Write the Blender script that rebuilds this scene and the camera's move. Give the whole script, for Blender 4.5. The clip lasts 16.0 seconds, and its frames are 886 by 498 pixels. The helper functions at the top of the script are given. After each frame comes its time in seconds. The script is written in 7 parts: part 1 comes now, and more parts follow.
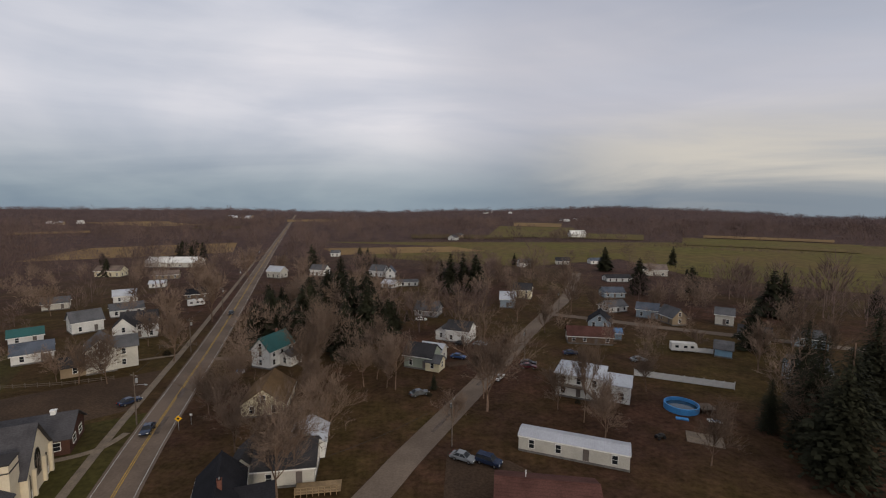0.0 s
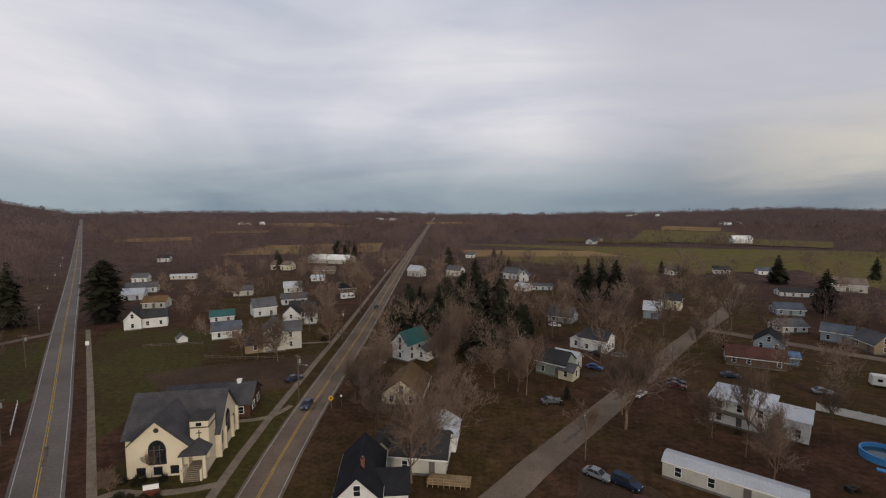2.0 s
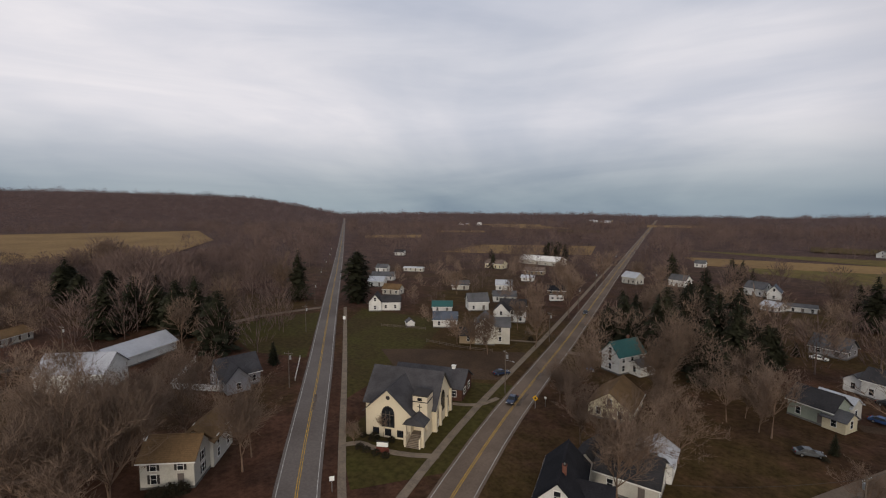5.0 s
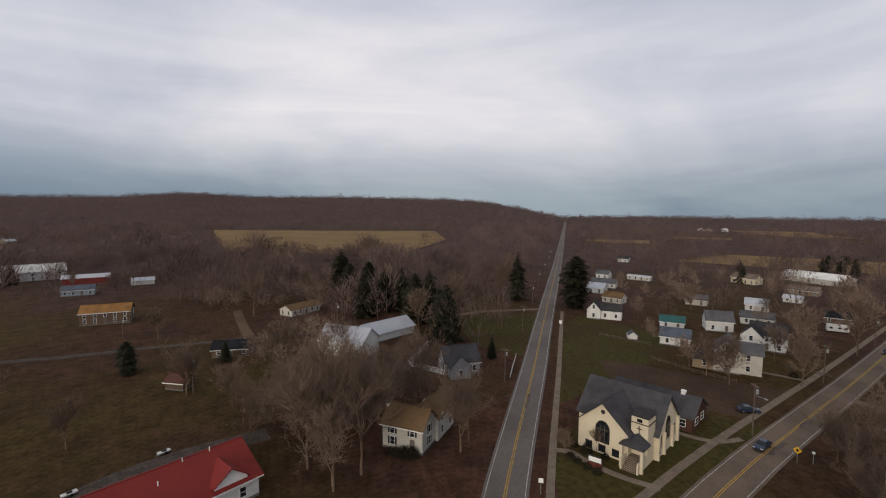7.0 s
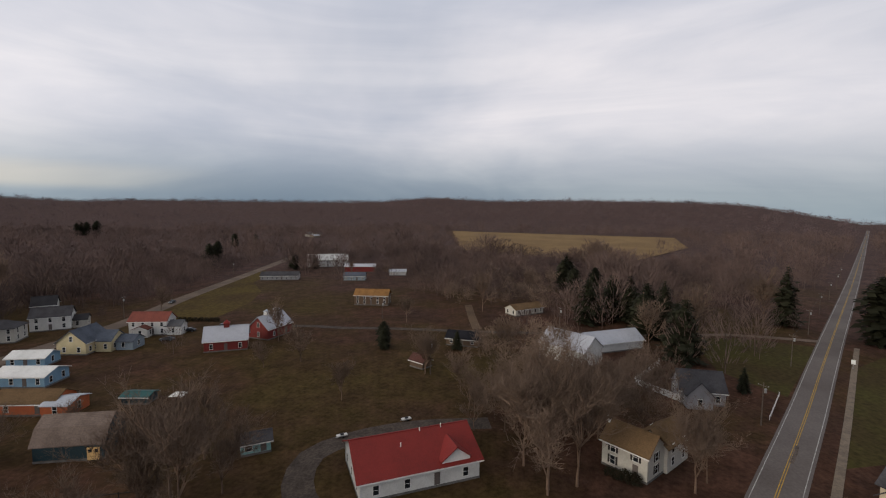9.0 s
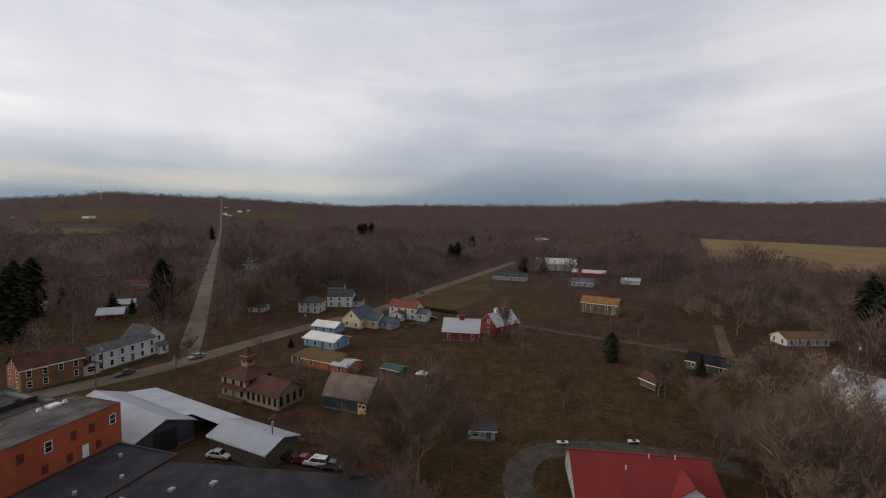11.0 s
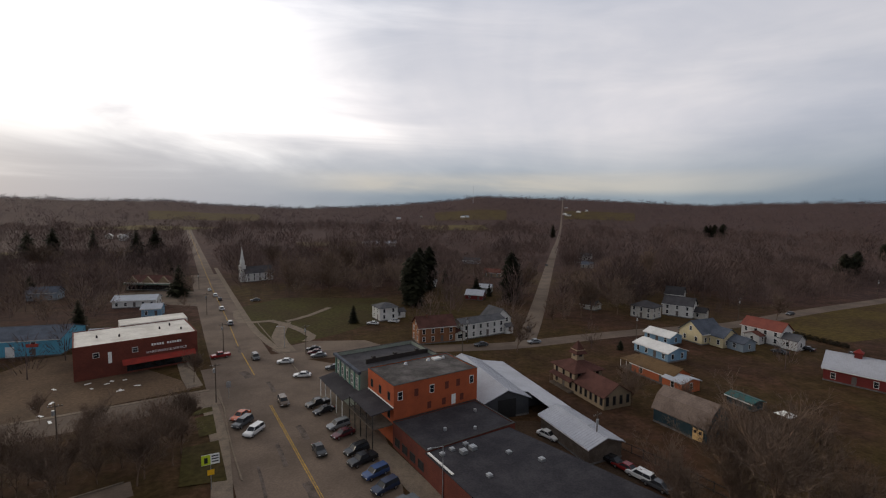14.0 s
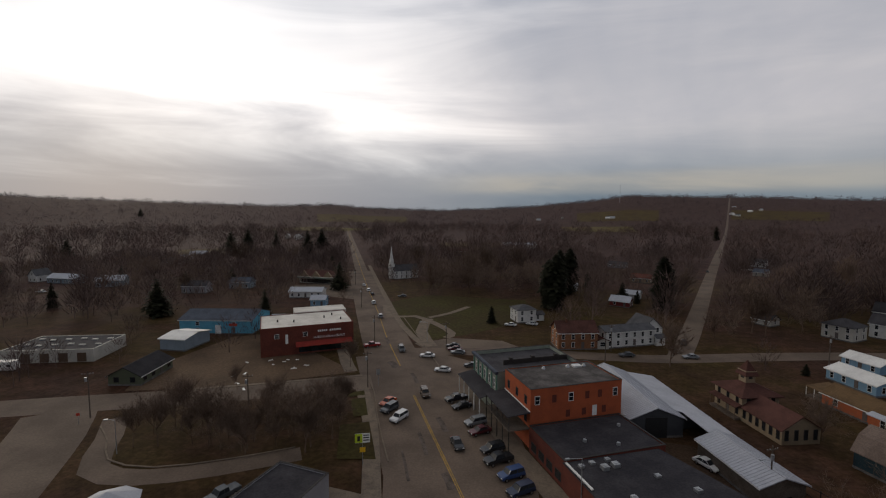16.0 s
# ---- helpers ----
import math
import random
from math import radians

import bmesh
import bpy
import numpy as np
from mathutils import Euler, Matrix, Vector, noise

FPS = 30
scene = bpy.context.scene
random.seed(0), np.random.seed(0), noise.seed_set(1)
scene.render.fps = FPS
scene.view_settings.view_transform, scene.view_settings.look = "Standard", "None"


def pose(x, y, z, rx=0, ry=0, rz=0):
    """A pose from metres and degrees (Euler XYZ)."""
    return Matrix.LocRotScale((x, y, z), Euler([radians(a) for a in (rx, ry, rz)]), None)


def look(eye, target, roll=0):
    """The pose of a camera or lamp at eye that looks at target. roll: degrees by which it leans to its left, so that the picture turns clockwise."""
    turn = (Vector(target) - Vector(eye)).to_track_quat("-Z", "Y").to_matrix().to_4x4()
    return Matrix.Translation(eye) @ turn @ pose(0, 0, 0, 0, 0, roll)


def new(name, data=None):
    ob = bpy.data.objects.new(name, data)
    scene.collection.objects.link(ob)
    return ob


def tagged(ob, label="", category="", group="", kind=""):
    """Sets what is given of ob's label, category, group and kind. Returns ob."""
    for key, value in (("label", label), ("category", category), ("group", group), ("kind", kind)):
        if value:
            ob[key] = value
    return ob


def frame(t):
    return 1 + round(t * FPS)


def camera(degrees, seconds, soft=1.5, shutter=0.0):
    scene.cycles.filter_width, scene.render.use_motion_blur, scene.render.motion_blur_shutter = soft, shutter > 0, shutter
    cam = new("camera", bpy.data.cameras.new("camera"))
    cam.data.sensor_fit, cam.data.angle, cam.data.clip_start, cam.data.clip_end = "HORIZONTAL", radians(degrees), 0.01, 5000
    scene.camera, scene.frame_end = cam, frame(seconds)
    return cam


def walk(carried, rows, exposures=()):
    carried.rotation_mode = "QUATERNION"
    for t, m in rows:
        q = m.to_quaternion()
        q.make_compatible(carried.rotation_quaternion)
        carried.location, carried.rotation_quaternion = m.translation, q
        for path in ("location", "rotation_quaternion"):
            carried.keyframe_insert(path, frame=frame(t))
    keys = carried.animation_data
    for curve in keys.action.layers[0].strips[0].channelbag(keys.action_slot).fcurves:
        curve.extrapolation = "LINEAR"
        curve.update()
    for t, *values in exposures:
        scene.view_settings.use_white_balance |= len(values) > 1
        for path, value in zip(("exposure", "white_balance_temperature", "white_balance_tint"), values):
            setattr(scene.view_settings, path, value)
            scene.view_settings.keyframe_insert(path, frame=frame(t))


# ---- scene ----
cam = camera(88.84, 16.0, 1.15)
walk(cam, [
    (0.0, pose(0, 0, 45, 84.44, -0.30, -0.00)),
    (0.5, pose(0, 0, 45, 84.58, -0.22, 1.57)),
    (1.0, pose(0, 0, 45, 84.67, -0.03, 6.71)),
    (1.5, pose(0, 0, 45, 84.74, 0.07, 12.95)),
    (2.0, pose(0, 0, 45, 84.73, 0.03, 16.90)),
    (2.5, pose(0, 0, 45, 84.70, -0.01, 20.07)),
    (3.0, pose(0, 0, 45, 84.66, -0.02, 23.56)),
    (3.5, pose(0, 0, 45, 84.67, 0.02, 27.84)),
    (6.0, pose(0, 0, 45, 85.14, -0.12, 55.95)),
    (6.5, pose(0, 0, 45, 85.22, -0.14, 63.10)),
    (7.0, pose(0, 0, 45, 85.27, -0.21, 70.64)),
    (7.5, pose(0, 0, 45, 85.30, -0.37, 79.11)),
    (8.0, pose(0, 0, 45, 85.35, -0.39, 85.93)),
    (10.5, pose(0, 0, 45, 85.72, -0.82, 119.75)),
    (11.0, pose(0, 0, 45, 85.73, -0.76, 127.23)),
    (11.5, pose(0, 0, 45, 85.67, -0.79, 133.85)),
    (12.0, pose(0, 0, 45, 85.65, -0.82, 140.30)),
    (12.5, pose(0, 0, 45, 85.55, -0.82, 146.74)),
    (13.0, pose(0, 0, 45, 85.39, -0.92, 153.47)),
    (13.5, pose(0, 0, 45, 85.32, -0.78, 160.69)),
    (14.0, pose(0, 0, 45, 85.21, -0.66, 167.98)),
    (14.5, pose(0, 0, 45, 85.16, -0.45, 176.20)),
    (15.0, pose(0, 0, 45, 85.24, -0.24, 183.08)),
    (15.5, pose(0, 0, 45, 85.26, -0.15, 185.07)),
    (16.0, pose(0, 0, 45, 85.28, -0.08, 185.47)),
], exposures=[(0.0, 0.0), (8.0, 0.0), (10.5, -0.05), (12.5, -0.10), (14.0, -0.2), (14.5, -0.4), (15.0, -0.58), (16.0, -0.66)])

# ---- light ----
SUN_AZ, SUN_EL = 137.7, 11.0      # degrees clockwise from +y, and height
sun_way = Vector((math.sin(radians(SUN_AZ)) * math.cos(radians(SUN_EL)), math.cos(radians(SUN_AZ)) * math.cos(radians(SUN_EL)), math.sin(radians(SUN_EL))))
sun = new("sun", bpy.data.lights.new("sun", "SUN"))
sun.data.energy, sun.data.angle, sun.data.color = 1.35, radians(16), (1.0, 0.87, 0.70)
sun.matrix_world = look(sun_way * 100, (0, 0, 0))


class Nodes:
    """Short hands for a node tree."""

    def __init__(self, tree):
        self.tree = tree
        tree.nodes.clear()

    def add(self, kind, **sets):
        node = self.tree.nodes.new(kind)
        for key, value in sets.items():
            if key in node.inputs:
                self.put(node.inputs[key], value)
            else:
                setattr(node, key, value)
        return node

    def put(self, socket, value):
        if isinstance(value, bpy.types.NodeSocket):
            self.tree.links.new(value, socket)
        else:
            socket.default_value = value

    def math(self, op, a, b=0.0, c=0.0, clamp=False):
        node = self.tree.nodes.new("ShaderNodeMath")
        node.operation, node.use_clamp = op, clamp
        for socket, value in zip(node.inputs, (a, b, c)):
            self.put(socket, value)
        return node.outputs[0]

    def span(self, value, a, b, c=0.0, d=1.0):
        node = self.tree.nodes.new("ShaderNodeMapRange")
        node.interpolation_type = "SMOOTHSTEP"
        for socket, v in zip(node.inputs, (value, a, b, c, d)):
            self.put(socket, v)
        return node.outputs[0]

    def mix(self, factor, a, b, blend="MIX"):
        node = self.tree.nodes.new("ShaderNodeMix")
        node.data_type, node.blend_type = "RGBA", blend
        self.put(node.inputs[0], factor)
        for socket, v in ((node.inputs[6], a), (node.inputs[7], b)):
            self.put(socket, v if isinstance(v, bpy.types.NodeSocket) else (*v, 1.0)[:4])
        return node.outputs[2]

    def noise(self, vector, scale, detail=4.0, rough=0.55, distortion=0.0):
        node = self.add("ShaderNodeTexNoise", Scale=scale, Detail=detail, Roughness=rough, Distortion=distortion)
        self.tree.links.new(vector, node.inputs["Vector"])
        return node.outputs["Fac"]


world = bpy.data.worlds.new("overcast_sky")
scene.world = world
world.use_nodes = True
w = Nodes(world.node_tree)
way = w.add("ShaderNodeTexCoord").outputs["Generated"]
xyz = w.add("ShaderNodeSeparateXYZ", Vector=way)
up = w.math("MAXIMUM", xyz.outputs[2], 0.0)
flat = w.math("ADD", up, 0.26)
cloud_at = w.add("ShaderNodeCombineXYZ", X=w.math("DIVIDE", xyz.outputs[0], flat), Y=w.math("DIVIDE", xyz.outputs[1], flat), Z=0.3).outputs[0]
big = w.noise(cloud_at, 0.42, 5.0, 0.52, 0.7)
bands = w.noise(w.add("ShaderNodeMapping", Vector=way, Scale=(1.0, 1.0, 6.5), Rotation=(0.05, 0.04, 0)).outputs[0], 1.5, 6.0, 0.55, 0.6)
sky = w.add("ShaderNodeTexSky", sky_type="NISHITA", sun_disc=False, sun_elevation=radians(SUN_EL), sun_rotation=radians(SUN_AZ), dust_density=2.0)
blue = w.mix(1.0, sky.outputs[0], (0.10, 0.10, 0.10), "MULTIPLY")
lift = w.mix(w.span(up, 0.0, 0.20), (0.285, 0.350, 0.395), (0.72, 0.715, 0.75))
lift = w.mix(w.span(up, 0.26, 0.58), lift, (0.42, 0.475, 0.585))
lift = w.mix(w.span(up, 0.58, 0.85), lift, (0.70, 0.66, 0.615))
light = w.mix(w.span(big, 0.30, 0.70), (0.74, 0.785, 0.85), (1.17, 1.13, 1.11))
streak = w.mix(w.span(bands, 0.30, 0.72), (0.87, 0.895, 0.925), (1.09, 1.08, 1.06))
cloud = w.mix(1.0, w.mix(1.0, lift, light, "MULTIPLY"), streak, "MULTIPLY")
toward = w.add("ShaderNodeVectorMath", operation="DOT_PRODUCT")
w.tree.links.new(way, toward.inputs[0])
toward.inputs[1].default_value = sun_way
near_sun = toward.outputs["Value"]
warm = w.math("MULTIPLY", w.span(near_sun, 0.55, 0.99), w.span(up, 0.26, 0.05))
cloud = w.mix(w.math("MULTIPLY", warm, 0.80), cloud, (0.45, 0.45, 0.49))
glow = w.math("ADD", near_sun, w.math("ADD", w.math("MULTIPLY", w.math("SUBTRACT", big, 0.5), 0.30), w.math("MULTIPLY", w.math("SUBTRACT", bands, 0.5), 0.35)))
cloud = w.mix(1.0, cloud, w.mix(w.span(near_sun, -0.45, 0.75), (0.98, 0.98, 0.99), (1.25, 1.225, 1.20)), "MULTIPLY")
strip = w.math("MULTIPLY", w.math("MULTIPLY", w.span(up, 0.030, 0.050), w.span(up, 0.092, 0.066)), w.math("MULTIPLY", w.span(near_sun, -0.25, 0.55), w.span(bands, 0.35, 0.60, 0.25, 0.75)))
strip = w.math("MULTIPLY", strip, w.span(near_sun, 0.86, 0.62))


def toward_way(az, el):
    """How nearly a way points to a bearing (degrees left of +y) and height."""
    node = w.add("ShaderNodeVectorMath", operation="DOT_PRODUCT")
    w.tree.links.new(way, node.inputs[0])
    node.inputs[1].default_value = (-math.sin(radians(az)) * math.cos(radians(el)), math.cos(radians(az)) * math.cos(radians(el)), math.sin(radians(el)))
    return node.outputs["Value"]


# a grey lobe darkening the north-east sky, with a pale gap low under it
dark_lobe = w.math("MULTIPLY", w.span(w.math("ADD", toward_way(-30, 17), w.math("MULTIPLY", w.math("SUBTRACT", big, 0.5), 0.16)), 0.80, 0.98), w.span(bands, 0.25, 0.6, 0.6, 1.0))
cloud = w.mix(dark_lobe, cloud, w.mix(1.0, cloud, (0.70, 0.715, 0.75), "MULTIPLY"))
gap_ = w.math("MULTIPLY", w.span(toward_way(-45, 6), 0.78, 0.99), w.math("MULTIPLY", w.span(up, 0.0, 0.07, 0.45, 1.0), w.span(up, 0.22, 0.10)))
cloud = w.mix(w.math("MULTIPLY", gap_, w.span(bands, 0.38, 0.66, 0.25, 0.9)), cloud, (0.66, 0.61, 0.535))
cloud = w.mix(strip, cloud, (0.80, 0.71, 0.58))
veil = w.math("MULTIPLY", w.span(glow, 0.58, 1.30), w.span(w.math("ADD", w.math("MULTIPLY", bands, 0.30), up), 0.22, 0.40))
cloud = w.mix(1.0, cloud, w.mix(veil, (0, 0, 0), (1.55, 1.49, 1.39)), "ADD")
whole = w.mix(0.975, blue, cloud)
w.add("ShaderNodeOutputWorld", Surface=w.add("ShaderNodeBackground", Color=whole, Strength=1.0).outputs[0])


# ---- materials ----
def material(name, colour, rough=0.8, second=None, scale=0.6, fine=8.0, vary=0.25, bump=0.0, metal=0.0, lines=0.0, line_axis="Z", random_tint=0.0, depth=0.3):
    """A surface with stains (scale, per metre), grain (fine) and, where lines is set, courses that many to the metre."""
    m = bpy.data.materials.new(name)
    m.use_nodes = True
    n = Nodes(m.node_tree)
    at = n.add("ShaderNodeTexCoord").outputs["Object"]
    stain, grain = n.noise(at, scale, 5.0, 0.6), n.noise(at, fine, 3.0, 0.6)
    other = second or tuple(c * (1 - 1.6 * vary) for c in colour)
    tint = n.mix(n.span(stain, 0.35, 0.68), colour, other)
    tint = n.mix(1.0, tint, n.mix(n.span(grain, 0.25, 0.75), (1 - vary,) * 3, (1 + vary * 0.6,) * 3), "MULTIPLY")
    if random_tint:
        shade = n.add("ShaderNodeObjectInfo").outputs["Random"]
        tint = n.mix(1.0, tint, n.mix(shade, (1 - random_tint,) * 3, (1 + random_tint,) * 3), "MULTIPLY")
    height = grain
    if lines:
        wave = n.add("ShaderNodeTexWave", wave_type="BANDS", bands_direction=line_axis, wave_profile="SAW", Scale=lines * 0.314, Distortion=0.15, Vector=at).outputs["Fac"]
        tint = n.mix(1.0, tint, n.mix(n.span(wave, 0.0, 0.25), (1 - depth,) * 3, (1, 1, 1)), "MULTIPLY")
        height = n.math("ADD", n.math("MULTIPLY", wave, 2.0), grain)
    shader = n.add("ShaderNodeBsdfPrincipled", Roughness=rough, Metallic=metal)
    n.put(shader.inputs["Specular IOR Level"], 0.5 if rough < 0.5 else 0.25 if rough < 0.75 else 0.08)
    n.put(shader.inputs["Base Color"], tint)
    if bump:
        n.put(shader.inputs["Normal"], n.add("ShaderNodeBump", Strength=bump, Distance=0.03, Height=height).outputs[0])
    n.add("ShaderNodeOutputMaterial", Surface=shader.outputs[0])
    return m


def ground_material():
    m = bpy.data.materials.new("grass_and_leaf_litter")
    m.use_nodes = True
    n = Nodes(m.node_tree)
    at = n.add("ShaderNodeTexCoord").outputs["Object"]
    a, b, c, d = n.noise(at, 0.012, 6.0, 0.6), n.noise(at, 0.06, 6.0, 0.65), n.noise(at, 0.9, 5.0, 0.7), n.noise(at, 0.03, 4.0, 0.6, 0.5)
    e = n.noise(at, 0.22, 5.0, 0.65)
    grass = n.mix(n.span(b, 0.35, 0.65), (0.0540, 0.0375, 0.0135), (0.0500, 0.0305, 0.0140))
    litter = n.mix(n.span(b, 0.4, 0.62), (0.0600, 0.0300, 0.0195), (0.0440, 0.0240, 0.0170))
    tint = n.mix(n.span(n.math("ADD", a, n.math("MULTIPLY", e, 0.20)), 0.50, 0.70), grass, litter)
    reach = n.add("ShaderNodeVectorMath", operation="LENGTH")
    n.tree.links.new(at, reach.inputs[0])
    # Paler, mauver brown under the woods, blended in by distance from the origin.
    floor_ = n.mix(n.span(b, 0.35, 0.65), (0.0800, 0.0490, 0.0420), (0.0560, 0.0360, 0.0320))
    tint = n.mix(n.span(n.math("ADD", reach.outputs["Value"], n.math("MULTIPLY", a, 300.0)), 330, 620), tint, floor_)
    tint = n.mix(n.span(n.math("ADD", d, n.math("MULTIPLY", e, 0.2)), 0.74, 0.92), tint, (0.060, 0.0275, 0.0130))
    tint = n.mix(1.0, tint, n.mix(n.span(e, 0.30, 0.70), (0.72, 0.72, 0.72), (1.30, 1.30, 1.30)), "MULTIPLY")
    tint = n.mix(1.0, tint, n.mix(n.span(c, 0.25, 0.75), (0.6, 0.6, 0.6), (1.35, 1.35, 1.35)), "MULTIPLY")
    shader = n.add("ShaderNodeBsdfPrincipled", Roughness=0.95)
    n.put(shader.inputs["Specular IOR Level"], 0.05)
    n.put(shader.inputs["Base Color"], tint)
    n.put(shader.inputs["Normal"], n.add("ShaderNodeBump", Strength=0.6, Distance=0.15, Height=c).outputs[0])
    n.add("ShaderNodeOutputMaterial", Surface=shader.outputs[0])
    return m


GROUND = ground_material()
LAWN = material("mown_grass", (0.0520, 0.0450, 0.0125), 0.95, (0.0460, 0.0325, 0.0125), 0.06, 0.8, 0.40, 0.3)
MEADOW = material("rough_meadow", (0.0825, 0.0574, 0.0150), 0.95, (0.0575, 0.0355, 0.0140), 0.04, 0.6, 0.35, 0.3)
GREEN_FIELD = material("green_field", (0.1000, 0.0860, 0.0230), 0.95, (0.1150, 0.0800, 0.0310), 0.012, 0.12, 0.3)
TAN_FIELD = material("stubble_field", (0.2137, 0.1377, 0.0608), 0.95, (0.1568, 0.0997, 0.0470), 0.012, 0.25, 0.2)
PALE_GRAVEL = material("pale_brown_gravel", (0.1265, 0.0840, 0.0534), 0.95, (0.0858, 0.0580, 0.0386), 0.08, 1.5, 0.3, 0.4)
LOOP_GRAVEL = material("grey_loop_gravel", (0.088, 0.070, 0.058), 0.95, (0.055, 0.044, 0.037), 0.35, 2.0, 0.35, 0.4)
GRAVEL = material("brown_gravel", (0.0715, 0.0456, 0.0293), 0.95, (0.0482, 0.0319, 0.0219), 0.10, 2.0, 0.35, 0.4)
HIGHWAY_ASPHALT = material("grey_highway_asphalt", (0.1450, 0.1250, 0.1160), 0.85, (0.1060, 0.0900, 0.0830), 0.05, 2.0, 0.16, 0.1)
ASPHALT = material("worn_asphalt", (0.1590, 0.1190, 0.0918), 0.85, (0.1081, 0.0820, 0.0639), 0.09, 2.5, 0.15, 0.1)
OLD_ASPHALT = material("pale_old_asphalt", (0.1654, 0.1270, 0.0981), 0.9, (0.1145, 0.0880, 0.0693), 0.08, 2.5, 0.15, 0.1)
CONCRETE = material("pavement_concrete", (0.1980, 0.1560, 0.1176), 0.9, (0.1440, 0.1152, 0.0900), 0.4, 4.0, 0.22, 0.2)
PATCH = material("dark_tar_patch", (0.134, 0.106, 0.090), 0.8, None, 0.5, 5.0, 0.3)
YELLOW_PAINT = material("yellow_road_paint", (0.50, 0.30, 0.05), 0.8, (0.30, 0.20, 0.07), 1.0, 6.0, 0.25)
WHITE_PAINT = material("white_road_paint", (0.45, 0.44, 0.42), 0.8, (0.25, 0.24, 0.23), 1.0, 6.0, 0.25)
WATER = material("pool_water", (0.03, 0.06, 0.09), 0.08, None, 0.5, 2.0, 0.2)

WALLS = {}
for key, colour in dict(white=(0.63, 0.62, 0.59), offwhite=(0.48, 0.455, 0.40), cream=(0.62, 0.55, 0.38), yellow=(0.60, 0.51, 0.31), grey=(0.29, 0.28, 0.29),
                        greygreen=(0.26, 0.29, 0.24), blue=(0.20, 0.34, 0.46), skyblue=(0.11, 0.36, 0.50), orange=(0.46, 0.12, 0.045), red=(0.17, 0.026, 0.022),
                        brown=(0.11, 0.070, 0.045), tan=(0.26, 0.195, 0.125), darkgreen=(0.018, 0.040, 0.050), bluegrey=(0.24, 0.29, 0.33), turquoise=(0.24, 0.44, 0.44), olive=(0.10, 0.11, 0.07)).items():
    WALLS[key] = material(key + "_clapboard", colour, 0.65, None, 0.35, 5.0, 0.10, 0.35, lines=6.0, depth=0.14)
BRICK = material("painted_orange_brick", (0.42, 0.105, 0.045), 0.8, (0.33, 0.085, 0.04), 0.4, 9.0, 0.16, 0.3, lines=13.0, depth=0.15)
BROWN_BRICK = material("dark_brown_brick", (0.085, 0.042, 0.030), 0.85, (0.065, 0.034, 0.026), 0.4, 9.0, 0.22, 0.3, lines=13.0, depth=0.2)
RED_BRICK = material("dark_red_brick", (0.155, 0.048, 0.034), 0.85, (0.12, 0.04, 0.03), 0.4, 9.0, 0.22, 0.3, lines=13.0, depth=0.2)
ORANGE_BRICK = material("weathered_orange_brick", (0.27, 0.125, 0.065), 0.85, (0.19, 0.088, 0.05), 0.4, 9.0, 0.22, 0.3, lines=13.0, depth=0.2)
STUCCO = material("cream_stucco", (0.60, 0.52, 0.38), 0.9, (0.50, 0.43, 0.32), 0.25, 6.0, 0.08, 0.25)
DARK_METAL_WALL = material("grey_sheet_wall", (0.075, 0.078, 0.085), 0.6, None, 0.4, 6.0, 0.15, 0.3, lines=4.0, line_axis="X")
ROOFS = {}
for key, colour in dict(dark=(0.045, 0.043, 0.046), grey=(0.105, 0.105, 0.112), bluegrey=(0.095, 0.108, 0.135), brown=(0.150, 0.095, 0.050), tan=(0.19, 0.145, 0.122), black=(0.020, 0.020, 0.024),
                        ochre=(0.26, 0.135, 0.050), slate=(0.070, 0.067, 0.072), maroon=(0.098, 0.046, 0.038), rose=(0.14, 0.055, 0.042)).items():
    ROOFS[key] = material(key + "_shingles", colour, 0.9, None, 0.3, 4.0, 0.20, 0.5, lines=5.0, depth=0.22)
for key, colour in dict(metal=(0.42, 0.44, 0.48), white=(0.70, 0.69, 0.66), teal=(0.022, 0.088, 0.086), red=(0.185, 0.018, 0.014), blue=(0.10, 0.19, 0.34), palemetal=(0.43, 0.44, 0.48)).items():
    ROOFS[key] = material(key + "_sheet_roof", colour, 0.6, None, 0.25, 3.0, 0.10, 0.25, lines=3.0, line_axis="X", depth=0.10)
TAR = material("tar_flat_roof", (0.0330, 0.0310, 0.0360), 0.85, (0.0520, 0.0490, 0.0540), 0.25, 3.0, 0.25, 0.2)
WORN_TAR = material("patched_tar_roof", (0.0520, 0.0468, 0.0442), 0.85, (0.1430, 0.1300, 0.1235), 0.16, 3.0, 0.25, 0.2)
WHITE_ROOF = material("white_membrane_roof", (0.66, 0.63, 0.57), 0.8, (0.50, 0.47, 0.42), 0.2, 3.0, 0.1, 0.1)
STONE = material("foundation_stone", (0.16, 0.15, 0.14), 0.9, None, 0.8, 5.0, 0.25, 0.3)
TRIM = material("white_trim", (0.72, 0.71, 0.68), 0.6, None, 0.6, 5.0, 0.08)
DARK_TRIM = material("dark_trim", (0.035, 0.030, 0.028), 0.7, None, 0.6, 5.0, 0.2)
GLASS = material("window_glass", (0.018, 0.021, 0.025), 0.08, None, 0.5, 2.0, 0.3)
CAR_GLASS = material("tinted_car_glass", (0.022, 0.025, 0.030), 0.5, None, 0.5, 2.0, 0.3)
DOOR = material("painted_door", (0.12, 0.10, 0.09), 0.6, None, 0.6, 5.0, 0.15)
GREEN_TRIM = material("green_trim", (0.10, 0.22, 0.17), 0.6, None, 0.6, 5.0, 0.1)
CHIMNEY = material("chimney_brick", (0.17, 0.075, 0.055), 0.9, None, 0.8, 8.0, 0.25, 0.3, lines=12.0)
WOOD = material("weathered_wood", (0.13, 0.105, 0.085), 0.9, (0.09, 0.07, 0.055), 0.6, 6.0, 0.25, 0.3)
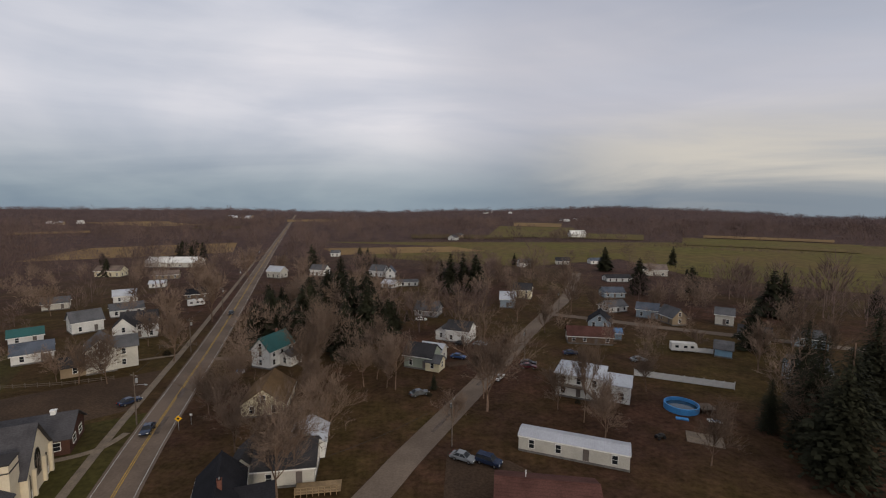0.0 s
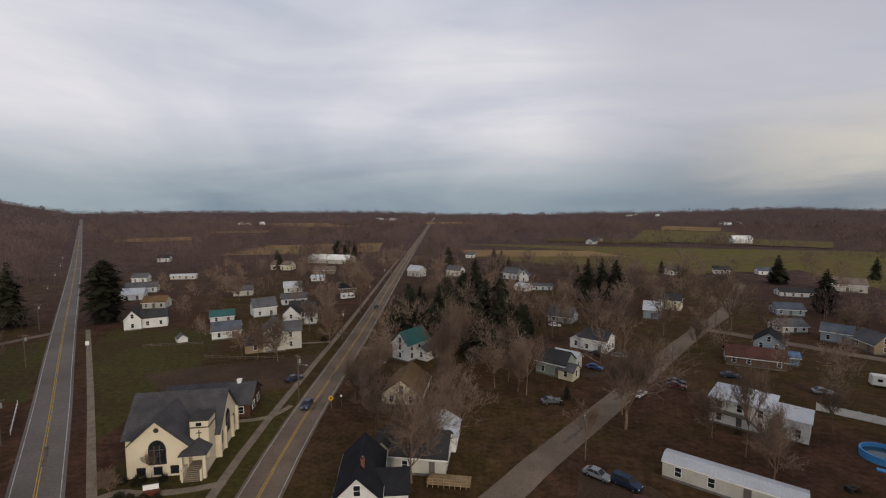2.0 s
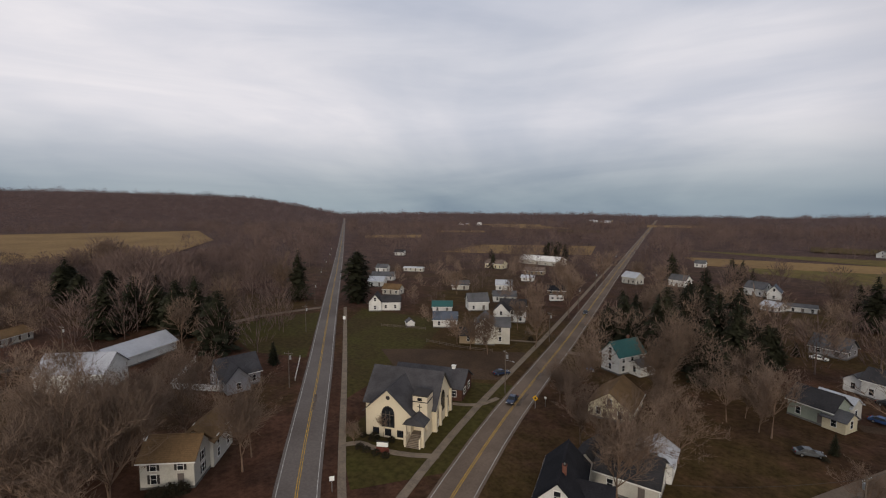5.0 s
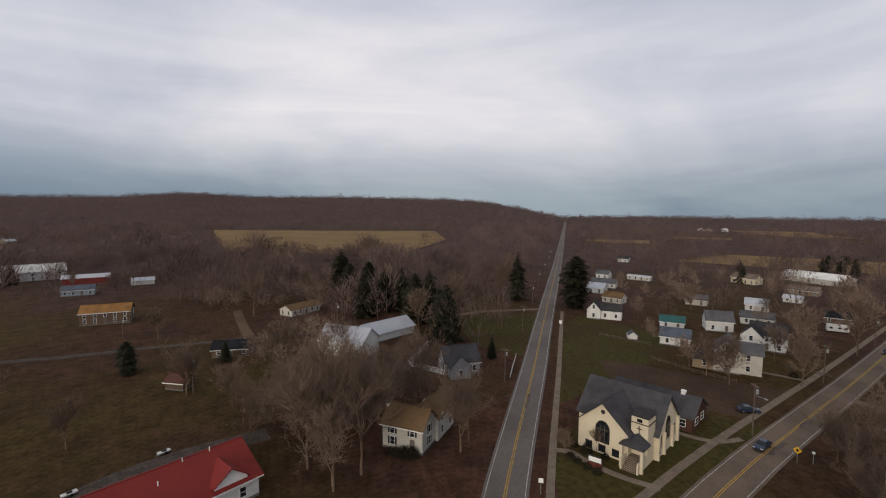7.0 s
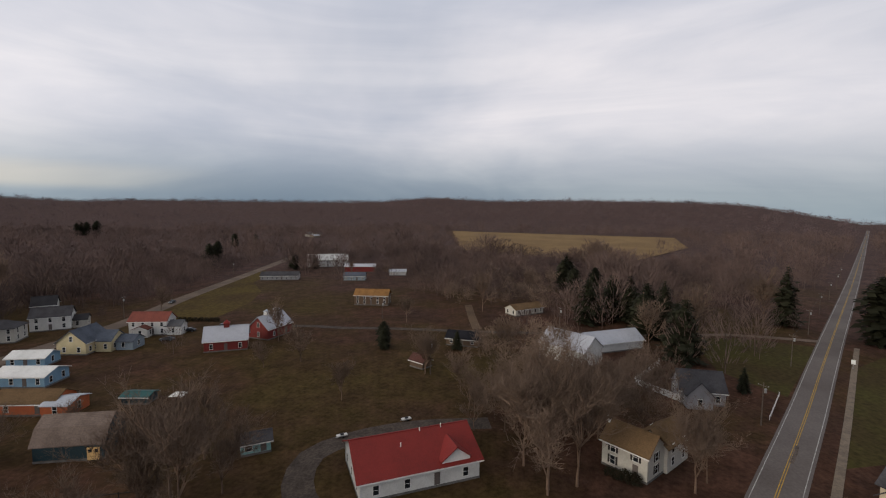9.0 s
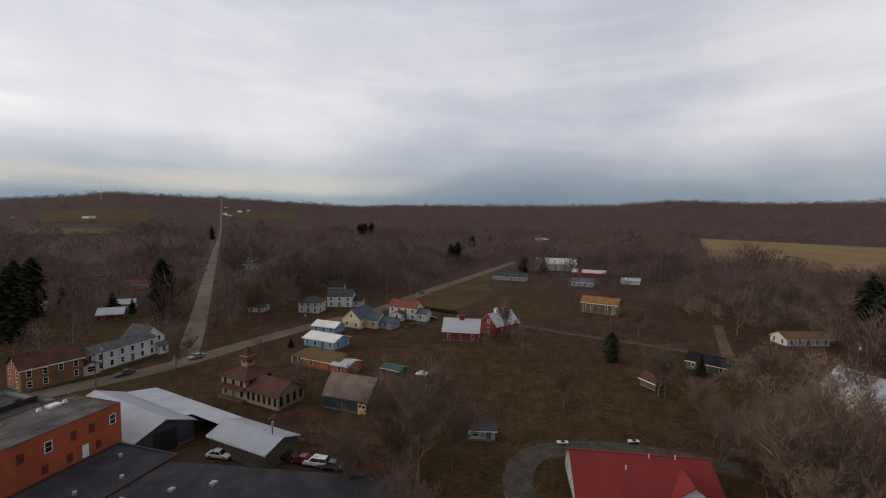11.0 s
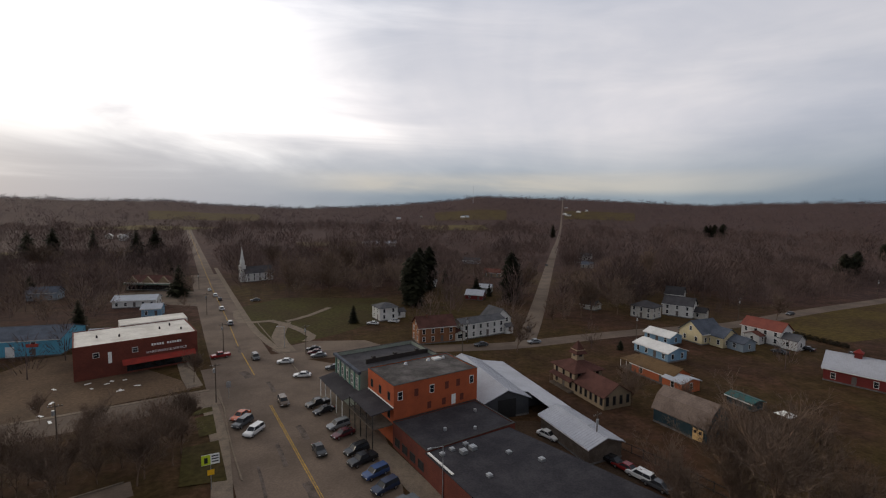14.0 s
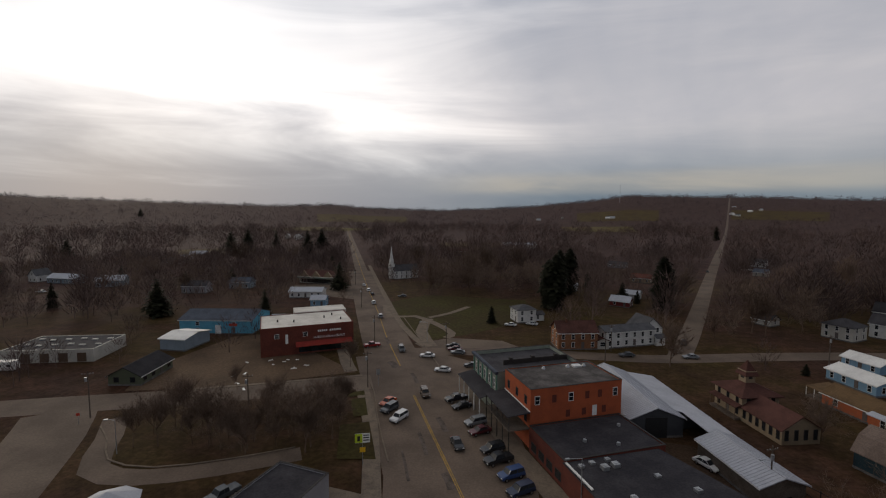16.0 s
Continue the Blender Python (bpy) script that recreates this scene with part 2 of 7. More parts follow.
NEW_WOOD = material("pale_lumber", (0.30, 0.21, 0.12), 0.85, None, 0.6, 6.0, 0.2, 0.2)
VINYL = material("white_vinyl", (0.62, 0.60, 0.57), 0.55, None, 0.4, 4.0, 0.1)
STEEL = material("galvanised_steel", (0.42, 0.43, 0.44), 0.45, None, 0.6, 5.0, 0.12, metal=0.7)
BARK = material("grey_brown_bark", (0.1800, 0.1210, 0.0862), 0.95, (0.1080, 0.0713, 0.0510), 1.5, 8.0, 0.3, random_tint=0.25)
PALE_BARK = material("pale_bark", (0.20, 0.175, 0.15), 0.95, (0.12, 0.10, 0.085), 1.5, 8.0, 0.3)
TWIG = material("brown_twigs", (0.1750, 0.1240, 0.0930), 0.95, (0.1200, 0.0860, 0.0660), 0.3, 2.0, 0.25, random_tint=0.3)
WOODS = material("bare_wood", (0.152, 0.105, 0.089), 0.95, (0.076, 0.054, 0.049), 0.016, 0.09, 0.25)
# Far-slope woods: a mauve distance haze is put into the base colour.
HAZED_WOODS = material("haze_tinted_hardwoods", (0.142, 0.103, 0.101), 0.95, (0.078, 0.059, 0.061), 0.0045, 0.03, 0.22)
NEEDLES = material("dark_needles", (0.027, 0.027, 0.015), 0.9, (0.017, 0.018, 0.011), 0.5, 3.0, 0.3, random_tint=0.3)
SHRUB = material("dark_shrub", (0.022, 0.022, 0.014), 0.95, (0.040, 0.028, 0.018), 0.8, 5.0, 0.35, random_tint=0.3)
TYRE = material("tyre_rubber", (0.018, 0.018, 0.018), 0.9, None, 1.0, 6.0, 0.2)
BLUE_LINER = material("blue_pool_liner", (0.06, 0.24, 0.52), 0.5, None, 0.5, 3.0, 0.1)
SIGN_YELLOW = material("sign_yellow", (0.75, 0.42, 0.02), 0.5, None, 0.8, 5.0, 0.06)
SIGN_WHITE = material("sign_white", (0.75, 0.75, 0.72), 0.5, None, 0.8, 5.0, 0.06)
SIGN_BLACK = material("sign_black", (0.02, 0.02, 0.02), 0.6, None, 0.8, 5.0, 0.1)
SIGN_LIME = material("sign_lime", (0.45, 0.55, 0.03), 0.5, None, 0.8, 5.0, 0.06)
SIGN_RED = material("sign_red", (0.45, 0.05, 0.03), 0.5, None, 0.8, 5.0, 0.06)
RED_LAMP = material("red_lamp_glass", (0.30, 0.01, 0.01), 0.2, None, 1.0, 5.0, 0.1)
CLEAR_LAMP = material("clear_lamp_glass", (0.60, 0.60, 0.58), 0.15, None, 1.0, 5.0, 0.1)
CHROME = material("bright_rim", (0.45, 0.45, 0.46), 0.3, None, 1.0, 5.0, 0.1, metal=0.9)


# ---- mesh helpers ----
def mesh(name, bm, mat):
    me = bpy.data.meshes.new(name)
    bm.to_mesh(me)
    bm.free()
    me.materials.append(mat)
    return me


def part(name, bm, mat, parent, label=""):
    ob = new(name, bm if isinstance(bm, bpy.types.Mesh) else mesh(name, bm, mat))
    ob.parent = parent
    if label:
        ob["label"] = label
    return ob


def thing(name, label, category, x=0.0, y=0.0, yaw=0.0, z=None, group=""):
    ob = new(name)
    ob.empty_display_size = 0.5
    ob.matrix_basis = pose(x, y, height(x, y) if z is None else z, 0, 0, yaw)
    return tagged(ob, label, category, group)


def box(bm, x0, x1, y0, y1, z0, z1, turn=None):
    vs = [bm.verts.new((x, y, z)) for z in (z0, z1) for y in (y0, y1) for x in (x0, x1)]
    for f in ((0, 2, 3, 1), (4, 5, 7, 6), (0, 1, 5, 4), (2, 6, 7, 3), (0, 4, 6, 2), (1, 3, 7, 5)):
        bm.faces.new([vs[i] for i in f])
    if turn:
        bmesh.ops.transform(bm, matrix=turn, verts=vs)
    return bm


def boxes(*list_of):
    bm = bmesh.new()
    for b in list_of:
        box(bm, *b)
    return bm


def prism(bm, profile, a, b, axis="x"):
    """Extrudes a closed profile of (across, up) between a and b along axis."""
    ends = [[bm.verts.new((e, p[0], p[1]) if axis == "x" else (p[0], e, p[1])) for p in profile] for e in (a, b)]
    n = len(profile)
    for i in range(n):
        bm.faces.new((ends[0][i], ends[0][(i + 1) % n], ends[1][(i + 1) % n], ends[1][i]))
    bm.faces.new(ends[0][::-1])
    bm.faces.new(ends[1])
    bmesh.ops.recalc_face_normals(bm, faces=bm.faces)
    return bm


def tube(bm, a, b, ra, rb, sides=5):
    a, b = Vector(a), Vector(b)
    d = (b - a).normalized()
    u = d.orthogonal().normalized()
    v = d.cross(u)
    rings = [[bm.verts.new(p + r * (math.cos(t) * u + math.sin(t) * v)) for t in (2 * math.pi * k / sides for k in range(sides))] for p, r in ((a, ra), (b, rb))]
    for k in range(sides):
        bm.faces.new((rings[0][k], rings[0][(k + 1) % sides], rings[1][(k + 1) % sides], rings[1][k]))
    bm.faces.new(rings[0][::-1])
    bm.faces.new(rings[1])
    return bm


def quads(name, verts, faces, mat):
    me = bpy.data.meshes.new(name)
    me.from_pydata(verts, [], faces)
    me.materials.append(mat)
    return me


# ---- terrain ----
SKYLINE = [(-130, 1.6), (-90, 1.4), (-60, 0.2), (-44, -1.0), (-38.5, -1.0), (-36, -0.55), (-30, -0.27), (-21, 0.05), (-8, -0.44), (-2, -0.48), (6, -0.73), (17, -0.72), (25, -0.44), (36, -0.42), (44, -0.33), (56, -0.4),
           (58, 0.0), (60.5, 0.5), (65, 1.35), (70, 1.65), (82, 1.89), (91, 1.75), (94, 1.8), (98, 2.05), (101, 2.05), (106, 1.6), (113, 1.42), (121, 1.37), (133, 1.3), (137, 1.08), (140, 1.15), (150, 1.65), (156, 1.8),
           (163.4, 2.0), (168, 1.35), (172, 1.05), (175, 0.75), (186, 0.28), (195.6, 0.61), (198.4, 0.94), (207, 0.82), (216, 1.1), (225, 1.37), (230, 1.6)]
SKY_AZ, SKY_EL = np.array([a for a, _ in SKYLINE]), np.array([e for _, e in SKYLINE])
RIDGE = 2600.0


def heights(x, y):
    """Height of the land: a flat valley floor that climbs to the ridges all round."""
    r = np.hypot(x, y)
    az = np.degrees(np.arctan2(-x, y))
    az = np.where(az < -130, az + 360, az)
    top = 45 + RIDGE * np.tan(np.radians(np.interp(az, SKY_AZ, SKY_EL))) - 11
    start = 1100.0
    t = np.clip((r - start) / (RIDGE - start), 0, 1)
    fall = np.clip((r - RIDGE) / 2000.0, 0, 1)
    return np.maximum(top, -4) * t * t * (3 - 2 * t) - fall * 60


def height(x, y):
    return float(heights(np.array([x]), np.array([y]))[0])


radii = np.concatenate([[3.0], np.geomspace(12, 600, 26), np.linspace(650, 2800, 50), np.linspace(2900, 4700, 8)])
spokes = 360
ang = np.linspace(0, 2 * np.pi, spokes, endpoint=False)
gx, gy = np.outer(radii, -np.sin(ang)).ravel(), np.outer(radii, np.cos(ang)).ravel()
gz = heights(gx, gy)
gv = np.column_stack([gx, gy, gz]).tolist()
gf = [(i * spokes + j, i * spokes + (j + 1) % spokes, (i + 1) * spokes + (j + 1) % spokes, (i + 1) * spokes + j) for i in range(len(radii) - 1) for j in range(spokes)]
gf.append(tuple(range(spokes))[::-1])
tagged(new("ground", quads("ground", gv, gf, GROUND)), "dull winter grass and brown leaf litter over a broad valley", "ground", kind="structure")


def sheet(name, label, category, outline, mat, lift=0.03, step=40.0, kind="structure"):
    """A flat patch that lies on the land."""
    bm = bmesh.new()
    bm.faces.new([bm.verts.new((x, y, 0)) for x, y in outline])
    far = max(math.hypot(x, y) for x, y in outline)
    if far > 600:
        for axis in (0, 1):
            lo, hi = min(p[axis] for p in outline), max(p[axis] for p in outline)
            for k in range(1, int((hi - lo) / step) + 1):
                co, no = [0, 0, 0], [0, 0, 0]
                co[axis], no[axis] = lo + k * step, 1
                bmesh.ops.bisect_plane(bm, geom=bm.verts[:] + bm.edges[:] + bm.faces[:], plane_co=co, plane_no=no)
    for v in bm.verts:
        v.co.z = height(v.co.x, v.co.y) + lift
    bmesh.ops.recalc_face_normals(bm, faces=bm.faces)
    if bm.faces and sum(f.normal.z for f in bm.faces) < 0:
        bmesh.ops.reverse_faces(bm, faces=bm.faces)
    return tagged(new(name, mesh(name, bm, mat)), label, category, kind=kind)


def smooth_line(points, step=12.0):
    """Points along a polyline, rounded by Catmull-Rom."""
    p = [Vector((*q, 0)) for q in points]
    p = [p[0] * 2 - p[1]] + p + [p[-1] * 2 - p[-2]]
    out = []
    for i in range(1, len(p) - 2):
        n = max(2, int((p[i + 1] - p[i]).length / step))
        for k in range(n):
            t = k / n
            out.append(0.5 * ((2 * p[i]) + (p[i + 1] - p[i - 1]) * t + (2 * p[i - 1] - 5 * p[i] + 4 * p[i + 1] - p[i + 2]) * t * t + (3 * p[i] - p[i - 1] - 3 * p[i + 1] + p[i + 2]) * t ** 3))
    return out + [p[-2]]


def ribbon(name, label, category, points, left, right, mat, lift=0.05, thick=0.0, parent=None, dash=None):
    """A strip along a line from left to right of it (metres); thick gives it sides."""
    line = smooth_line(points)
    verts, faces = [], []
    for i, p in enumerate(line):
        d = (line[min(i + 1, len(line) - 1)] - line[max(i - 1, 0)]).normalized()
        n = Vector((-d.y, d.x, 0))
        for s in (left, right):
            q = p + n * s
            verts.append((q.x, q.y, height(q.x, q.y) + lift + thick))
        if thick:
            for s in (left, right):
                q = p + n * s
                verts.append((q.x, q.y, height(q.x, q.y) - 0.02))
    w_ = 4 if thick else 2
    for i in range(len(line) - 1):
        if dash and i % dash[1] >= dash[0]:
            continue
        a, b = i * w_, (i + 1) * w_
        faces.append((a + 1, b + 1, b, a))
        if thick:
            faces += [(a, b, b + 2, a + 2), (a + 3, b + 3, b + 1, a + 1)]
    ob = new(name, quads(name, verts, faces, mat))
    if parent:
        ob.parent = parent
        return ob
    return tagged(ob, label, category, kind="structure")


MAIN = [(330, -1060), (270, -873), (93.8, -333), (49, -199), (28.5, -139), (15.8, -103.4), (3.4, -68), (-14, -20), (-30, 12), (-51.1, 66.9), (-65.7, 114), (-80.1, 161.6), (-143.8, 364.4), (-240.2, 676), (-420, 1260), (-600, 1850)]
HIGHWAY = [(-30, 12), (-64.8, 34.5), (-112.2, 67.7), (-176.7, 112.4), (-413.9, 278), (-953, 651), (-1500, 1030)]
SIDE = [(-32, 17), (-8.9, 70.2), (-5.3, 78.7), (17.3, 127.1), (27, 149.5), (44.3, 186), (62, 222), (90, 300)]
CROSS = [(44.3, 185), (62.2, 176), (83.2, 164), (100.9, 155.5), (170, 120)]
WEST = [(24, -115), (36, -113), (65, -102), (95, -94), (150, -78)]
WEST_LOW = [(95, -90), (86, -77), (78, -62), (70, -46)]
HILL_ROAD = [(-58, -140), (-85, -190.3), (-166.4, -349.7), (-276.8, -564), (-480, -960), (-754, -1499), (-1100, -2180)]
EAST = [(27, -141), (-10, -143.5), (-44.8, -141.2), (-59.8, -141.9), (-84.1, -146.1), (-113.2, -149.8), (-155.1, -152.8), (-207.8, -167.3), (-295.4, -187.3), (-373.1, -205.6), (-481.8, -232.3), (-640, -270)]
LANE = [(-155, -97), (-166, -84), (-166.3, -66.1), (-169, -46), (-170, -25), (-172, 3), (-176, 30), (-178, 62)]
BRANCH = [(-178, 62), (-184.1, 82.7), (-180, 113)]
ROADS = [(MAIN, 8), (HIGHWAY, 8), (SIDE, 6), (CROSS, 5), (WEST, 8), (WEST_LOW, 9), (HILL_ROAD, 5), (EAST, 7), (LANE, 4), (BRANCH, 4)]

ribbon("main_road", "worn grey wide asphalt main street", "road", MAIN[2:9], 7.0, -9.5, ASPHALT, 0.06)
ribbon("south_road", "grey asphalt road climbing south of town", "road", MAIN[:3], 4.6, -4.6, ASPHALT, 0.05)
ribbon("north_road", "worn grey two-lane asphalt road north of the crossing", "road", MAIN[8:], 3.7, -3.7, ASPHALT, 0.056)
ribbon("highway_road", "straight grey two-lane asphalt highway", "road", HIGHWAY, 3.7, -3.7, HIGHWAY_ASPHALT, 0.05)
ribbon("side_road", "pale patched residential asphalt road", "road", SIDE, 2.8, -2.8, OLD_ASPHALT, 0.045)
ribbon("cross_road", "narrow pale cross street between houses", "road", CROSS, 2.4, -2.4, OLD_ASPHALT, 0.04)
ribbon("west_road", "wide pale side street by the park", "road", WEST, 5.0, -5.0, OLD_ASPHALT, 0.04)
ribbon("west_branch_road", "wide pale asphalt fork beside the grass", "road", WEST_LOW, 7.0, -7.0, OLD_ASPHALT, 0.036)
ribbon("hill_road", "long straight pale road toward the wooded hill", "road", HILL_ROAD[:4], 3.4, -3.4, OLD_ASPHALT, 0.045)
ribbon("upper_hill_road", "narrow road climbing the wooded hill", "road", HILL_ROAD[3:], 2.6, -2.6, ASPHALT, 0.2)
ribbon("east_road", "grey asphalt road past the barns", "road", EAST, 3.8, -3.8, ASPHALT, 0.04)
ribbon("lane_road", "narrow grey lane across the meadow", "road", LANE, 1.7, -1.7, LOOP_GRAVEL, 0.035)
ribbon("branch_road", "narrow lane joining the highway", "road", BRANCH, 1.9, -1.9, ASPHALT, 0.03)
for line, name in (([(17.3, -106.4), (3.4, -68), *MAIN[7:]], "main_line"), (HIGHWAY, "highway_line")):
    for s in (0.17, -0.17):
        ribbon(name, "double yellow centre line on asphalt", "road marking", line, s + 0.07, s - 0.07, YELLOW_PAINT, 0.085)
ribbon("main_line", "faded yellow centre line south of the junction", "road marking", [*MAIN[:4], (35.6, -157.7), (24.7, -127.4)], 0.12, -0.12, YELLOW_PAINT, 0.085)
for s in (3.15, -3.15):
    ribbon("edge_line", "white edge line on the highway", "road marking", HIGHWAY, s + 0.07, s - 0.07, WHITE_PAINT, 0.08)
    ribbon("edge_line", "white edge line on the main road", "road marking", MAIN[8:], s + 0.06, s - 0.06, WHITE_PAINT, 0.08)
# wide parking bays along the shops
sheet("parking_bays", "cracked asphalt parking bays before the shops", "parking", [(-8, -57), (14, -57), (17, -72), (24, -92), (31, -110), (40, -134), (35, -136), (26, -141), (14, -140), (2, -132), (-5, -103), (-9, -75)], ASPHALT, 0.03)
sheet("parking_lot", "pale asphalt lot beside the brick building", "parking", [(16, -139), (24, -150), (12, -158), (-6, -156), (-14, -146)], OLD_ASPHALT, 0.03)
sheet("gravel_yard", "brown gravel yard round the hardware store", "yard", [(36, -121), (64, -108), (90, -102), (96, -118), (90, -152), (78, -158), (44, -128)], PALE_GRAVEL, 0.025)
sheet("gas_station_apron", "pale asphalt apron of the fuel station", "yard", [(62, -222), (100, -238), (118, -262), (98, -274), (76, -262)], OLD_ASPHALT, 0.025)
sheet("church_lot", "brown gravel lot behind the church", "yard", [(-67, 96), (-76, 119), (-104, 98), (-112, 90), (-88, 78)], GRAVEL, 0.02)
ribbon("loop_drive", "worn gravel drive round the red-roofed hall", "drive", [(-58, -24), (-61.5, -30), (-67.5, -34.5), (-76, -36), (-83, -31.5), (-88.5, -24), (-92, -16), (-95, -4)], 2.6, -2.6, LOOP_GRAVEL, 0.03)
sheet("dirt_yard", "bare brown dirt yard by the trailer", "yard", [(0, 60), (16, 56), (22, 66), (12, 76), (1, 79)], GRAVEL, 0.02)
sheet("shop_yard", "dark dirt yard behind the shops", "yard", [(-30, -76), (-52, -60), (-48, -68), (-40, -88), (-30, -90)], GRAVEL, 0.02)
sheet("lawn", "green mown lawn beside the church", "lawn", [(-75, 49), (-58, 40), (-48, 58), (-60, 96), (-84, 82)], LAWN, 0.012)
sheet("lawn", "green lawn along the highway", "lawn", [(-88, 60), (-150, 103), (-165, 122), (-122, 132), (-100, 95)], LAWN, 0.012)
sheet("lawn", "green lawn beyond the highway", "lawn", [(-122, 69), (-172, 105), (-180, 85), (-176, 66), (-140, 60)], LAWN, 0.012)
sheet("lawn", "bright green meadow below the ranch house", "lawn", [(-160, -157), (-205, -171), (-290, -190), (-340, -201), (-300, -172), (-265, -163), (-235, -140), (-205, -128), (-175, -124), (-160, -130)], MEADOW, 0.012)
sheet("lawn", "green park lawn by the plaza", "lawn", [(22, -152), (50, -215), (32, -240), (-20, -230), (-22, -192), (4, -165)], LAWN, 0.012)
sheet("tan_field", "pale tan stubble field below the wooded hill", "field", [(-1150, -160), (-973, 323), (-676, 243), (-437, 104), (-554, -62)], TAN_FIELD, 0.9)
sheet("tan_field", "tan cut field beyond the town", "field", [(-326, 339), (-352, 449), (-239, 524), (-196, 420), (-250, 380)], TAN_FIELD, 0.25)
sheet("tan_field", "narrow tan field strip beside green pasture", "field", [(-124, 461), (10, 488), (42, 441), (-92, 400)], TAN_FIELD, 0.3)
sheet("green_field", "wide green pasture at the edge of town", "field", [(-150, 540), (330, 560), (560, 500), (420, 300), (240, 215), (160, 290), (150, 380), (60, 330), (-80, 390), (-40, 440), (10, 492)], GREEN_FIELD, 0.2)
sheet("green_field", "distant olive pasture on the slope", "field", [(60, 620), (190, 640), (260, 900), (120, 960)], GREEN_FIELD, 1.2)
sheet("tan_field", "distant pale field on the slope", "field", [(150, 960), (240, 920), (290, 1100), (180, 1150)], TAN_FIELD, 1.5)
sheet("green_field", "hillside pasture among woods", "field", [(-330, -1000), (-180, -1050), (-200, -1250), (-380, -1230)], GREEN_FIELD, 1.5)
sheet("green_field", "sloping pasture below far woods", "field", [(330, -980), (260, -1120), (470, -1180), (560, -1010)], GREEN_FIELD, 1.5)
sheet("tan_field", "far pale clearing in the woods", "field", [(-560, 860), (-480, 930), (-700, 1100), (-800, 1000)], TAN_FIELD, 1.5)


def sector(az0, az1, r0, r1, n=6):
    """An outline between two bearings (degrees left of +y) and two distances."""
    inner = [(-r0 * math.sin(radians(az0 + (az1 - az0) * k / n)), r0 * math.cos(radians(az0 + (az1 - az0) * k / n))) for k in range(n + 1)]
    outer = [(-r1 * math.sin(radians(az0 + (az1 - az0) * k / n)), r1 * math.cos(radians(az0 + (az1 - az0) * k / n))) for k in range(n, -1, -1)]
    return inner + outer


FAR_FIELDS = []
for az0, az1, r0, r1, mat, what in ((31, 37, 1120, 1300, TAN_FIELD, "pale cut field far down the valley"), (38, 44, 860, 930, TAN_FIELD, "thin tan field in the valley"), (13, 19, 1200, 1380, TAN_FIELD, "pale strip field beyond the road"), (24, 29, 900, 990, MEADOW, "olive strip of pasture"),
                                    (-43, -28, 590, 720, GREEN_FIELD, "green pasture beyond a hedge line"), (-41, -30, 740, 800, TAN_FIELD, "pale dry field beyond the pasture"), (-24, -12, 640, 760, GREEN_FIELD, "green pasture beyond the town"), (-9, 4, 600, 680, MEADOW, "olive pasture beyond the trees"),
                                    (46, 53, 700, 780, TAN_FIELD, "tan clearing beyond the houses"), (145, 153, 1540, 1800, MEADOW, "olive clearing on the hill"), (160, 169, 1460, 1760, MEADOW, "olive hillside clearing"), (190, 201, 1480, 1800, MEADOW, "olive clearing past the church"), (176, 186, 560, 640, MEADOW, "olive field south of the park"), (208, 216, 520, 600, MEADOW, "olive slope behind the houses")):
    FAR_FIELDS.append(sector(az0, az1, r0, r1))
    sheet("green_field" if mat != TAN_FIELD else "tan_field", what, "field", FAR_FIELDS[-1], mat, 0.9)
for k, (x, y, wd, ln, turn) in enumerate(((9, -92, 1.2, 7, -70), (12, -84, 0.8, 9, -72), (6, -72, 1.4, 5, -70), (19, -118, 1.0, 8, -70), (27, -128, 2.0, 6, -60), (14, -76, 0.5, 10, -73), (-57, 88, 0.9, 8, -73), (-62, 104, 1.1, 6, -73), (0, 90, 0.7, 9, 66), (10, 112, 0.9, 6, 66), (-92, 54, 0.6, 9, 145), (34, -152, 1.1, 8, -71))):
    o = new("tar_patch", quads("tar_patch", [(-ln / 2, -wd / 2, 0), (0.1 * ln, -wd * 0.62, 0), (ln / 2, -wd * 0.4, 0), (ln * 0.45, wd / 2, 0), (-0.1 * ln, wd * 0.42, 0), (-ln / 2, wd * 0.55, 0)], [(0, 1, 2, 3, 4, 5)], PATCH))
    o.matrix_basis = pose(x, y, 0.10, 0, 0, turn)
    tagged(o, "darker tar repair patch on worn asphalt", "road patch", kind="structure")


def beside(points, offset, width, name, label, mat, thick, lift=0.0):
    return ribbon(name, label, "pavement", points, offset + width / 2, offset - width / 2, mat, lift, thick)


beside(HIGHWAY[:4], -7.0, 1.4, "pavement", "narrow concrete pavement along the highway", CONCRETE, 0.10)
beside(MAIN[8:13], 7.4, 1.6, "pavement", "narrow concrete pavement beside the main road", CONCRETE, 0.10)
ribbon("pavement", "wide concrete pavement before the park", "pavement", [(16, -60), (24.2, -91), (31, -109)], 1.6, -1.6, CONCRETE, 0.0, 0.14)
ribbon("pavement", "worn concrete pavement before the shops", "pavement", [(5.0, -111.0), (2.1, -103.0), (-13.6, -63.7), (-20.0, -48.0)], 2.0, -2.0, CONCRETE, 0.0, 0.14)
ribbon("pavement", "concrete pavement by the hardware store", "pavement", [(37.5, -121), (46, -140), (62, -188)], 1.8, -1.8, CONCRETE, 0.0, 0.14)
ribbon("pavement", "concrete pavement along the park", "pavement", [(20.0, -147), (32.5, -173), (55.5, -241), (97, -368)], 1.2, -1.2, CONCRETE, 0.0, 0.12)
ribbon("pavement", "curved concrete walk before the church", "pavement", [(-70.6, 47.5), (-69.0, 49.9), (-66.5, 50.4), (-62.9, 51.5), (-58.5, 53.8), (-54.5, 57.0)], 0.75, -0.75, CONCRETE, 0.0, 0.06)
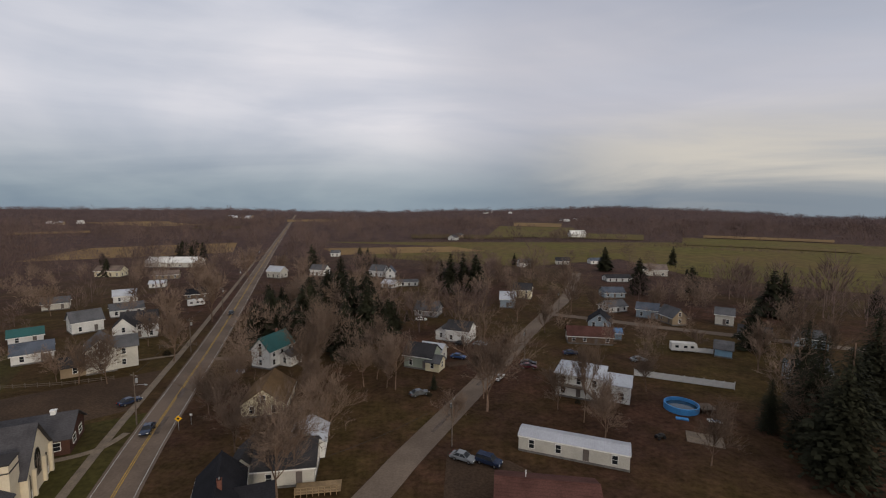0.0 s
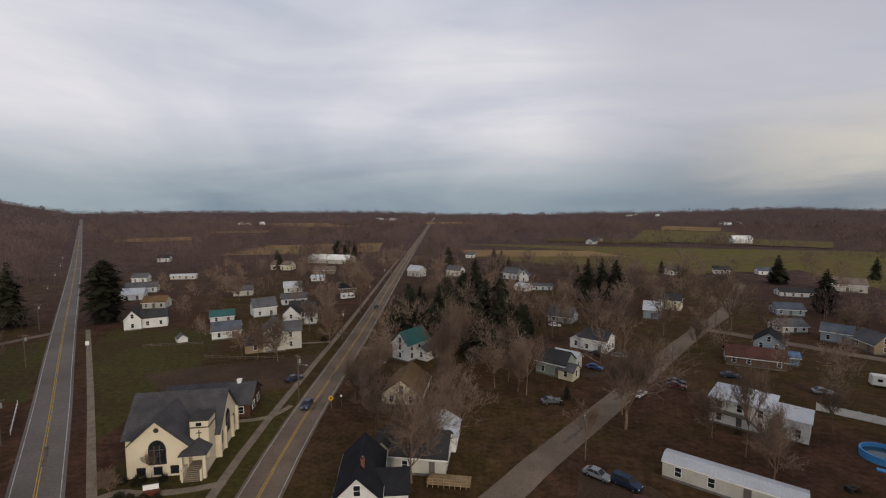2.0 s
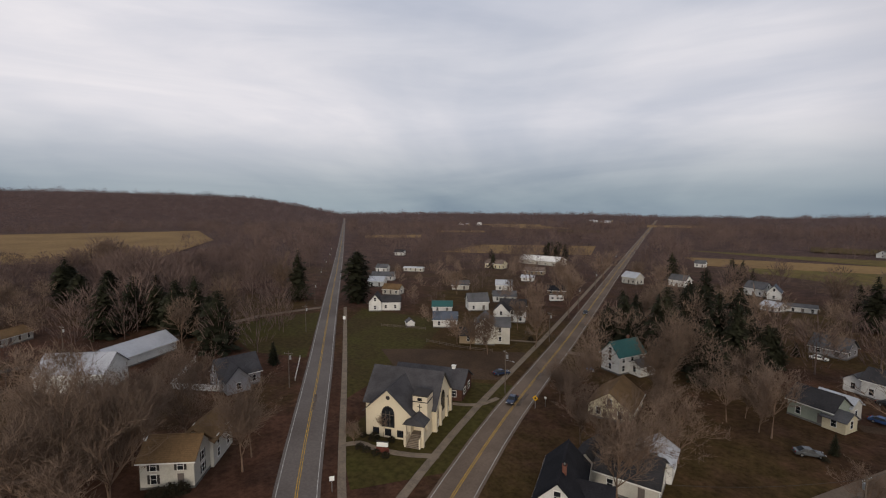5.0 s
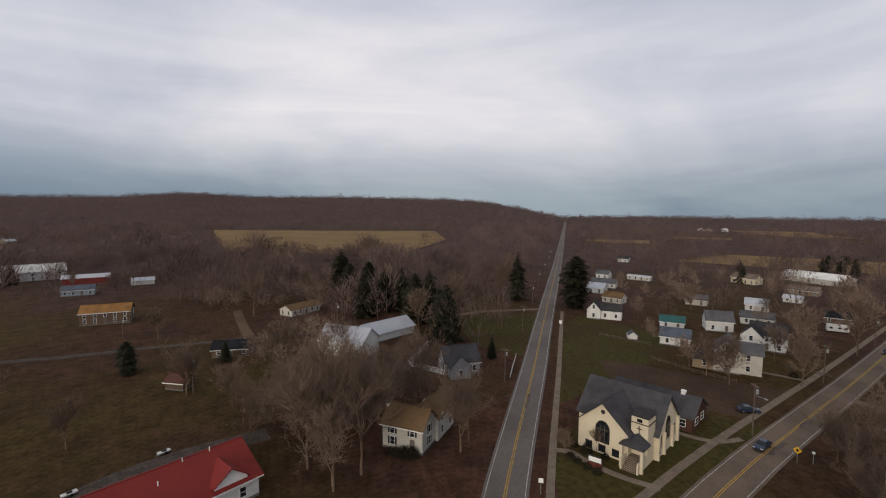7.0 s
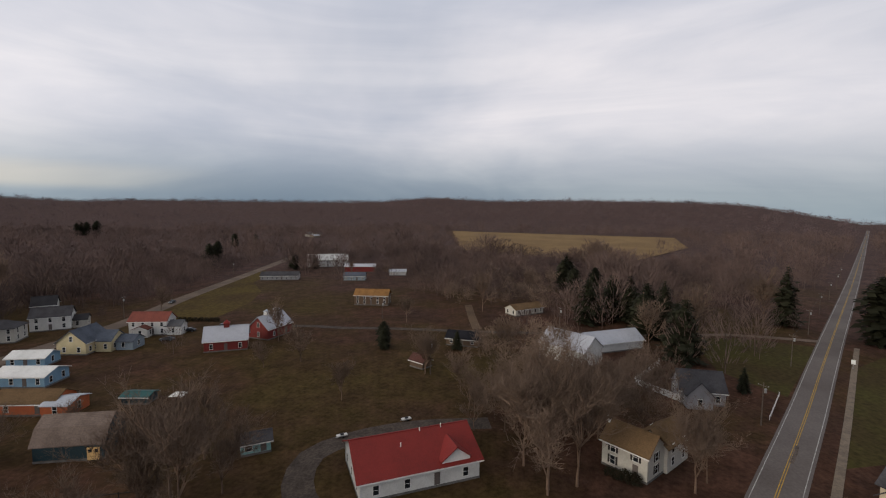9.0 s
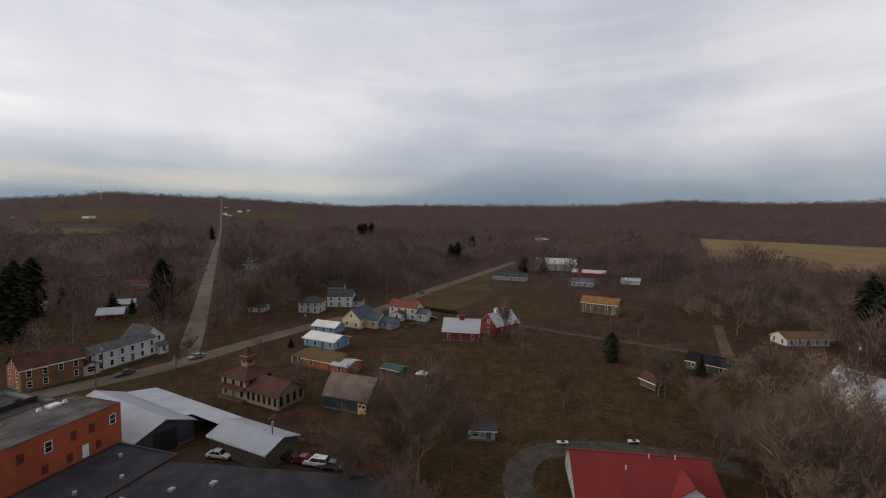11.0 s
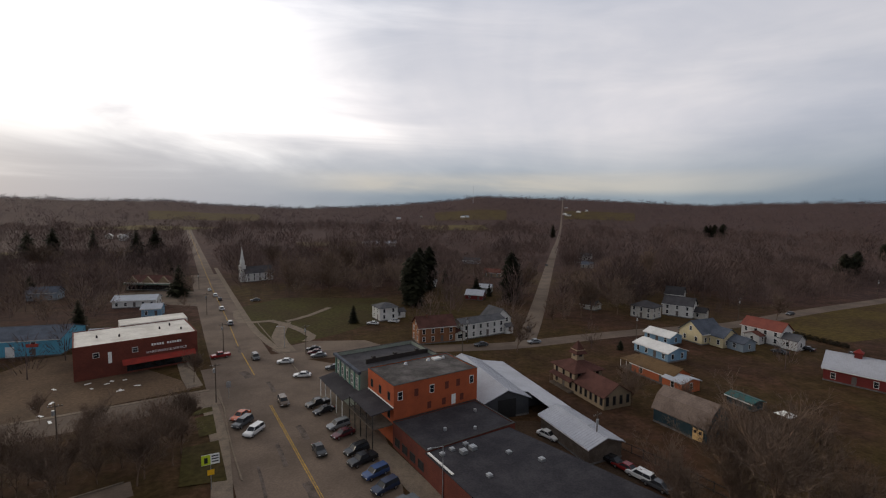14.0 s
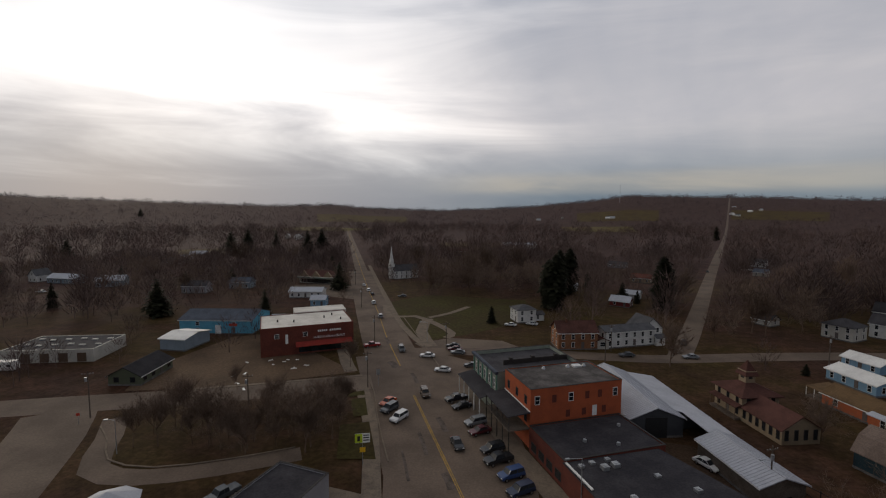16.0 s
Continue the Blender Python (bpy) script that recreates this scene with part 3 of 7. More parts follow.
ribbon("pavement", "concrete walk beside the church", "pavement", [(-62.0, 85.0), (-62.6, 80.0), (-65.0, 77.0), (-68.6, 74.9)], 0.7, -0.7, CONCRETE, 0.0, 0.06)
ribbon("pavement", "concrete walk to the porch of the cream house", "pavement", [(-78, 132), (-92, 124)], 0.7, -0.7, CONCRETE, 0.0, 0.06)
ribbon("kerb", "curved pale concrete kerb round the park", "kerb", [(80, -84), (74, -79), (68, -72.5), (58, -71), (46, -75), (36, -80)], 0.15, -0.15, CONCRETE, 0.0, 0.15)
ribbon("park_drive", "curved asphalt drive round the park", "drive", [(80, -88), (74.5, -80), (68, -69.5), (58, -68), (46, -72), (34, -78)], 2.4, -2.4, ASPHALT, 0.028)
ribbon("plaza", "curving concrete plaza paths on the green", "pavement", [(48, -212), (41, -189), (30.1, -190), (20, -178), (12.3, -164.4), (14, -158)], 1.5, -1.5, CONCRETE, 0.0, 0.08)
ribbon("plaza", "concrete path across the green", "pavement", [(24, -188), (16, -197), (8, -212)], 1.3, -1.3, CONCRETE, 0.0, 0.085)
ribbon("plaza", "broad concrete path to the street corner", "pavement", [(18, -147), (24, -166), (24, -186)], 2.2, -2.2, CONCRETE, 0.0, 0.09)
ribbon("driveway", "pale gravel driveway to the ranch house", "drive", [(-174, -13), (-196, -17), (-221, -21)], 1.8, -1.8, PALE_GRAVEL, 0.03)
ribbon("driveway", "grey driveway beside the teal-roofed house", "drive", [(-68, 128), (-60, 129), (-52, 130)], 1.5, -1.5, ASPHALT, 0.03)
ribbon("driveway", "dark driveway to the parked cars", "drive", [(17, 126), (9.4, 127), (1.2, 124)], 1.8, -1.8, GRAVEL, 0.03)


# ---- building kit ----
def window_meshes(wd, ht):
    f = 0.09
    frame_ = boxes((-wd / 2 - f, wd / 2 + f, -0.07, 0.02, -f, 0), (-wd / 2 - f, wd / 2 + f, -0.07, 0.02, ht, ht + f * 1.4), (-wd / 2 - f, -wd / 2, -0.06, 0.02, 0, ht),
                   (wd / 2, wd / 2 + f, -0.06, 0.02, 0, ht), (-wd / 2, wd / 2, -0.045, 0.0, ht * 0.48, ht * 0.48 + 0.06))
    return mesh("window", frame_, TRIM), mesh("pane", boxes((-wd / 2, wd / 2, -0.03, 0.0, 0, ht)), GLASS)


WINDOWS = {k: window_meshes(*k) for k in ((0.9, 1.5), (1.2, 1.2), (0.7, 1.9), (1.8, 1.4))}
DOOR_MESH = mesh("door", boxes((-0.5, 0.5, -0.06, 0.0, 0, 2.05)), DOOR)
DARK_FRAMES = {k: mesh("window", boxes((-k[0] / 2 - 0.09, k[0] / 2 + 0.09, -0.07, 0.02, -0.09, 0), (-k[0] / 2 - 0.09, k[0] / 2 + 0.09, -0.07, 0.02, k[1], k[1] + 0.12), (-k[0] / 2 - 0.09, -k[0] / 2, -0.06, 0.02, 0, k[1]), (k[0] / 2, k[0] / 2 + 0.09, -0.06, 0.02, 0, k[1])), DARK_TRIM) for k in WINDOWS}
SHUTTER = mesh("shutter", boxes((-0.22, 0.22, -0.05, 0.0, 0, 1.5)), DARK_TRIM)


def window(parent, x, y, z, face, kind=(0.9, 1.5), frame_mat=None, shutters=False):
    """face: degrees by which the outside of the wall is turned from -y."""
    fr, gl = WINDOWS[kind]
    ob = new("window", DARK_FRAMES[kind] if frame_mat else fr)
    ob.parent, ob.matrix_basis = parent, pose(x, y, z, 0, 0, face)
    p = new("pane", gl)
    p.parent = ob
    if shutters:
        for s in (-0.72, 0.72):
            sh = new("shutter", SHUTTER)
            sh.parent, sh.matrix_basis = ob, pose(s, 0, 0)
    return ob


def fill_windows(parent, L, W, eave, base=0.5, kind=(0.9, 1.5), gap=2.9, skip=(), gable=0.0, shutters=False, door=True):
    floors = 2 if eave > 4.4 else 1
    for face, length, depth in ((0, L, W / 2), (180, L, W / 2), (90, W, L / 2), (-90, W, L / 2)):
        if face in skip:
            continue
        n = max(1, int((length - 0.8) / gap))
        for fl in range(floors):
            z = base + 0.45 + fl * (eave - base) / floors
            if z + kind[1] > eave:
                z = max(0.3, eave - kind[1] - 0.35)
            for i in range(n):
                s = (i + 0.5) / n * length - length / 2
                if door and fl == 0 and i == n // 2 and face in (0, 180):
                    d = new("door", DOOR_MESH)
                    d.parent = parent
                    d.matrix_basis = pose(s if face == 0 else -s, -depth if face == 0 else depth, base, 0, 0, face)
                    if n > 1:
                        continue
                    s += 1.1
                x, y = {0: (s, -depth), 180: (-s, depth), 90: (depth, s), -90: (-depth, -s)}[face]
                window(parent, x, y, z, face, kind, shutters=shutters)
        if gable > 2.6 and face in (90, -90):
            window(parent, depth if face == 90 else -depth, 0, eave + 0.3, face, (0.7, 1.9) if gable > 4 else (0.9, 1.5))


def roof_bm(L, W, eave, rise, over=0.45, kind="gable", ribs=False, thick=0.16):
    bm = bmesh.new()
    hx, hy = L / 2 + over, W / 2
    k = rise / hy
    y1, z1 = hy + over, eave - over * k
    if kind == "gable":
        for s in (-1, 1):
            prism(bm, [(s * y1, z1), (s * y1, z1 + thick), (0, eave + rise + thick), (0, eave + rise)], -hx, hx)
    elif kind == "gambrel":
        ym, zm = hy * 0.62, eave + rise * 0.62
        for s in (-1, 1):
            prism(bm, [(s * (hy + 0.3), eave - 0.3), (s * (hy + 0.3), eave - 0.3 + thick), (s * ym, zm + thick), (0, eave + rise + thick), (0, eave + rise), (s * ym, zm)], -hx, hx)
    elif kind == "hip":
        hxx = L / 2 + over
        r = max(0.05, hxx - y1) if L > W + 0.5 else 0.05
        base_ = [(-hxx, -y1), (hxx, -y1), (hxx, y1), (-hxx, y1)]
        lo = [bm.verts.new((x, y, z1)) for x, y in base_]
        mid = [bm.verts.new((x, y, z1 + thick)) for x, y in base_]
        t0, t1 = bm.verts.new((-r, 0, eave + rise)), bm.verts.new((r, 0, eave + rise))
        bm.faces.new(lo[::-1])
        for i in range(4):
            bm.faces.new((lo[i], lo[(i + 1) % 4], mid[(i + 1) % 4], mid[i]))
        bm.faces.new((mid[0], mid[1], t1, t0))
        bm.faces.new((mid[2], mid[3], t0, t1))
        bm.faces.new((mid[1], mid[2], t1))
        bm.faces.new((mid[3], mid[0], t0))
    return bm


def wall_bm(L, W, eave, rise, kind="gable"):
    hy = W / 2
    profile = [(-hy, 0), (hy, 0), (hy, eave)]
    if kind == "gable":
        profile.append((0, eave + rise))
    elif kind == "gambrel":
        profile += [(hy * 0.62, eave + rise * 0.62), (0, eave + rise), (-hy * 0.62, eave + rise * 0.62)]
    profile.append((-hy, eave))
    return prism(bmesh.new(), profile, -L / 2, L / 2)


def chimney(parent, x, y, z0, z1, size=0.55):
    s = size / 2
    c = part("chimney", boxes((x - s, x + s, y - s, y + s, z0, z1), (x - s - 0.06, x + s + 0.06, y - s - 0.06, y + s + 0.06, z1 - 0.2, z1)), CHIMNEY, parent, "brick chimney")
    part("flue", tube(bmesh.new(), (x, y, z1 - 0.05), (x, y, z1 + 0.3), 0.12, 0.1, 8), STONE, c)


def porch(parent, x0, x1, y0, y1, top, roof_mat, post_mat=None):
    p = part("porch_roof", prism(bmesh.new(), [(min(y0, y1) - 0.2, top), (max(y0, y1), top + 0.5), (max(y0, y1), top + 0.62), (min(y0, y1) - 0.2, top + 0.12)] if y0 < y1 else
                                 [(max(y0, y1) + 0.2, top), (min(y0, y1), top + 0.5), (min(y0, y1), top + 0.62), (max(y0, y1) + 0.2, top + 0.12)], x0 - 0.2, x1 + 0.2), roof_mat, parent)
    part("porch_floor", boxes((x0, x1, min(y0, y1), max(y0, y1), 0, 0.45)), WOOD, parent)
    n = max(2, int((x1 - x0) / 2.2) + 1)
    for i in range(n):
        x = x0 + 0.1 + (x1 - x0 - 0.2) * i / (n - 1)
        part("post", boxes((x - 0.07, x + 0.07, y0 - 0.07 if y0 > y1 else y0, (y0 if y0 > y1 else y0 + 0.14), 0.45, top + 0.06)), post_mat or TRIM, parent)
    return p


def house(name, label, x, y, yaw, L, W, eave, rise, wall="white", roof="dark", kind="gable", category="house", win=(0.9, 1.5), gap=2.9, chim=False, ribs=False, skip=(), shutters=False, door=True, wall_mat=None, roof_mat=None, over=0.45, group=""):
    h = thing(name, label, category, x, y, yaw, group=group)
    part("wall", wall_bm(L, W, eave, rise, kind), wall_mat or WALLS[wall], h)
    part("foundation", boxes((-L / 2 - 0.05, L / 2 + 0.05, -W / 2 - 0.05, W / 2 + 0.05, -0.3, 0.4)), STONE, h)
    top = part("roof", roof_bm(L, W, eave, rise, over, kind), roof_mat or ROOFS[roof], h)
    if ribs and kind == "gable":
        n, k = int((L + 2 * over) / 0.62), 2 * rise / W
        y1, z1 = W / 2 + over, eave - over * k + 0.16
        rib_ = mesh("rib", prism(bmesh.new(), [(y1, z1), (y1, z1 + 0.06), (0.1, eave + rise + 0.2 - 0.1 * k), (0.1, eave + rise + 0.14 - 0.1 * k)], -0.035, 0.035), roof_mat or ROOFS[roof])
        for i in range(n + 1):
            for turn in (0, 180):
                o = new("rib", rib_)
                o.parent, o.matrix_basis = top, pose((-0.5 + i / n) * (L + 2 * over), 0, 0, 0, 0, turn)
    if kind == "gable":
        part("ridge_cap", boxes((-L / 2 - over, L / 2 + over, -0.14, 0.14, eave + rise + 0.12, eave + rise + 0.2)), roof_mat or ROOFS[roof], h)
        for s in (-1, 1):
            part("fascia", boxes((-L / 2 - over, L / 2 + over, s * (W / 2 + over) - 0.03, s * (W / 2 + over) + 0.03, eave - over * 2 * rise / W - 0.12, eave - over * 2 * rise / W + 0.1)), TRIM, h)
    if win:
        fill_windows(h, L, W, eave, 0.5, win, gap, skip, rise if kind == "gable" else 0, shutters, door)
    if chim:
        chimney(h, L * 0.22, W * 0.08, eave, eave + rise + 0.9)
    return h


def wing(parent, x, y, yaw, L, W, eave, rise, wall_mat, roof_mat, kind="gable", win=(0.9, 1.5), gap=2.9, skip=(), name="wing"):
    """A smaller block joined to a house: its wall carries its own roof and windows."""
    m = pose(x, y, 0, 0, 0, yaw)
    ob = part(name, wall_bm(L, W, eave, rise, kind), wall_mat, parent)
    ob.matrix_basis = m
    part("wing_roof", roof_bm(L, W, eave, rise, 0.4, kind), roof_mat, ob)
    for face, length, depth in ((0, L, W / 2), (180, L, W / 2), (90, W, L / 2), (-90, W, L / 2)):
        if face in skip or not win:
            continue
        n = max(1, int((length - 0.8) / gap))
        for fl in range(2 if eave > 4.4 else 1):
            for i in range(n):
                s = (i + 0.5) / n * length - length / 2
                px, py = {0: (s, -depth), 180: (-s, depth), 90: (depth, s), -90: (-depth, -s)}[face]
                fr, gl = WINDOWS[win]
                o = new("window", fr)
                o.parent, o.matrix_basis = ob, pose(px, py, 0.95 + fl * eave / 2, 0, 0, face)
                o2 = new("window_pane", gl)
                o2.parent, o2.matrix_basis = ob, o.matrix_basis
    return ob


def ring_bm(L, W, t, z0, z1):
    """A closed rectangular wall of thickness t."""
    bm = bmesh.new()
    loops = [[bm.verts.new((sx * (L / 2 - d), sy * (W / 2 - d), z)) for sx, sy in ((-1, -1), (1, -1), (1, 1), (-1, 1))] for d, z in ((0, z0), (0, z1), (t, z1), (t, z0))]
    for a, b in zip(loops, loops[1:] + loops[:1]):
        for i in range(4):
            bm.faces.new((a[i], a[(i + 1) % 4], b[(i + 1) % 4], b[i]))
    bmesh.ops.recalc_face_normals(bm, faces=bm.faces)
    return bm


def flat_building(name, label, x, y, yaw, L, W, top, wall_mat, roof_mat, parapet=0.4, coping=None, category="building"):
    h = thing(name, label, category, x, y, yaw)
    t = 0.3
    part("wall", ring_bm(L, W, t, -0.2, top), wall_mat, h)
    part("roof", boxes((-L / 2 + t, L / 2 - t, -W / 2 + t, W / 2 - t, top - parapet - 0.25, top - parapet)), roof_mat, h)
    if coping:
        part("coping", ring_bm(L + 0.12, W + 0.12, t + 0.06, top, top + 0.08), coping, h)
    return h


# ---- houses north of the crossing ----
trailer = house("mobile_home", "long white mobile home with ribbed metal roof", 23.8, 78.1, -21, 19.0, 4.3, 2.9, 0.5, "offwhite", "palemetal", ribs=True, over=0.15, win=(0.9, 1.5), gap=4.2, category="mobile home")
hm = house("house", "white two-storey house with grey metal roof", 33.7, 105.9, -25, 10.5, 9.0, 5.7, 1.8, "white", "metal", kind="hip", win=(0.9, 1.5), ribs=False)
wing(hm, 7.6, 0.5, 0, 7.0, 6.5, 4.2, 1.5, WALLS["white"], ROOFS["metal"])
part("balcony", boxes((-4.5, 1.5, -6.0, -4.5, 2.9, 3.05), (-4.5, 1.5, -6.0, -5.94, 3.7, 3.8), *[(-4.5 + 0.5 * i, -4.44 + 0.5 * i, -6.0, -5.94, 3.05, 3.7) for i in range(13)]), WOOD, hm, "weathered wooden balcony")
part("outside_stair", boxes(*[(1.5 + 0.26 * i, 1.8 + 0.26 * i, -6.0, -5.0, 2.75 - 0.19 * i, 2.85 - 0.19 * i) for i in range(15)]), WOOD, hm, "wooden outside stair")
gh = house("house", "white farmhouse with teal metal roof", -48.1, 125.2, 70, 10.0, 6.2, 5.2, 3.2, "white", "teal", chim=True)
wing(gh, 2.0, -4.8, 0, 6.0, 4.0, 3.0, 1.2, WALLS["white"], ROOFS["grey"])
house("house", "cream single-storey house with brown roof", -38.8, 97.9, -81, 12.0, 9.0, 2.9, 3.2, "cream", "brown")
wl = house("house", "white house with dark roof and wooden deck", -25.7, 72.0, 9, 9.3, 8.0, 3.4, 2.6, "offwhite", "dark", chim=True)
wing(wl, -6.5, 0.5, 90, 7.0, 4.5, 3.0, 2.0, WALLS["offwhite"], ROOFS["dark"])
wing(wl, 2.5, 7.2, 90, 6.5, 6.0, 3.2, 1.8, WALLS["white"], ROOFS["metal"])
part("deck", boxes((2, 9, -7.0, -4.1, 0.5, 0.65), *[(2 + 0.9 * i, 2.1 + 0.9 * i, -7.0, -6.9, 0, 1.6) for i in range(8)], (2, 9, -7.0, -6.93, 1.0, 1.1), (2, 9, -7.0, -6.93, 1.5, 1.6)), NEW_WOOD, wl, "pale lumber deck")
dh = house("house", "white house with black roof and chimney", -30.7, 58.6, -69, 12.0, 6.2, 5.0, 3.0, "white", "black", chim=True)
wing(dh, 1.0, 4.2, 90, 5.5, 5.0, 4.0, 2.2, WALLS["white"], ROOFS["black"])
yh = house("house", "pale green clapboard house with brown roof", -5.5, 124.0, -22, 8.2, 7.0, 3.8, 2.5, "greygreen", "dark")
wing(yh, 4.5, -1.5, 0, 4.0, 4.5, 2.6, 1.4, WALLS["cream"], ROOFS["grey"])
wing(yh, 1.0, 5.5, 0, 6.5, 4.5, 3.4, 1.6, WALLS["offwhite"], ROOFS["metal"])
w8 = house("house", "white clapboard house with dark shingle roof", 6.2, 148.0, -23, 8.0, 7.5, 4.3, 2.2, "white", "dark")
wing(w8, -6.0, -0.5, 90, 4.5, 4.0, 3.0, 1.5, WALLS["white"], ROOFS["grey"])
house("garage", "grey garage with wide gable roof", -5.7, 183.0, -16, 9.3, 8.5, 2.7, 3.0, "grey", "grey", category="garage", win=(1.2, 1.2))
house("house", "pale blue house with light metal roof", 29.3, 199.9, -9, 6.5, 9.0, 4.0, 2.5, "bluegrey", "metal")
house("house", "cream house with dark hipped roof", 39.5, 219.0, -17, 8.4, 8.0, 4.6, 2.5, "cream", "dark")
house("house", "dark blue house with steep roof", 56.0, 157.7, 69, 8.0, 7.5, 4.8, 3.0, "bluegrey", "black")
house("house", "low brown house with faded roof", 48.8, 147.1, -9, 14.2, 7.0, 2.8, 2.2, "brown", "maroon")
house("shed", "small shed with bright blue roof", 57.5, 150.5, -9, 6.0, 4.0, 2.6, 1.0, "blue", "blue", category="shed", win=None)
house("house", "small white house with porch", 73.3, 191.4, 20, 9.5, 7.0, 2.6, 2.0, "white", "grey")
house("house", "pale blue house with grey roof", 84.0, 181.8, -28, 8.0, 8.0, 3.6, 2.0, "bluegrey", "bluegrey")
house("house", "tan gabled cottage beside the cross street", 89.1, 172.1, -81, 9.0, 5.9, 3.2, 3.0, "tan", "grey")
house("house", "cream house with grey-green roof", 108.5, 170.5, -33, 6.0, 7.0, 4.3, 2.0, "offwhite", "grey")
house("shed", "blue gambrel garden shed", 85.1, 133.2, -32, 4.5, 4.5, 2.6, 2.0, "blue", "grey", "gambrel", category="shed", win=None)
house("warehouse", "long white sheet-metal warehouse", -192.7, 323.5, 2, 35.0, 15.0, 3.8, 3.0, "offwhite", "white", category="warehouse", win=(1.2, 1.2), gap=6)
house("house", "white farmhouse with grey roof", -39.9, 282.9, -24, 10.0, 8.0, 4.2, 3.0, "white", "grey")
house("house", "white gabled house by pasture", -32.1, 276.2, -88, 8.0, 5.5, 4.2, 3.0, "white", "bluegrey")
house("motel", "long low white motel row", -20.7, 250.2, 9, 13.4, 6.0, 2.4, 1.0, "white", "grey", category="motel")
house("house", "low white house with pale roof", -28.5, 244.5, -26, 7.2, 7.0, 2.5, 1.6, "white", "metal")
house("warehouse", "broad tan-roofed commercial building", 138.8, 296.7, -18, 16.0, 18.0, 4.3, 2.5, "offwhite", "tan", category="warehouse", win=(1.2, 1.2), gap=5)
house("house", "white ranch house with dark roof", 104.6, 268.7, 2, 14.6, 8.0, 2.4, 1.6, "white", "dark")
house("house", "blue-grey cottage with grey roof", 84.3, 222.1, 1, 10.1, 8.0, 2.8, 2.0, "bluegrey", "bluegrey")
house("house", "white farmhouse at the pasture edge", -93.1, 390.8, 3, 7.2, 7.0, 3.2, 2.2, "white", "grey")
house("house", "faint grey-blue house among trees", 93.0, 112.0, -20, 8.0, 7.0, 4.5, 2.4, "bluegrey", "grey")
house("house", "pale house behind bare trees", 119.0, 143.0, -35, 9.0, 7.0, 3.4, 2.0, "bluegrey", "grey")
house("house", "white house behind bare trees", 106.0, 150.0, -35, 9.0, 7.0, 2.8, 1.8, "offwhite", "dark")
house("house", "white house near the far crossing", 60.0, 330.0, 10, 9.0, 7.0, 3.6, 2.2, "white", "grey")
house("house", "pale house near the far crossing", 92.0, 345.0, -8, 10.0, 7.0, 3.2, 2.2, "offwhite", "dark")
house("house", "white bungalow beyond the conifers", 120.0, 350.0, 5, 12.0, 7.0, 2.8, 1.8, "white", "bluegrey")
house("house", "white farmhouse past the big conifer", -78.0, 285.0, -15, 10.0, 7.0, 4.2, 2.6, "white", "grey")
house("house", "grey-white house in bare trees", -102.0, 276.0, -20, 10.0, 7.0, 4.4, 2.6, "offwhite", "metal")
house("barn", "white farm barn on the far pasture", 190.0, 640.0, 10, 22.0, 12.0, 6.0, 4.0, "white", "white", category="barn", win=None)

bro = house("garage", "long garage with maroon shingle roof", 15.5, 63.0, -8, 14.5, 8.0, 3.0, 1.6, "offwhite", "maroon", category="garage")
part("roof_pipe", tube(bmesh.new(), (-3.0, 1.0, 4.0), (-3.0, 1.0, 5.4), 0.07, 0.07, 8), TRIM, bro, "white vent pipe")
# ---- houses along the highway ----
fw = house("house", "white farmhouse with front gable and long ell", -159.6, 125.8, -45, 9.5, 5.4, 4.2, 3.0, "white", "dark")
wing(fw, 0.0, 6.6, 90, 8.5, 6.0, 3.9, 2.2, WALLS["white"], ROOFS["dark"])
house("shed", "small white gabled shed", -126.6, 116.0, -32, 3.4, 3.0, 1.7, 1.2, "white", "grey", category="shed", win=None, over=0.15)
house("house", "white clapboard house with grey roof", -117.4, 126.2, 40, 9.0, 7.5, 3.1, 2.2, "white", "bluegrey")
vh = house("house", "off-white two-storey house with bay windows", -93.5, 120.5, -53, 10.0, 6.5, 6.4, 2.8, "offwhite", "grey", chim=False)
wing(vh, 0.5, 5.0, 90, 6.5, 6.0, 6.0, 2.4, WALLS["offwhite"], ROOFS["grey"], win=(0.9, 1.5))
wing(vh, 1.0, -5.5, 90, 6.0, 6.5, 2.8, 1.8, WALLS["tan"], ROOFS["dark"])
wh2 = house("house", "large white house with steep dark roof", -103.0, 151.0, 29, 10.0, 8.5, 5.2, 3.4, "white", "dark")
wing(wh2, -4.0, -3.0, 90, 8.0, 6.0, 5.0, 3.0, WALLS["white"], ROOFS["dark"])
house("house", "white house with plain grey roof", -126.5, 156.8, 50, 9.0, 8.0, 4.3, 3.0, "white", "grey")
house("garage", "white garage with teal roof", -136.1, 144.3, 42, 8.5, 6.0, 2.4, 1.8, "white", "teal", category="garage")
house("house", "pale yellow house with long roof", -205.0, 277.0, 5, 15.0, 8.0, 4.0, 2.5, "cream", "tan")
house("house", "tan ranch house with grey roof", -166.0, 269.6, 21, 13.0, 8.0, 2.9, 2.0, "tan", "tan")
house("garage", "low white garage with metal roof", -153.6, 241.2, 23, 7.5, 6.0, 2.5, 1.2, "white", "metal", category="garage")
house("mobile_home", "grey-white mobile home among trees", -237.4, 221.8, 29, 14.4, 4.0, 2.8, 0.6, "offwhite", "metal", category="mobile home")
house("house", "white house beside a tall conifer", -222.3, 181.3, 37, 14.0, 7.0, 3.0, 2.3, "white", "grey")
house("house", "small pale house behind the farmhouse", -182.0, 154.8, 25, 9.5, 6.5, 3.1, 2.2, "offwhite", "brown")
house("house", "white house along the highway", -208.0, 165.0, 33, 9.0, 7.0, 3.4, 2.2, "white", "metal")
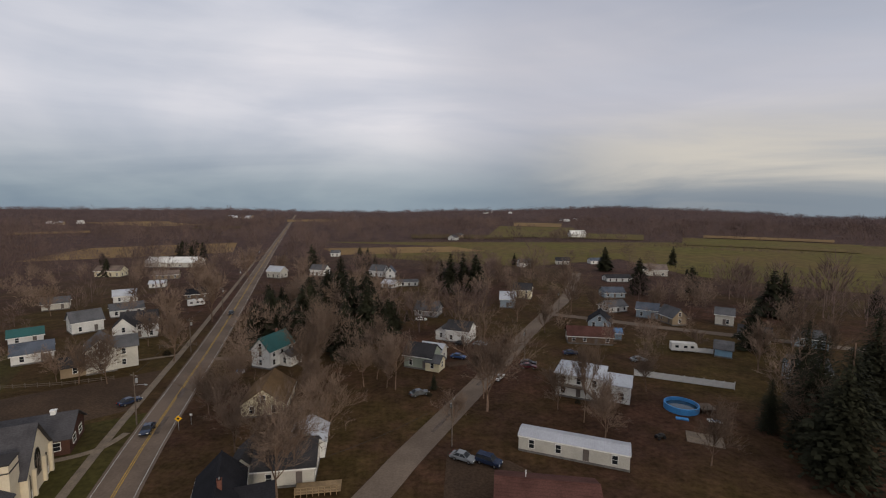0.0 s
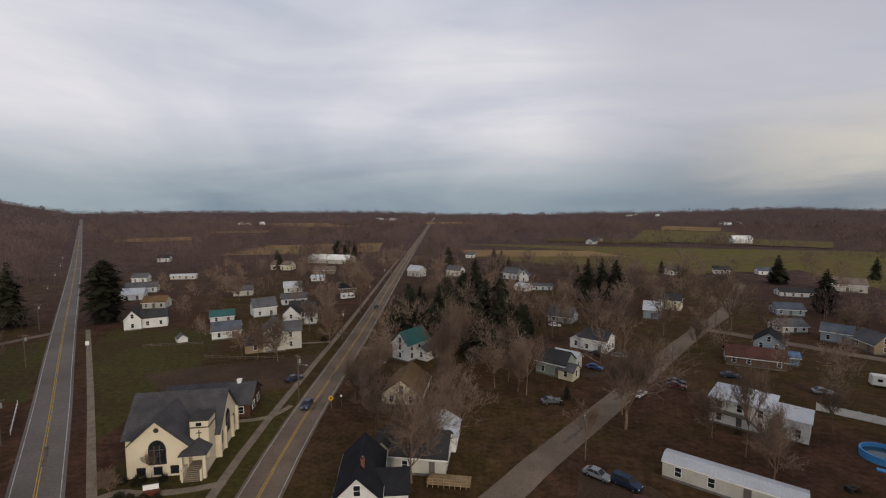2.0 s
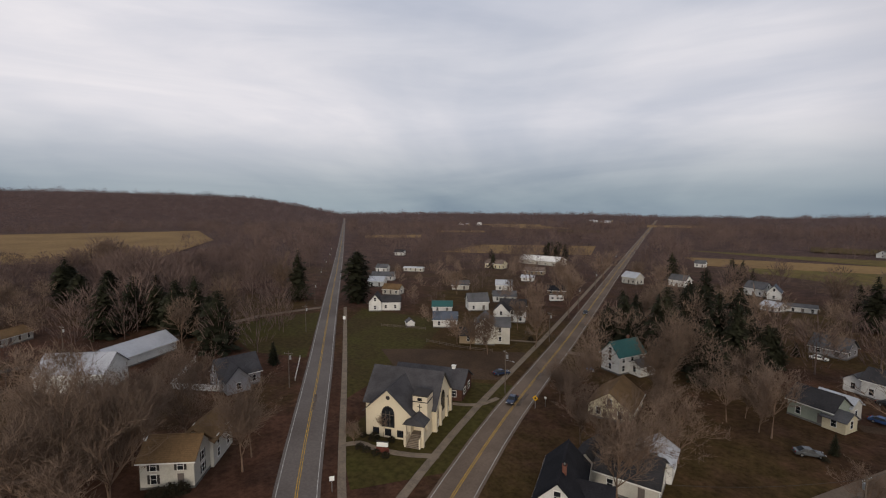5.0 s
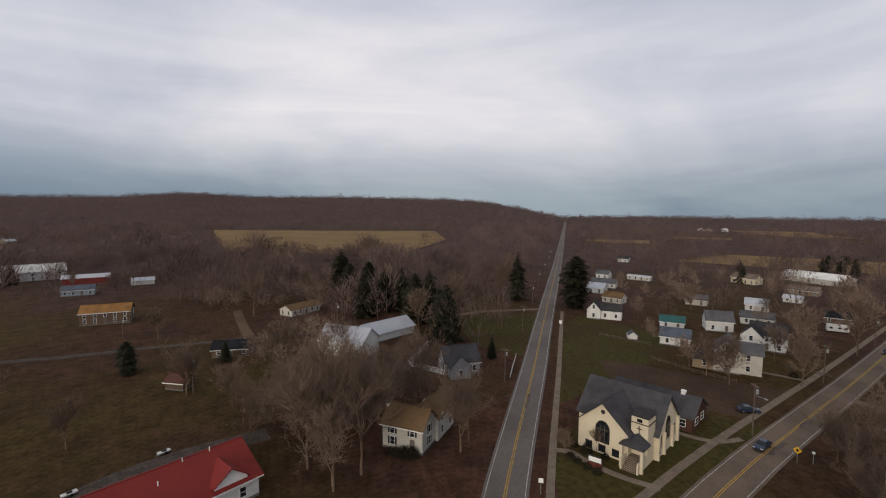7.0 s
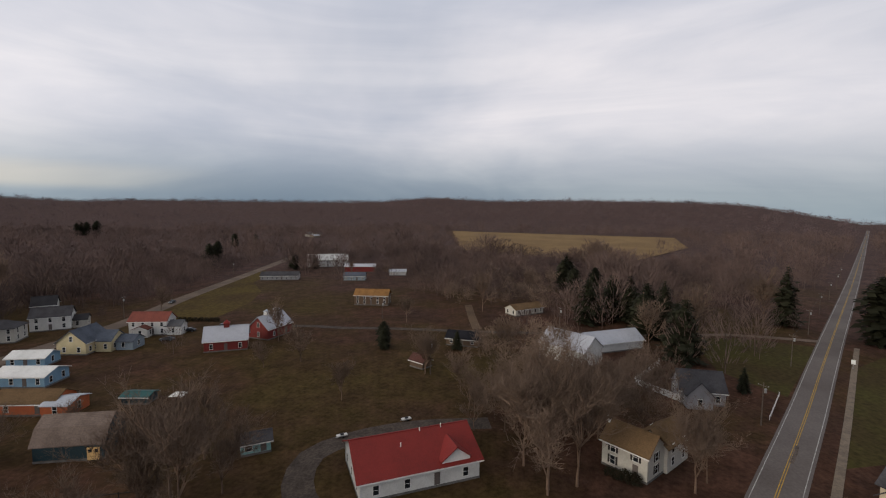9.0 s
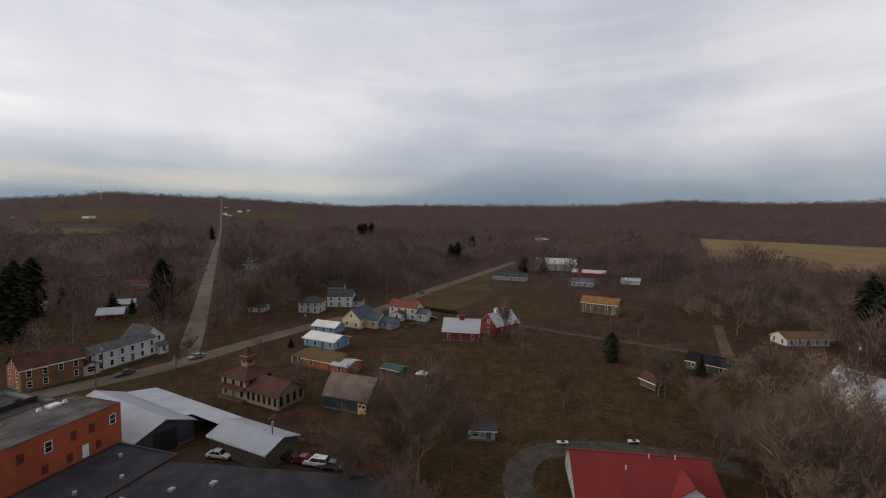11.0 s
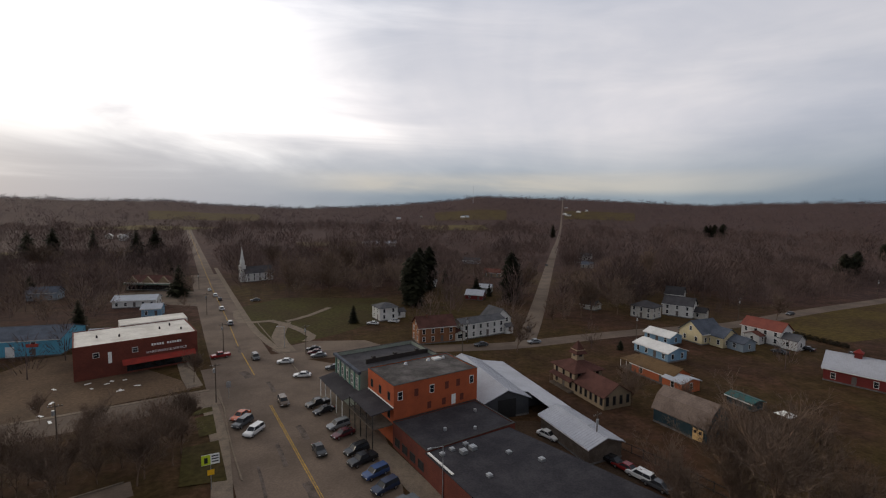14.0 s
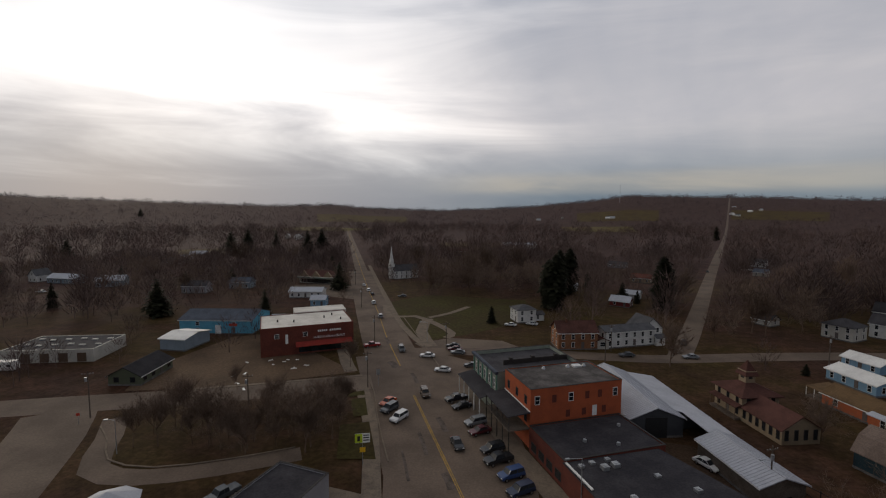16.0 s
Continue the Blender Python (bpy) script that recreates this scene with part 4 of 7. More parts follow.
house("house", "pale house seen through bare trees", -165.0, 190.0, 35, 9.0, 7.0, 3.0, 2.0, "offwhite", "grey")
house("house", "white-walled house seen through bare trees", -146.0, 205.0, 35, 9.0, 7.0, 3.4, 2.2, "white", "metal")
house("house", "long white house seen through trees", -128.0, 180.0, 40, 11.0, 7.0, 3.0, 2.0, "white", "grey")
house("house", "brown house beside the camper", -118.0, 214.0, 30, 10.0, 7.0, 2.6, 2.0, "brown", "black")
house("house", "white house by the far road", -252.0, 205.0, 30, 8.0, 7.0, 3.4, 2.2, "white", "grey")
house("house", "white house in woods far up the highway", -330.0, 290.0, 30, 9.0, 7.0, 3.4, 2.2, "white", "dark")
gp = house("house", "grey shingled house with steep gables", -117.0, 46.0, 86, 9.8, 8.0, 3.6, 3.6, "grey", "slate")
wing(gp, -1.5, -4.0, 90, 6.0, 5.5, 3.4, 3.0, WALLS["grey"], ROOFS["slate"])
cr = house("house", "pale two-storey house with brown shingle roof and shutters", -82.0, 22.1, 48, 8.4, 6.2, 4.9, 2.6, "offwhite", "brown", shutters=True, chim=False)
wing(cr, 1.8, 7.0, 90, 8.5, 6.0, 4.7, 2.2, WALLS["offwhite"], ROOFS["brown"])
part("side_chimney", boxes((-4.7, -4.2, -0.8, 0.0, 0, 8.2)), TRIM, cr, "white outside chimney")
house("barn", "white metal barn behind bare trees", -142.4, 18.5, 49, 16.0, 10.0, 5.2, 3.6, "white", "palemetal", category="barn", win=None)
house("barn", "long white metal shed", -157.9, 33.3, -61, 21.0, 9.0, 3.2, 2.8, "white", "palemetal", category="barn", win=None)
house("house", "white ranch house with brown roof", -207.0, 6.0, -50, 16.0, 7.5, 2.9, 1.8, "offwhite", "brown")
house("house", "low dark brown house", -153.8, -15.9, 83, 11.0, 7.0, 2.6, 1.8, "brown", "black")
lg = house("house", "log house with ochre roof and wooden deck", -214.5, -68.0, -85, 16.5, 8.5, 4.9, 2.4, "brown", "ochre")
part("deck", boxes((-7, 8, -6.6, -4.25, 2.3, 2.45), (-7, 8, -6.6, -6.5, 3.2, 3.3), (-7, 8, -6.6, -6.5, 2.75, 2.82), *[(-7 + 1.5 * i, -6.85 + 1.5 * i, -6.6, -6.45, 0, 3.3) for i in range(11)]), NEW_WOOD, lg, "lumber deck with railing")
house("warehouse", "large white sheet-metal hall", -361.0, -154.0, -66, 33.0, 17.0, 6.0, 4.0, "white", "white", category="warehouse", win=(1.2, 1.2), gap=6)
house("barn", "long red shed with metal roof", -332.0, -115.0, -76, 23.0, 9.0, 4.4, 1.5, "red", "palemetal", category="barn", win=None)
house("barn", "low blue-grey shed with blue roof", -289.0, -104.0, -78, 14.0, 8.0, 3.2, 2.0, "bluegrey", "bluegrey", category="barn", win=(1.2, 1.2))
house("shed", "white storage shed by the hall", -318.0, -82.0, -76, 12.0, 6.0, 3.0, 1.4, "white", "metal", category="shed", win=None)
house("shed", "small dark red-brown shed among brush", -128.0, -26.0, 60, 5.0, 4.0, 2.2, 1.4, "brown", "maroon", category="shed", win=None)

# ---- houses along the east road ----
house("house", "long grey ranch house on a green rise", -281.0, -153.2, -73, 24.0, 8.5, 3.0, 2.2, "grey", "slate")
rb = house("barn", "red barn with pale metal roof and cupola", -134.6, -92.8, -62, 12.8, 8.5, 3.7, 3.6, "red", "palemetal", ribs=True, category="barn", win=(0.9, 1.5), gap=4.0)
cup = part("cupola", boxes((-0.8, 0.8, -0.8, 0.8, 6.9, 8.5)), WALLS["red"], rb, "red cupola")
part("cupola_roof", roof_bm(1.6, 1.6, 8.5, 0.9, 0.25, "hip"), ROOFS["red"], cup)
r2 = house("barn", "red gabled barn with grey metal roof and cupolas", -151.8, -87.0, -12, 12.5, 8.5, 4.0, 3.8, "red", "palemetal", category="barn", win=(0.9, 1.5), gap=4.0)
for s in (-3, 2):
    c2 = part("cupola", boxes((s - 0.7, s + 0.7, -0.7, 0.7, 7.7, 9.2)), WALLS["white"], r2, "white cupola")
    part("cupola_roof", roof_bm(1.4, 1.4, 9.2, 0.7, 0.2, "hip"), ROOFS["metal"], c2)
    c2.children[0].matrix_basis = pose(s, 0, 0)
rw = house("house", "white house with red roof and side wing", -146.0, -130.5, -76, 13.0, 7.0, 5.3, 2.6, "white", "rose", roof_mat=material("faded_red_sheet", (0.20, 0.050, 0.032), 0.6, None, 0.3, 4.0, 0.15, lines=3.0, line_axis="X"))
wing(rw, -8.6, 0.8, 0, 5.5, 5.0, 3.4, 1.6, WALLS["white"], ROOFS["grey"])
wing(rw, 1.0, 4.8, 90, 3.6, 5.0, 3.0, 1.0, WALLS["white"], ROOFS["rose"])
yl = house("house", "yellow house with grey-blue roof", -123.5, -135.5, 10, 10.5, 9.0, 4.0, 3.6, "yellow", "bluegrey")
wing(yl, -2.0, 6.0, 90, 7.0, 7.0, 3.6, 2.6, WALLS["yellow"], ROOFS["bluegrey"])
wing(yl, -3.5, 12.0, 90, 6.0, 6.0, 2.8, 1.6, WALLS["bluegrey"], ROOFS["bluegrey"])
house("workshop", "blue workshop with white metal roof", -97.3, -123.2, -79, 13.0, 8.0, 3.0, 1.3, "blue", "white", category="workshop")
house("workshop", "small blue workshop with white roof", -109.4, -137.3, -74, 10.0, 6.4, 2.8, 1.3, "blue", "white", category="workshop")
og = house("house", "orange house with brown roof and open carport", -83.8, -105.6, -78, 13.0, 7.0, 2.9, 1.8, "orange", "brown", gap=4.5)
wing(og, -7.6, 1.2, 0, 5.5, 6.5, 2.7, 0.9, WALLS["orange"], ROOFS["metal"], gap=4.5)
porch(og, 6.6, 11.0, 3.2, -3.2, 2.6, ROOFS["brown"])
gb = house("barn", "dark green gambrel barn with tan roof", -70.5, -79.0, -72, 11.4, 7.8, 3.2, 4.0, "darkgreen", "tan", "gambrel", category="barn", win=None)
for s in (-4.6, -3.55):
    bd = part("barn_door", boxes((s - 0.5, s + 0.5, 3.9, 4.02, 0.05, 2.4)), material("buff_door", (0.62, 0.40, 0.17), 0.7, None, 1.0, 5.0, 0.1), gb, "buff barn door leaf")
    part("pane", boxes((s - 0.28, s + 0.28, 4.02, 4.05, 1.5, 2.05)), GLASS, bd)
house("shed", "low open shed with teal and pale metal roof", -91.8, -86.3, -81, 6.0, 3.8, 1.9, 0.5, "darkgreen", "teal", category="shed", win=None)
tq = house("shed", "small turquoise garden shed on grass", -76.1, -47.2, -56, 5.2, 3.5, 2.5, 1.1, "turquoise", "slate", category="shed", win=(1.2, 1.2), gap=1.9)
st = house("house", "tan depot house with maroon hipped roof and tower", -58.8, -105.3, -80, 8.6, 8.5, 5.4, 2.1, "tan", "maroon", "hip", win=(0.7, 1.9), gap=2.4, over=0.7)
wing(st, -9.6, 0.3, 0, 10.6, 8.0, 3.1, 2.5, WALLS["tan"], ROOFS["maroon"], win=(0.7, 1.9), gap=1.5)
tw = part("tower", boxes((-1.1, 1.1, -1.1, 1.1, 6.3, 9.6), (-1.3, 1.3, -1.3, 1.3, 9.5, 9.7)), WALLS["tan"], st, "square wooden bell tower")
part("tower_roof", roof_bm(2.2, 2.2, 9.7, 2.2, 0.55, "hip"), ROOFS["maroon"], tw)
for turn in (0, 90, 180, 270):
    lo = part("louvre", boxes((-0.45, 0.45, -1.14, -1.1, 7.9, 9.2)), DARK_TRIM, tw, "dark belfry louvre")
    lo.matrix_basis = pose(0, 0, 0, 0, 0, turn)
chimney(st, 2.5, -1.5, 6.0, 9.4)
for o in st.children_recursive:
    if o.name.split(".")[0] == "window":
        o.data = DARK_FRAMES[0.7, 1.9]
porch(st, -4.1, 4.1, 5.6, 4.25, 2.8, ROOFS["maroon"], WALLS["brown"])
hh = house("house", "white house with dark roof and wraparound porch", -144.4, -171.5, -54, 12.0, 7.5, 5.4, 3.0, "white", "slate")
wing(hh, -7.5, -1.5, 0, 6.0, 6.0, 3.0, 1.6, WALLS["offwhite"], ROOFS["dark"])
house("house", "white house with steep dark roof behind", -163.0, -197.0, -48, 8.0, 9.0, 5.0, 3.2, "white", "dark")
house("house", "grey-white house with hipped roof", -127.5, -171.5, -62, 9.5, 8.5, 5.2, 2.2, "offwhite", "slate", "hip")
house("house", "small white cottage by the road", -112.0, -190.0, -60, 7.0, 6.0, 2.6, 1.8, "offwhite", "dark")
ww = house("house", "long white two-storey house with grey roof", -47.1, -156.5, 19.4, 18.6, 7.0, 5.5, 1.3, "white", "grey", win=(0.9, 1.5), gap=2.6)
wing(ww, -11.5, -4.5, 90, 8.5, 8.0, 4.6, 3.6, WALLS["white"], ROOFS["grey"])
wing(ww, -11.0, 3.2, 0, 3.2, 3.0, 2.8, 0.8, WALLS["white"], ROOFS["grey"], name="porch")
br = house("house", "orange brick building with brown gable roof", -29.6, -152.5, 8, 13.0, 8.5, 5.8, 2.8, "brown", "maroon", wall_mat=ORANGE_BRICK, win=(0.9, 1.5), chim=True)
wing(br, -8.4, 1.0, 90, 6.0, 4.0, 2.8, 0.8, WALLS["offwhite"], ROOFS["maroon"], win=(1.8, 1.4))
house("house", "white ranch house by the hill road", -99.5, -298.5, -30, 12.0, 8.0, 3.2, 2.2, "tan", "rose")
house("house", "white farmhouse on the hill road", -223.0, -392.0, -40, 11.0, 8.0, 4.2, 2.4, "white", "grey")
house("house", "pale cottage on the hill road", -192.7, -335.0, -45, 8.4, 7.0, 3.1, 2.0, "offwhite", "bluegrey")
house("house", "dark red house below conifers", -65.0, -222.0, -30, 9.0, 7.0, 2.8, 2.0, "red", "metal")
house("house", "grey house past the conifer", -106.0, -375.0, -35, 14.0, 8.0, 3.0, 2.0, "grey", "slate")
house("house", "white house behind the dark conifer", -76.0, -240.0, -30, 7.0, 6.0, 3.0, 1.6, "white", "metal")
house("house", "white shed in the park trees", -49.0, -262.0, -20, 6.0, 5.0, 3.0, 1.6, "white", "metal")
w9 = house("house", "white square house with hipped grey roof", -15.5, -186.8, -72, 8.0, 8.0, 5.4, 1.6, "white", "grey", "hip", win=(0.9, 1.5))
wing(w9, 0.5, -5.8, 90, 5.5, 4.5, 2.6, 1.0, WALLS["white"], ROOFS["slate"])

# ---- west of main street ----
bb = house("shop", "sky blue sheet-metal shop with dark roof", 99.2, -162.5, 4, 27.0, 16.0, 5.2, 2.4, "skyblue", "bluegrey", category="shop", win=(1.2, 1.2), gap=9.0, skip=(90, -90))
part("garage_door", boxes((-2, 0.2, 8.0, 8.06, 0.2, 3.4)), TRIM, bb, "white overhead door")
part("sign", boxes((-8.0, -5.0, 8.0, 8.08, 3.0, 4.0)), SIGN_RED, bb, "red and white wall sign")
house("shed", "white storage building with pale roof", 100.2, -140.0, -4, 9.0, 12.0, 3.9, 1.0, "bluegrey", "white", category="shed", win=None)
fl = flat_building("workshop", "low white block workshop with dark flat roof", 131.3, -127.5, 11, 26.0, 16.3, 3.9, WALLS["offwhite"], TAR, 0.15)
for i in range(4):
    part("garage_door", boxes((-11 + 5.2 * i, -8.4 + 5.2 * i, 8.1, 8.2, 0.1, 2.8)), WALLS["brown"], fl)
for i in range(12):
    sx, sy = -11 + 4.2 * (i % 6), -3.5 + 6.0 * (i // 6) + 0.8 * math.sin(i * 2.1)
    part("roof_vent", boxes((sx - 0.8, sx + 0.8, sy - 0.4, sy + 0.4, 3.75, 4.05)), WHITE_ROOF, fl, "pale skylight")
dg = house("office", "small dark green house with gable front", 93.5, -112.3, -84, 14.0, 8.4, 2.6, 2.2, "olive", "dark", category="house", win=(1.2, 1.2))
for o in dg.children_recursive:
    if o.name.split(".")[0] == "window":
        o.data = DARK_FRAMES[1.2, 1.2]
wc = house("church", "white wooden church with tall steeple", 55.5, -302.0, 31, 17.0, 9.0, 5.5, 3.6, "white", "slate", category="church", win=(0.7, 1.9), gap=3.0)
stp = part("steeple", boxes((7.4, 10.6, -1.6, 1.6, 0, 10.0), (7.9, 10.1, -1.1, 1.1, 10.0, 13.2), (7.2, 10.8, -1.8, 1.8, 9.8, 10.1)), WALLS["white"], wc, "white stepped steeple")
part("spire", tube(bmesh.new(), (9.0, 0, 13.2), (9.0, 0, 22.0), 1.15, 0.03, 8), WALLS["white"], stp)
gs = house("fuel_station", "fuel station shop with tan gables and green band", 104.0, -277.0, -12, 25.0, 12.0, 4.6, 3.0, "offwhite", "maroon", category="shop", win=None)
for s in (-8.5, 0.0, 8.5):
    part("gable", prism(bmesh.new(), [(s - 3.2, 4.6), (s + 3.2, 4.6), (s, 8.0)], 6.0, 7.2, "y"), WALLS["tan"], gs, "tan gable front")
part("canopy", boxes((-12.5, 12.5, 6.0, 8.5, 4.0, 4.5)), WALLS["offwhite"], gs)
part("green_band", boxes((-12.6, 12.6, 8.5, 8.6, 3.8, 4.1)), GREEN_TRIM, gs)
part("shop_window", boxes((-11, 11, 6.0, 6.05, 0.6, 3.0)), GLASS, gs)
house("house", "long pale house among bare trees", 262.0, -258.0, -7, 22.0, 8.0, 3.6, 2.2, "bluegrey", "metal")
house("house", "white gabled house on the slope", 285.0, -262.0, 80, 9.0, 7.0, 4.4, 3.6, "white", "grey")
house("house", "blue-grey house with white gable", 223.7, -249.1, 21, 15.0, 8.0, 4.2, 2.4, "bluegrey", "metal")
house("house", "grey house among bare trees", 160.0, -235.0, 6, 13.0, 8.0, 4.2, 2.4, "grey", "slate")
house("house", "blue-roofed house behind the blue shop", 143.0, -252.0, 6, 12.0, 8.0, 4.0, 2.2, "bluegrey", "bluegrey")
house("garage", "small blue garage behind the store", 79.5, -207.9, 6, 7.0, 6.0, 3.5, 1.5, "blue", "metal", category="garage")
house("house", "white low building behind the store", 94.1, -229.6, 6, 17.0, 9.0, 3.4, 1.6, "white", "metal")
house("shed", "dark shed beside the blue shop", 81.0, -170.0, 6, 6.0, 6.0, 3.0, 1.2, "olive", "metal", category="shed", win=None)
house("house", "pale house high on the west slope", 405.0, -305.0, 10, 11.0, 8.0, 4.0, 2.4, "bluegrey", "metal")
house("barn", "distant pale sheds on the south flat", -40.0, -560.0, 10, 40.0, 12.0, 5.0, 2.5, "offwhite", "metal", category="barn", win=None)
house("barn", "long low red roof in the distance", 25.0, -480.0, 10, 26.0, 10.0, 3.5, 2.0, "tan", "rose", category="barn", win=None)

# ---- church at the crossing ----
ch = thing("church", "cream stucco church with grey roofs and corner tower", "church", -71.4, 64.0, 26)
part("nave_wall", wall_bm(15.3, 11.0, 5.0, 5.6), STUCCO, ch).matrix_basis = pose(0.85, 0, 0)
part("nave_roof", roof_bm(15.3, 11.0, 5.0, 5.6, 0.5), ROOFS["slate"], ch).matrix_basis = pose(0.85, 0, 0)
fg = part("front_gable", wall_bm(10.0, 9.6, 5.4, 4.3), STUCCO, ch, "gabled front with arched window")
fg.matrix_basis = pose(0.4, -5.2, 0, 0, 0, -90)
part("front_roof", roof_bm(10.0, 9.6, 5.4, 4.3, 0.5), ROOFS["slate"], fg)


def arch(parent, x, y, z, wd, ht, face, mullions=3):
    """A pointed window: stone frame, dark lights and bars."""
    def profile(a):
        h = wd / 2 + a
        top = ht * 0.62
        pts = [(-h, -a), (h, -a), (h, top)]
        pts += [(h * math.cos(t), top + (ht - top + a) * math.sin(t)) for t in (0.35, 0.75, 1.15)]
        pts += [(0, ht + a)] + [(-h * math.cos(t), top + (ht - top + a) * math.sin(t)) for t in (1.15, 0.75, 0.35)]
        return pts + [(-h, top)]
    f = part("arched_window", prism(bmesh.new(), profile(0.14), -0.06, 0.0, "y"), DARK_TRIM, parent, "pointed church window")
    f.matrix_basis = pose(x, y, z, 0, 0, face)
    part("glass", prism(bmesh.new(), profile(0.0), -0.09, -0.06, "y"), GLASS, f)
    if wd > 1.2:
        part("mullion", boxes(*[(-wd / 2 + wd * k / mullions - 0.05, -wd / 2 + wd * k / mullions + 0.05, -0.13, -0.09, 0, ht * 0.8) for k in range(1, mullions)], (-wd / 2, wd / 2, -0.13, -0.09, ht * 0.6, ht * 0.6 + 0.1)), WOOD, f)
    return f


arch(fg, 5.0, 0.0, 2.3, 2.5, 4.0, 90)
rose = part("round_window", tube(bmesh.new(), (5.0, 0, 8.1), (5.06, 0, 8.1), 0.42, 0.42, 16), DARK_TRIM, fg, "small round window")
for s in (-2.6, 0.0, 2.6):
    window(fg, 5.0, s, 0.5, 90, (1.2, 1.2), DARK_TRIM)
arch(ch, 8.5, 0.0, 2.4, 2.2, 4.2, 90)
for s in (-3.6, 3.6):
    arch(ch, 8.5, s, 1.8, 0.8, 2.2, 90)
    window(ch, 8.5, s, 0.4, 90, (0.9, 1.5))
for y0_, y1_, top_ in ((-5.5, -4.9, 5.0), (4.9, 5.5, 5.0), (-2.4, -1.9, 4.2), (1.9, 2.4, 4.2)):
    part("buttress", boxes((8.5, 8.95, y0_, y1_, 0, top_)), STUCCO, ch)
tower = part("tower", boxes((5.0, 8.0, -8.6, -5.2, 0, 8.5)), STUCCO, ch, "square corner tower with cross")
part("tower_cap", boxes((4.88, 8.12, -8.72, -5.08, 7.3, 7.45), (4.88, 8.12, -8.72, -5.08, 8.5, 8.7)), DARK_TRIM, tower)
part("louvre", boxes((6.0, 6.9, -8.66, -8.6, 7.6, 8.2)), GLASS, tower)
part("cross", boxes((6.4, 6.52, -8.72, -8.6, 5.4, 6.9), (6.0, 6.9, -8.72, -8.6, 6.35, 6.47)), DARK_TRIM, tower, "dark metal cross")
part("porch_roof", prism(bmesh.new(), [(4.2, 4.2), (6.4, 5.6), (8.6, 4.2), (8.6, 4.05), (4.2, 4.05)], -12.0, -8.6, "y"), ROOFS["slate"], ch)
for sx in (4.6, 8.2):
    part("porch_pillar", boxes((sx - 0.25, sx + 0.25, -11.9, -11.4, 0, 4.1)), STUCCO, ch)
for i in range(9):
    part("step", boxes((5.2, 7.6, -12.6 + 0.3 * i, -12.3 + 0.3 * i if i < 8 else -8.6, 0, 0.17 * (i + 1))), CONCRETE, ch, "pale entrance step")
for sx in (4.95, 7.85):
    part("stair_wall", boxes((sx - 0.15, sx + 0.15, -12.6, -8.6, 0, 1.9)), STUCCO, ch)
ax = part("annex", wall_bm(17.5, 9.5, 3.2, 2.6), BROWN_BRICK, ch, "low brick annex with dark roof")
ax.matrix_basis = pose(1.2, 15.0, 0)
part("annex_roof", roof_bm(17.5, 9.5, 3.2, 2.9, 0.5), ROOFS["slate"], ax)
part("roof_ventilator", boxes((5.1, 5.9, -0.4, 0.4, 5.9, 6.7), (5.0, 6.0, -0.5, 0.5, 6.7, 6.85)), TRIM, ax, "white roof ventilator")
for s in (-4.0, 0.0, 3.0, 6.5):
    o = window(ax, s, -4.75, 1.0, 0, (1.8, 1.4))
for s in (-2.0, 2.0):
    window(ax, 8.75, s, 1.0, 90, (1.8, 1.4))

# ---- red-roofed hall ----
rh = house("hall", "white hall with bright red metal roof", -75.0, -17.0, -60, 20.5, 13.5, 3.6, 3.4, "white", "red", ribs=False, category="hall", win=(0.9, 1.5), gap=4.2, over=0.6)
dm = part("dormer", wall_bm(4.2, 5.0, 3.4, 1.8), TRIM, rh, "white triangular gable over the roof")
dm.matrix_basis = pose(7.0, 3.9, 0, 0, 0, 90)
part("dormer_roof", roof_bm(4.4, 5.0, 3.4, 1.9, 0.3), ROOFS["red"], dm)
dm.location = (-6.0, 4.6, 0.9)
for vx, vy in ((-1.5, 0.5), (2.5, 2.6), (-5.5, 0.4)):
    part("roof_pipe", tube(bmesh.new(), (vx, vy, 6.2 - abs(vy) * 0.5), (vx, vy, 7.8 - abs(vy) * 0.5), 0.09, 0.09, 8), TRIM, rh, "white vent pipe")

# ---- brick row on main street ----
ob_ = flat_building("brick_building", "three-storey painted orange brick building", -15.8, -93.0, 21, 20.0, 12.0, 11.6, BRICK, WORN_TAR, 0.12, DARK_TRIM, "building")
for i, (sx, kind_) in enumerate(((-8.5, 1), (-5.0, 0), (-2.2, 0), (1.4, 1), (5.0, 0), (8.6, 1))):
    if kind_:
        window(ob_, sx, 6.0, 8.6, 180, (0.9, 1.5))
    else:
        part("blocked_window", boxes((sx - 0.45, sx + 0.45, 5.96, 6.03, 8.6, 10.1)), RED_BRICK, ob_, "bricked-up window")
for sx in (-6.0, -1.5, 2.0):
    part("blocked_window", boxes((sx - 0.45, sx + 0.45, 5.96, 6.03, 5.4, 6.8)), RED_BRICK, ob_, "bricked-up window")
part("roof_door", boxes((-4.4, -3.4, 5.97, 6.05, 5.0, 7.1)), TRIM, ob_, "white door onto the lower roof")
for s in (-4.0, 0.0, 4.0):
    window(ob_, 10.0, s, 8.2, 90, (0.9, 1.5), DARK_TRIM)
    window(ob_, 10.0, s, 4.7, 90, (0.9, 1.5), DARK_TRIM)
part("skylight", boxes((-6.5, -4.7, -4.2, -2.8, 11.45, 11.85)), CLEAR_LAMP, ob_, "pale skylight")
for vx, vy in ((-7.4, -3.4), (-3.6, -3.7), (2.0, -4.0)):
    part("roof_vent", tube(bmesh.new(), (vx, vy, 11.45), (vx, vy, 11.95), 0.45, 0.25, 10), STEEL, ob_, "domed roof vent")
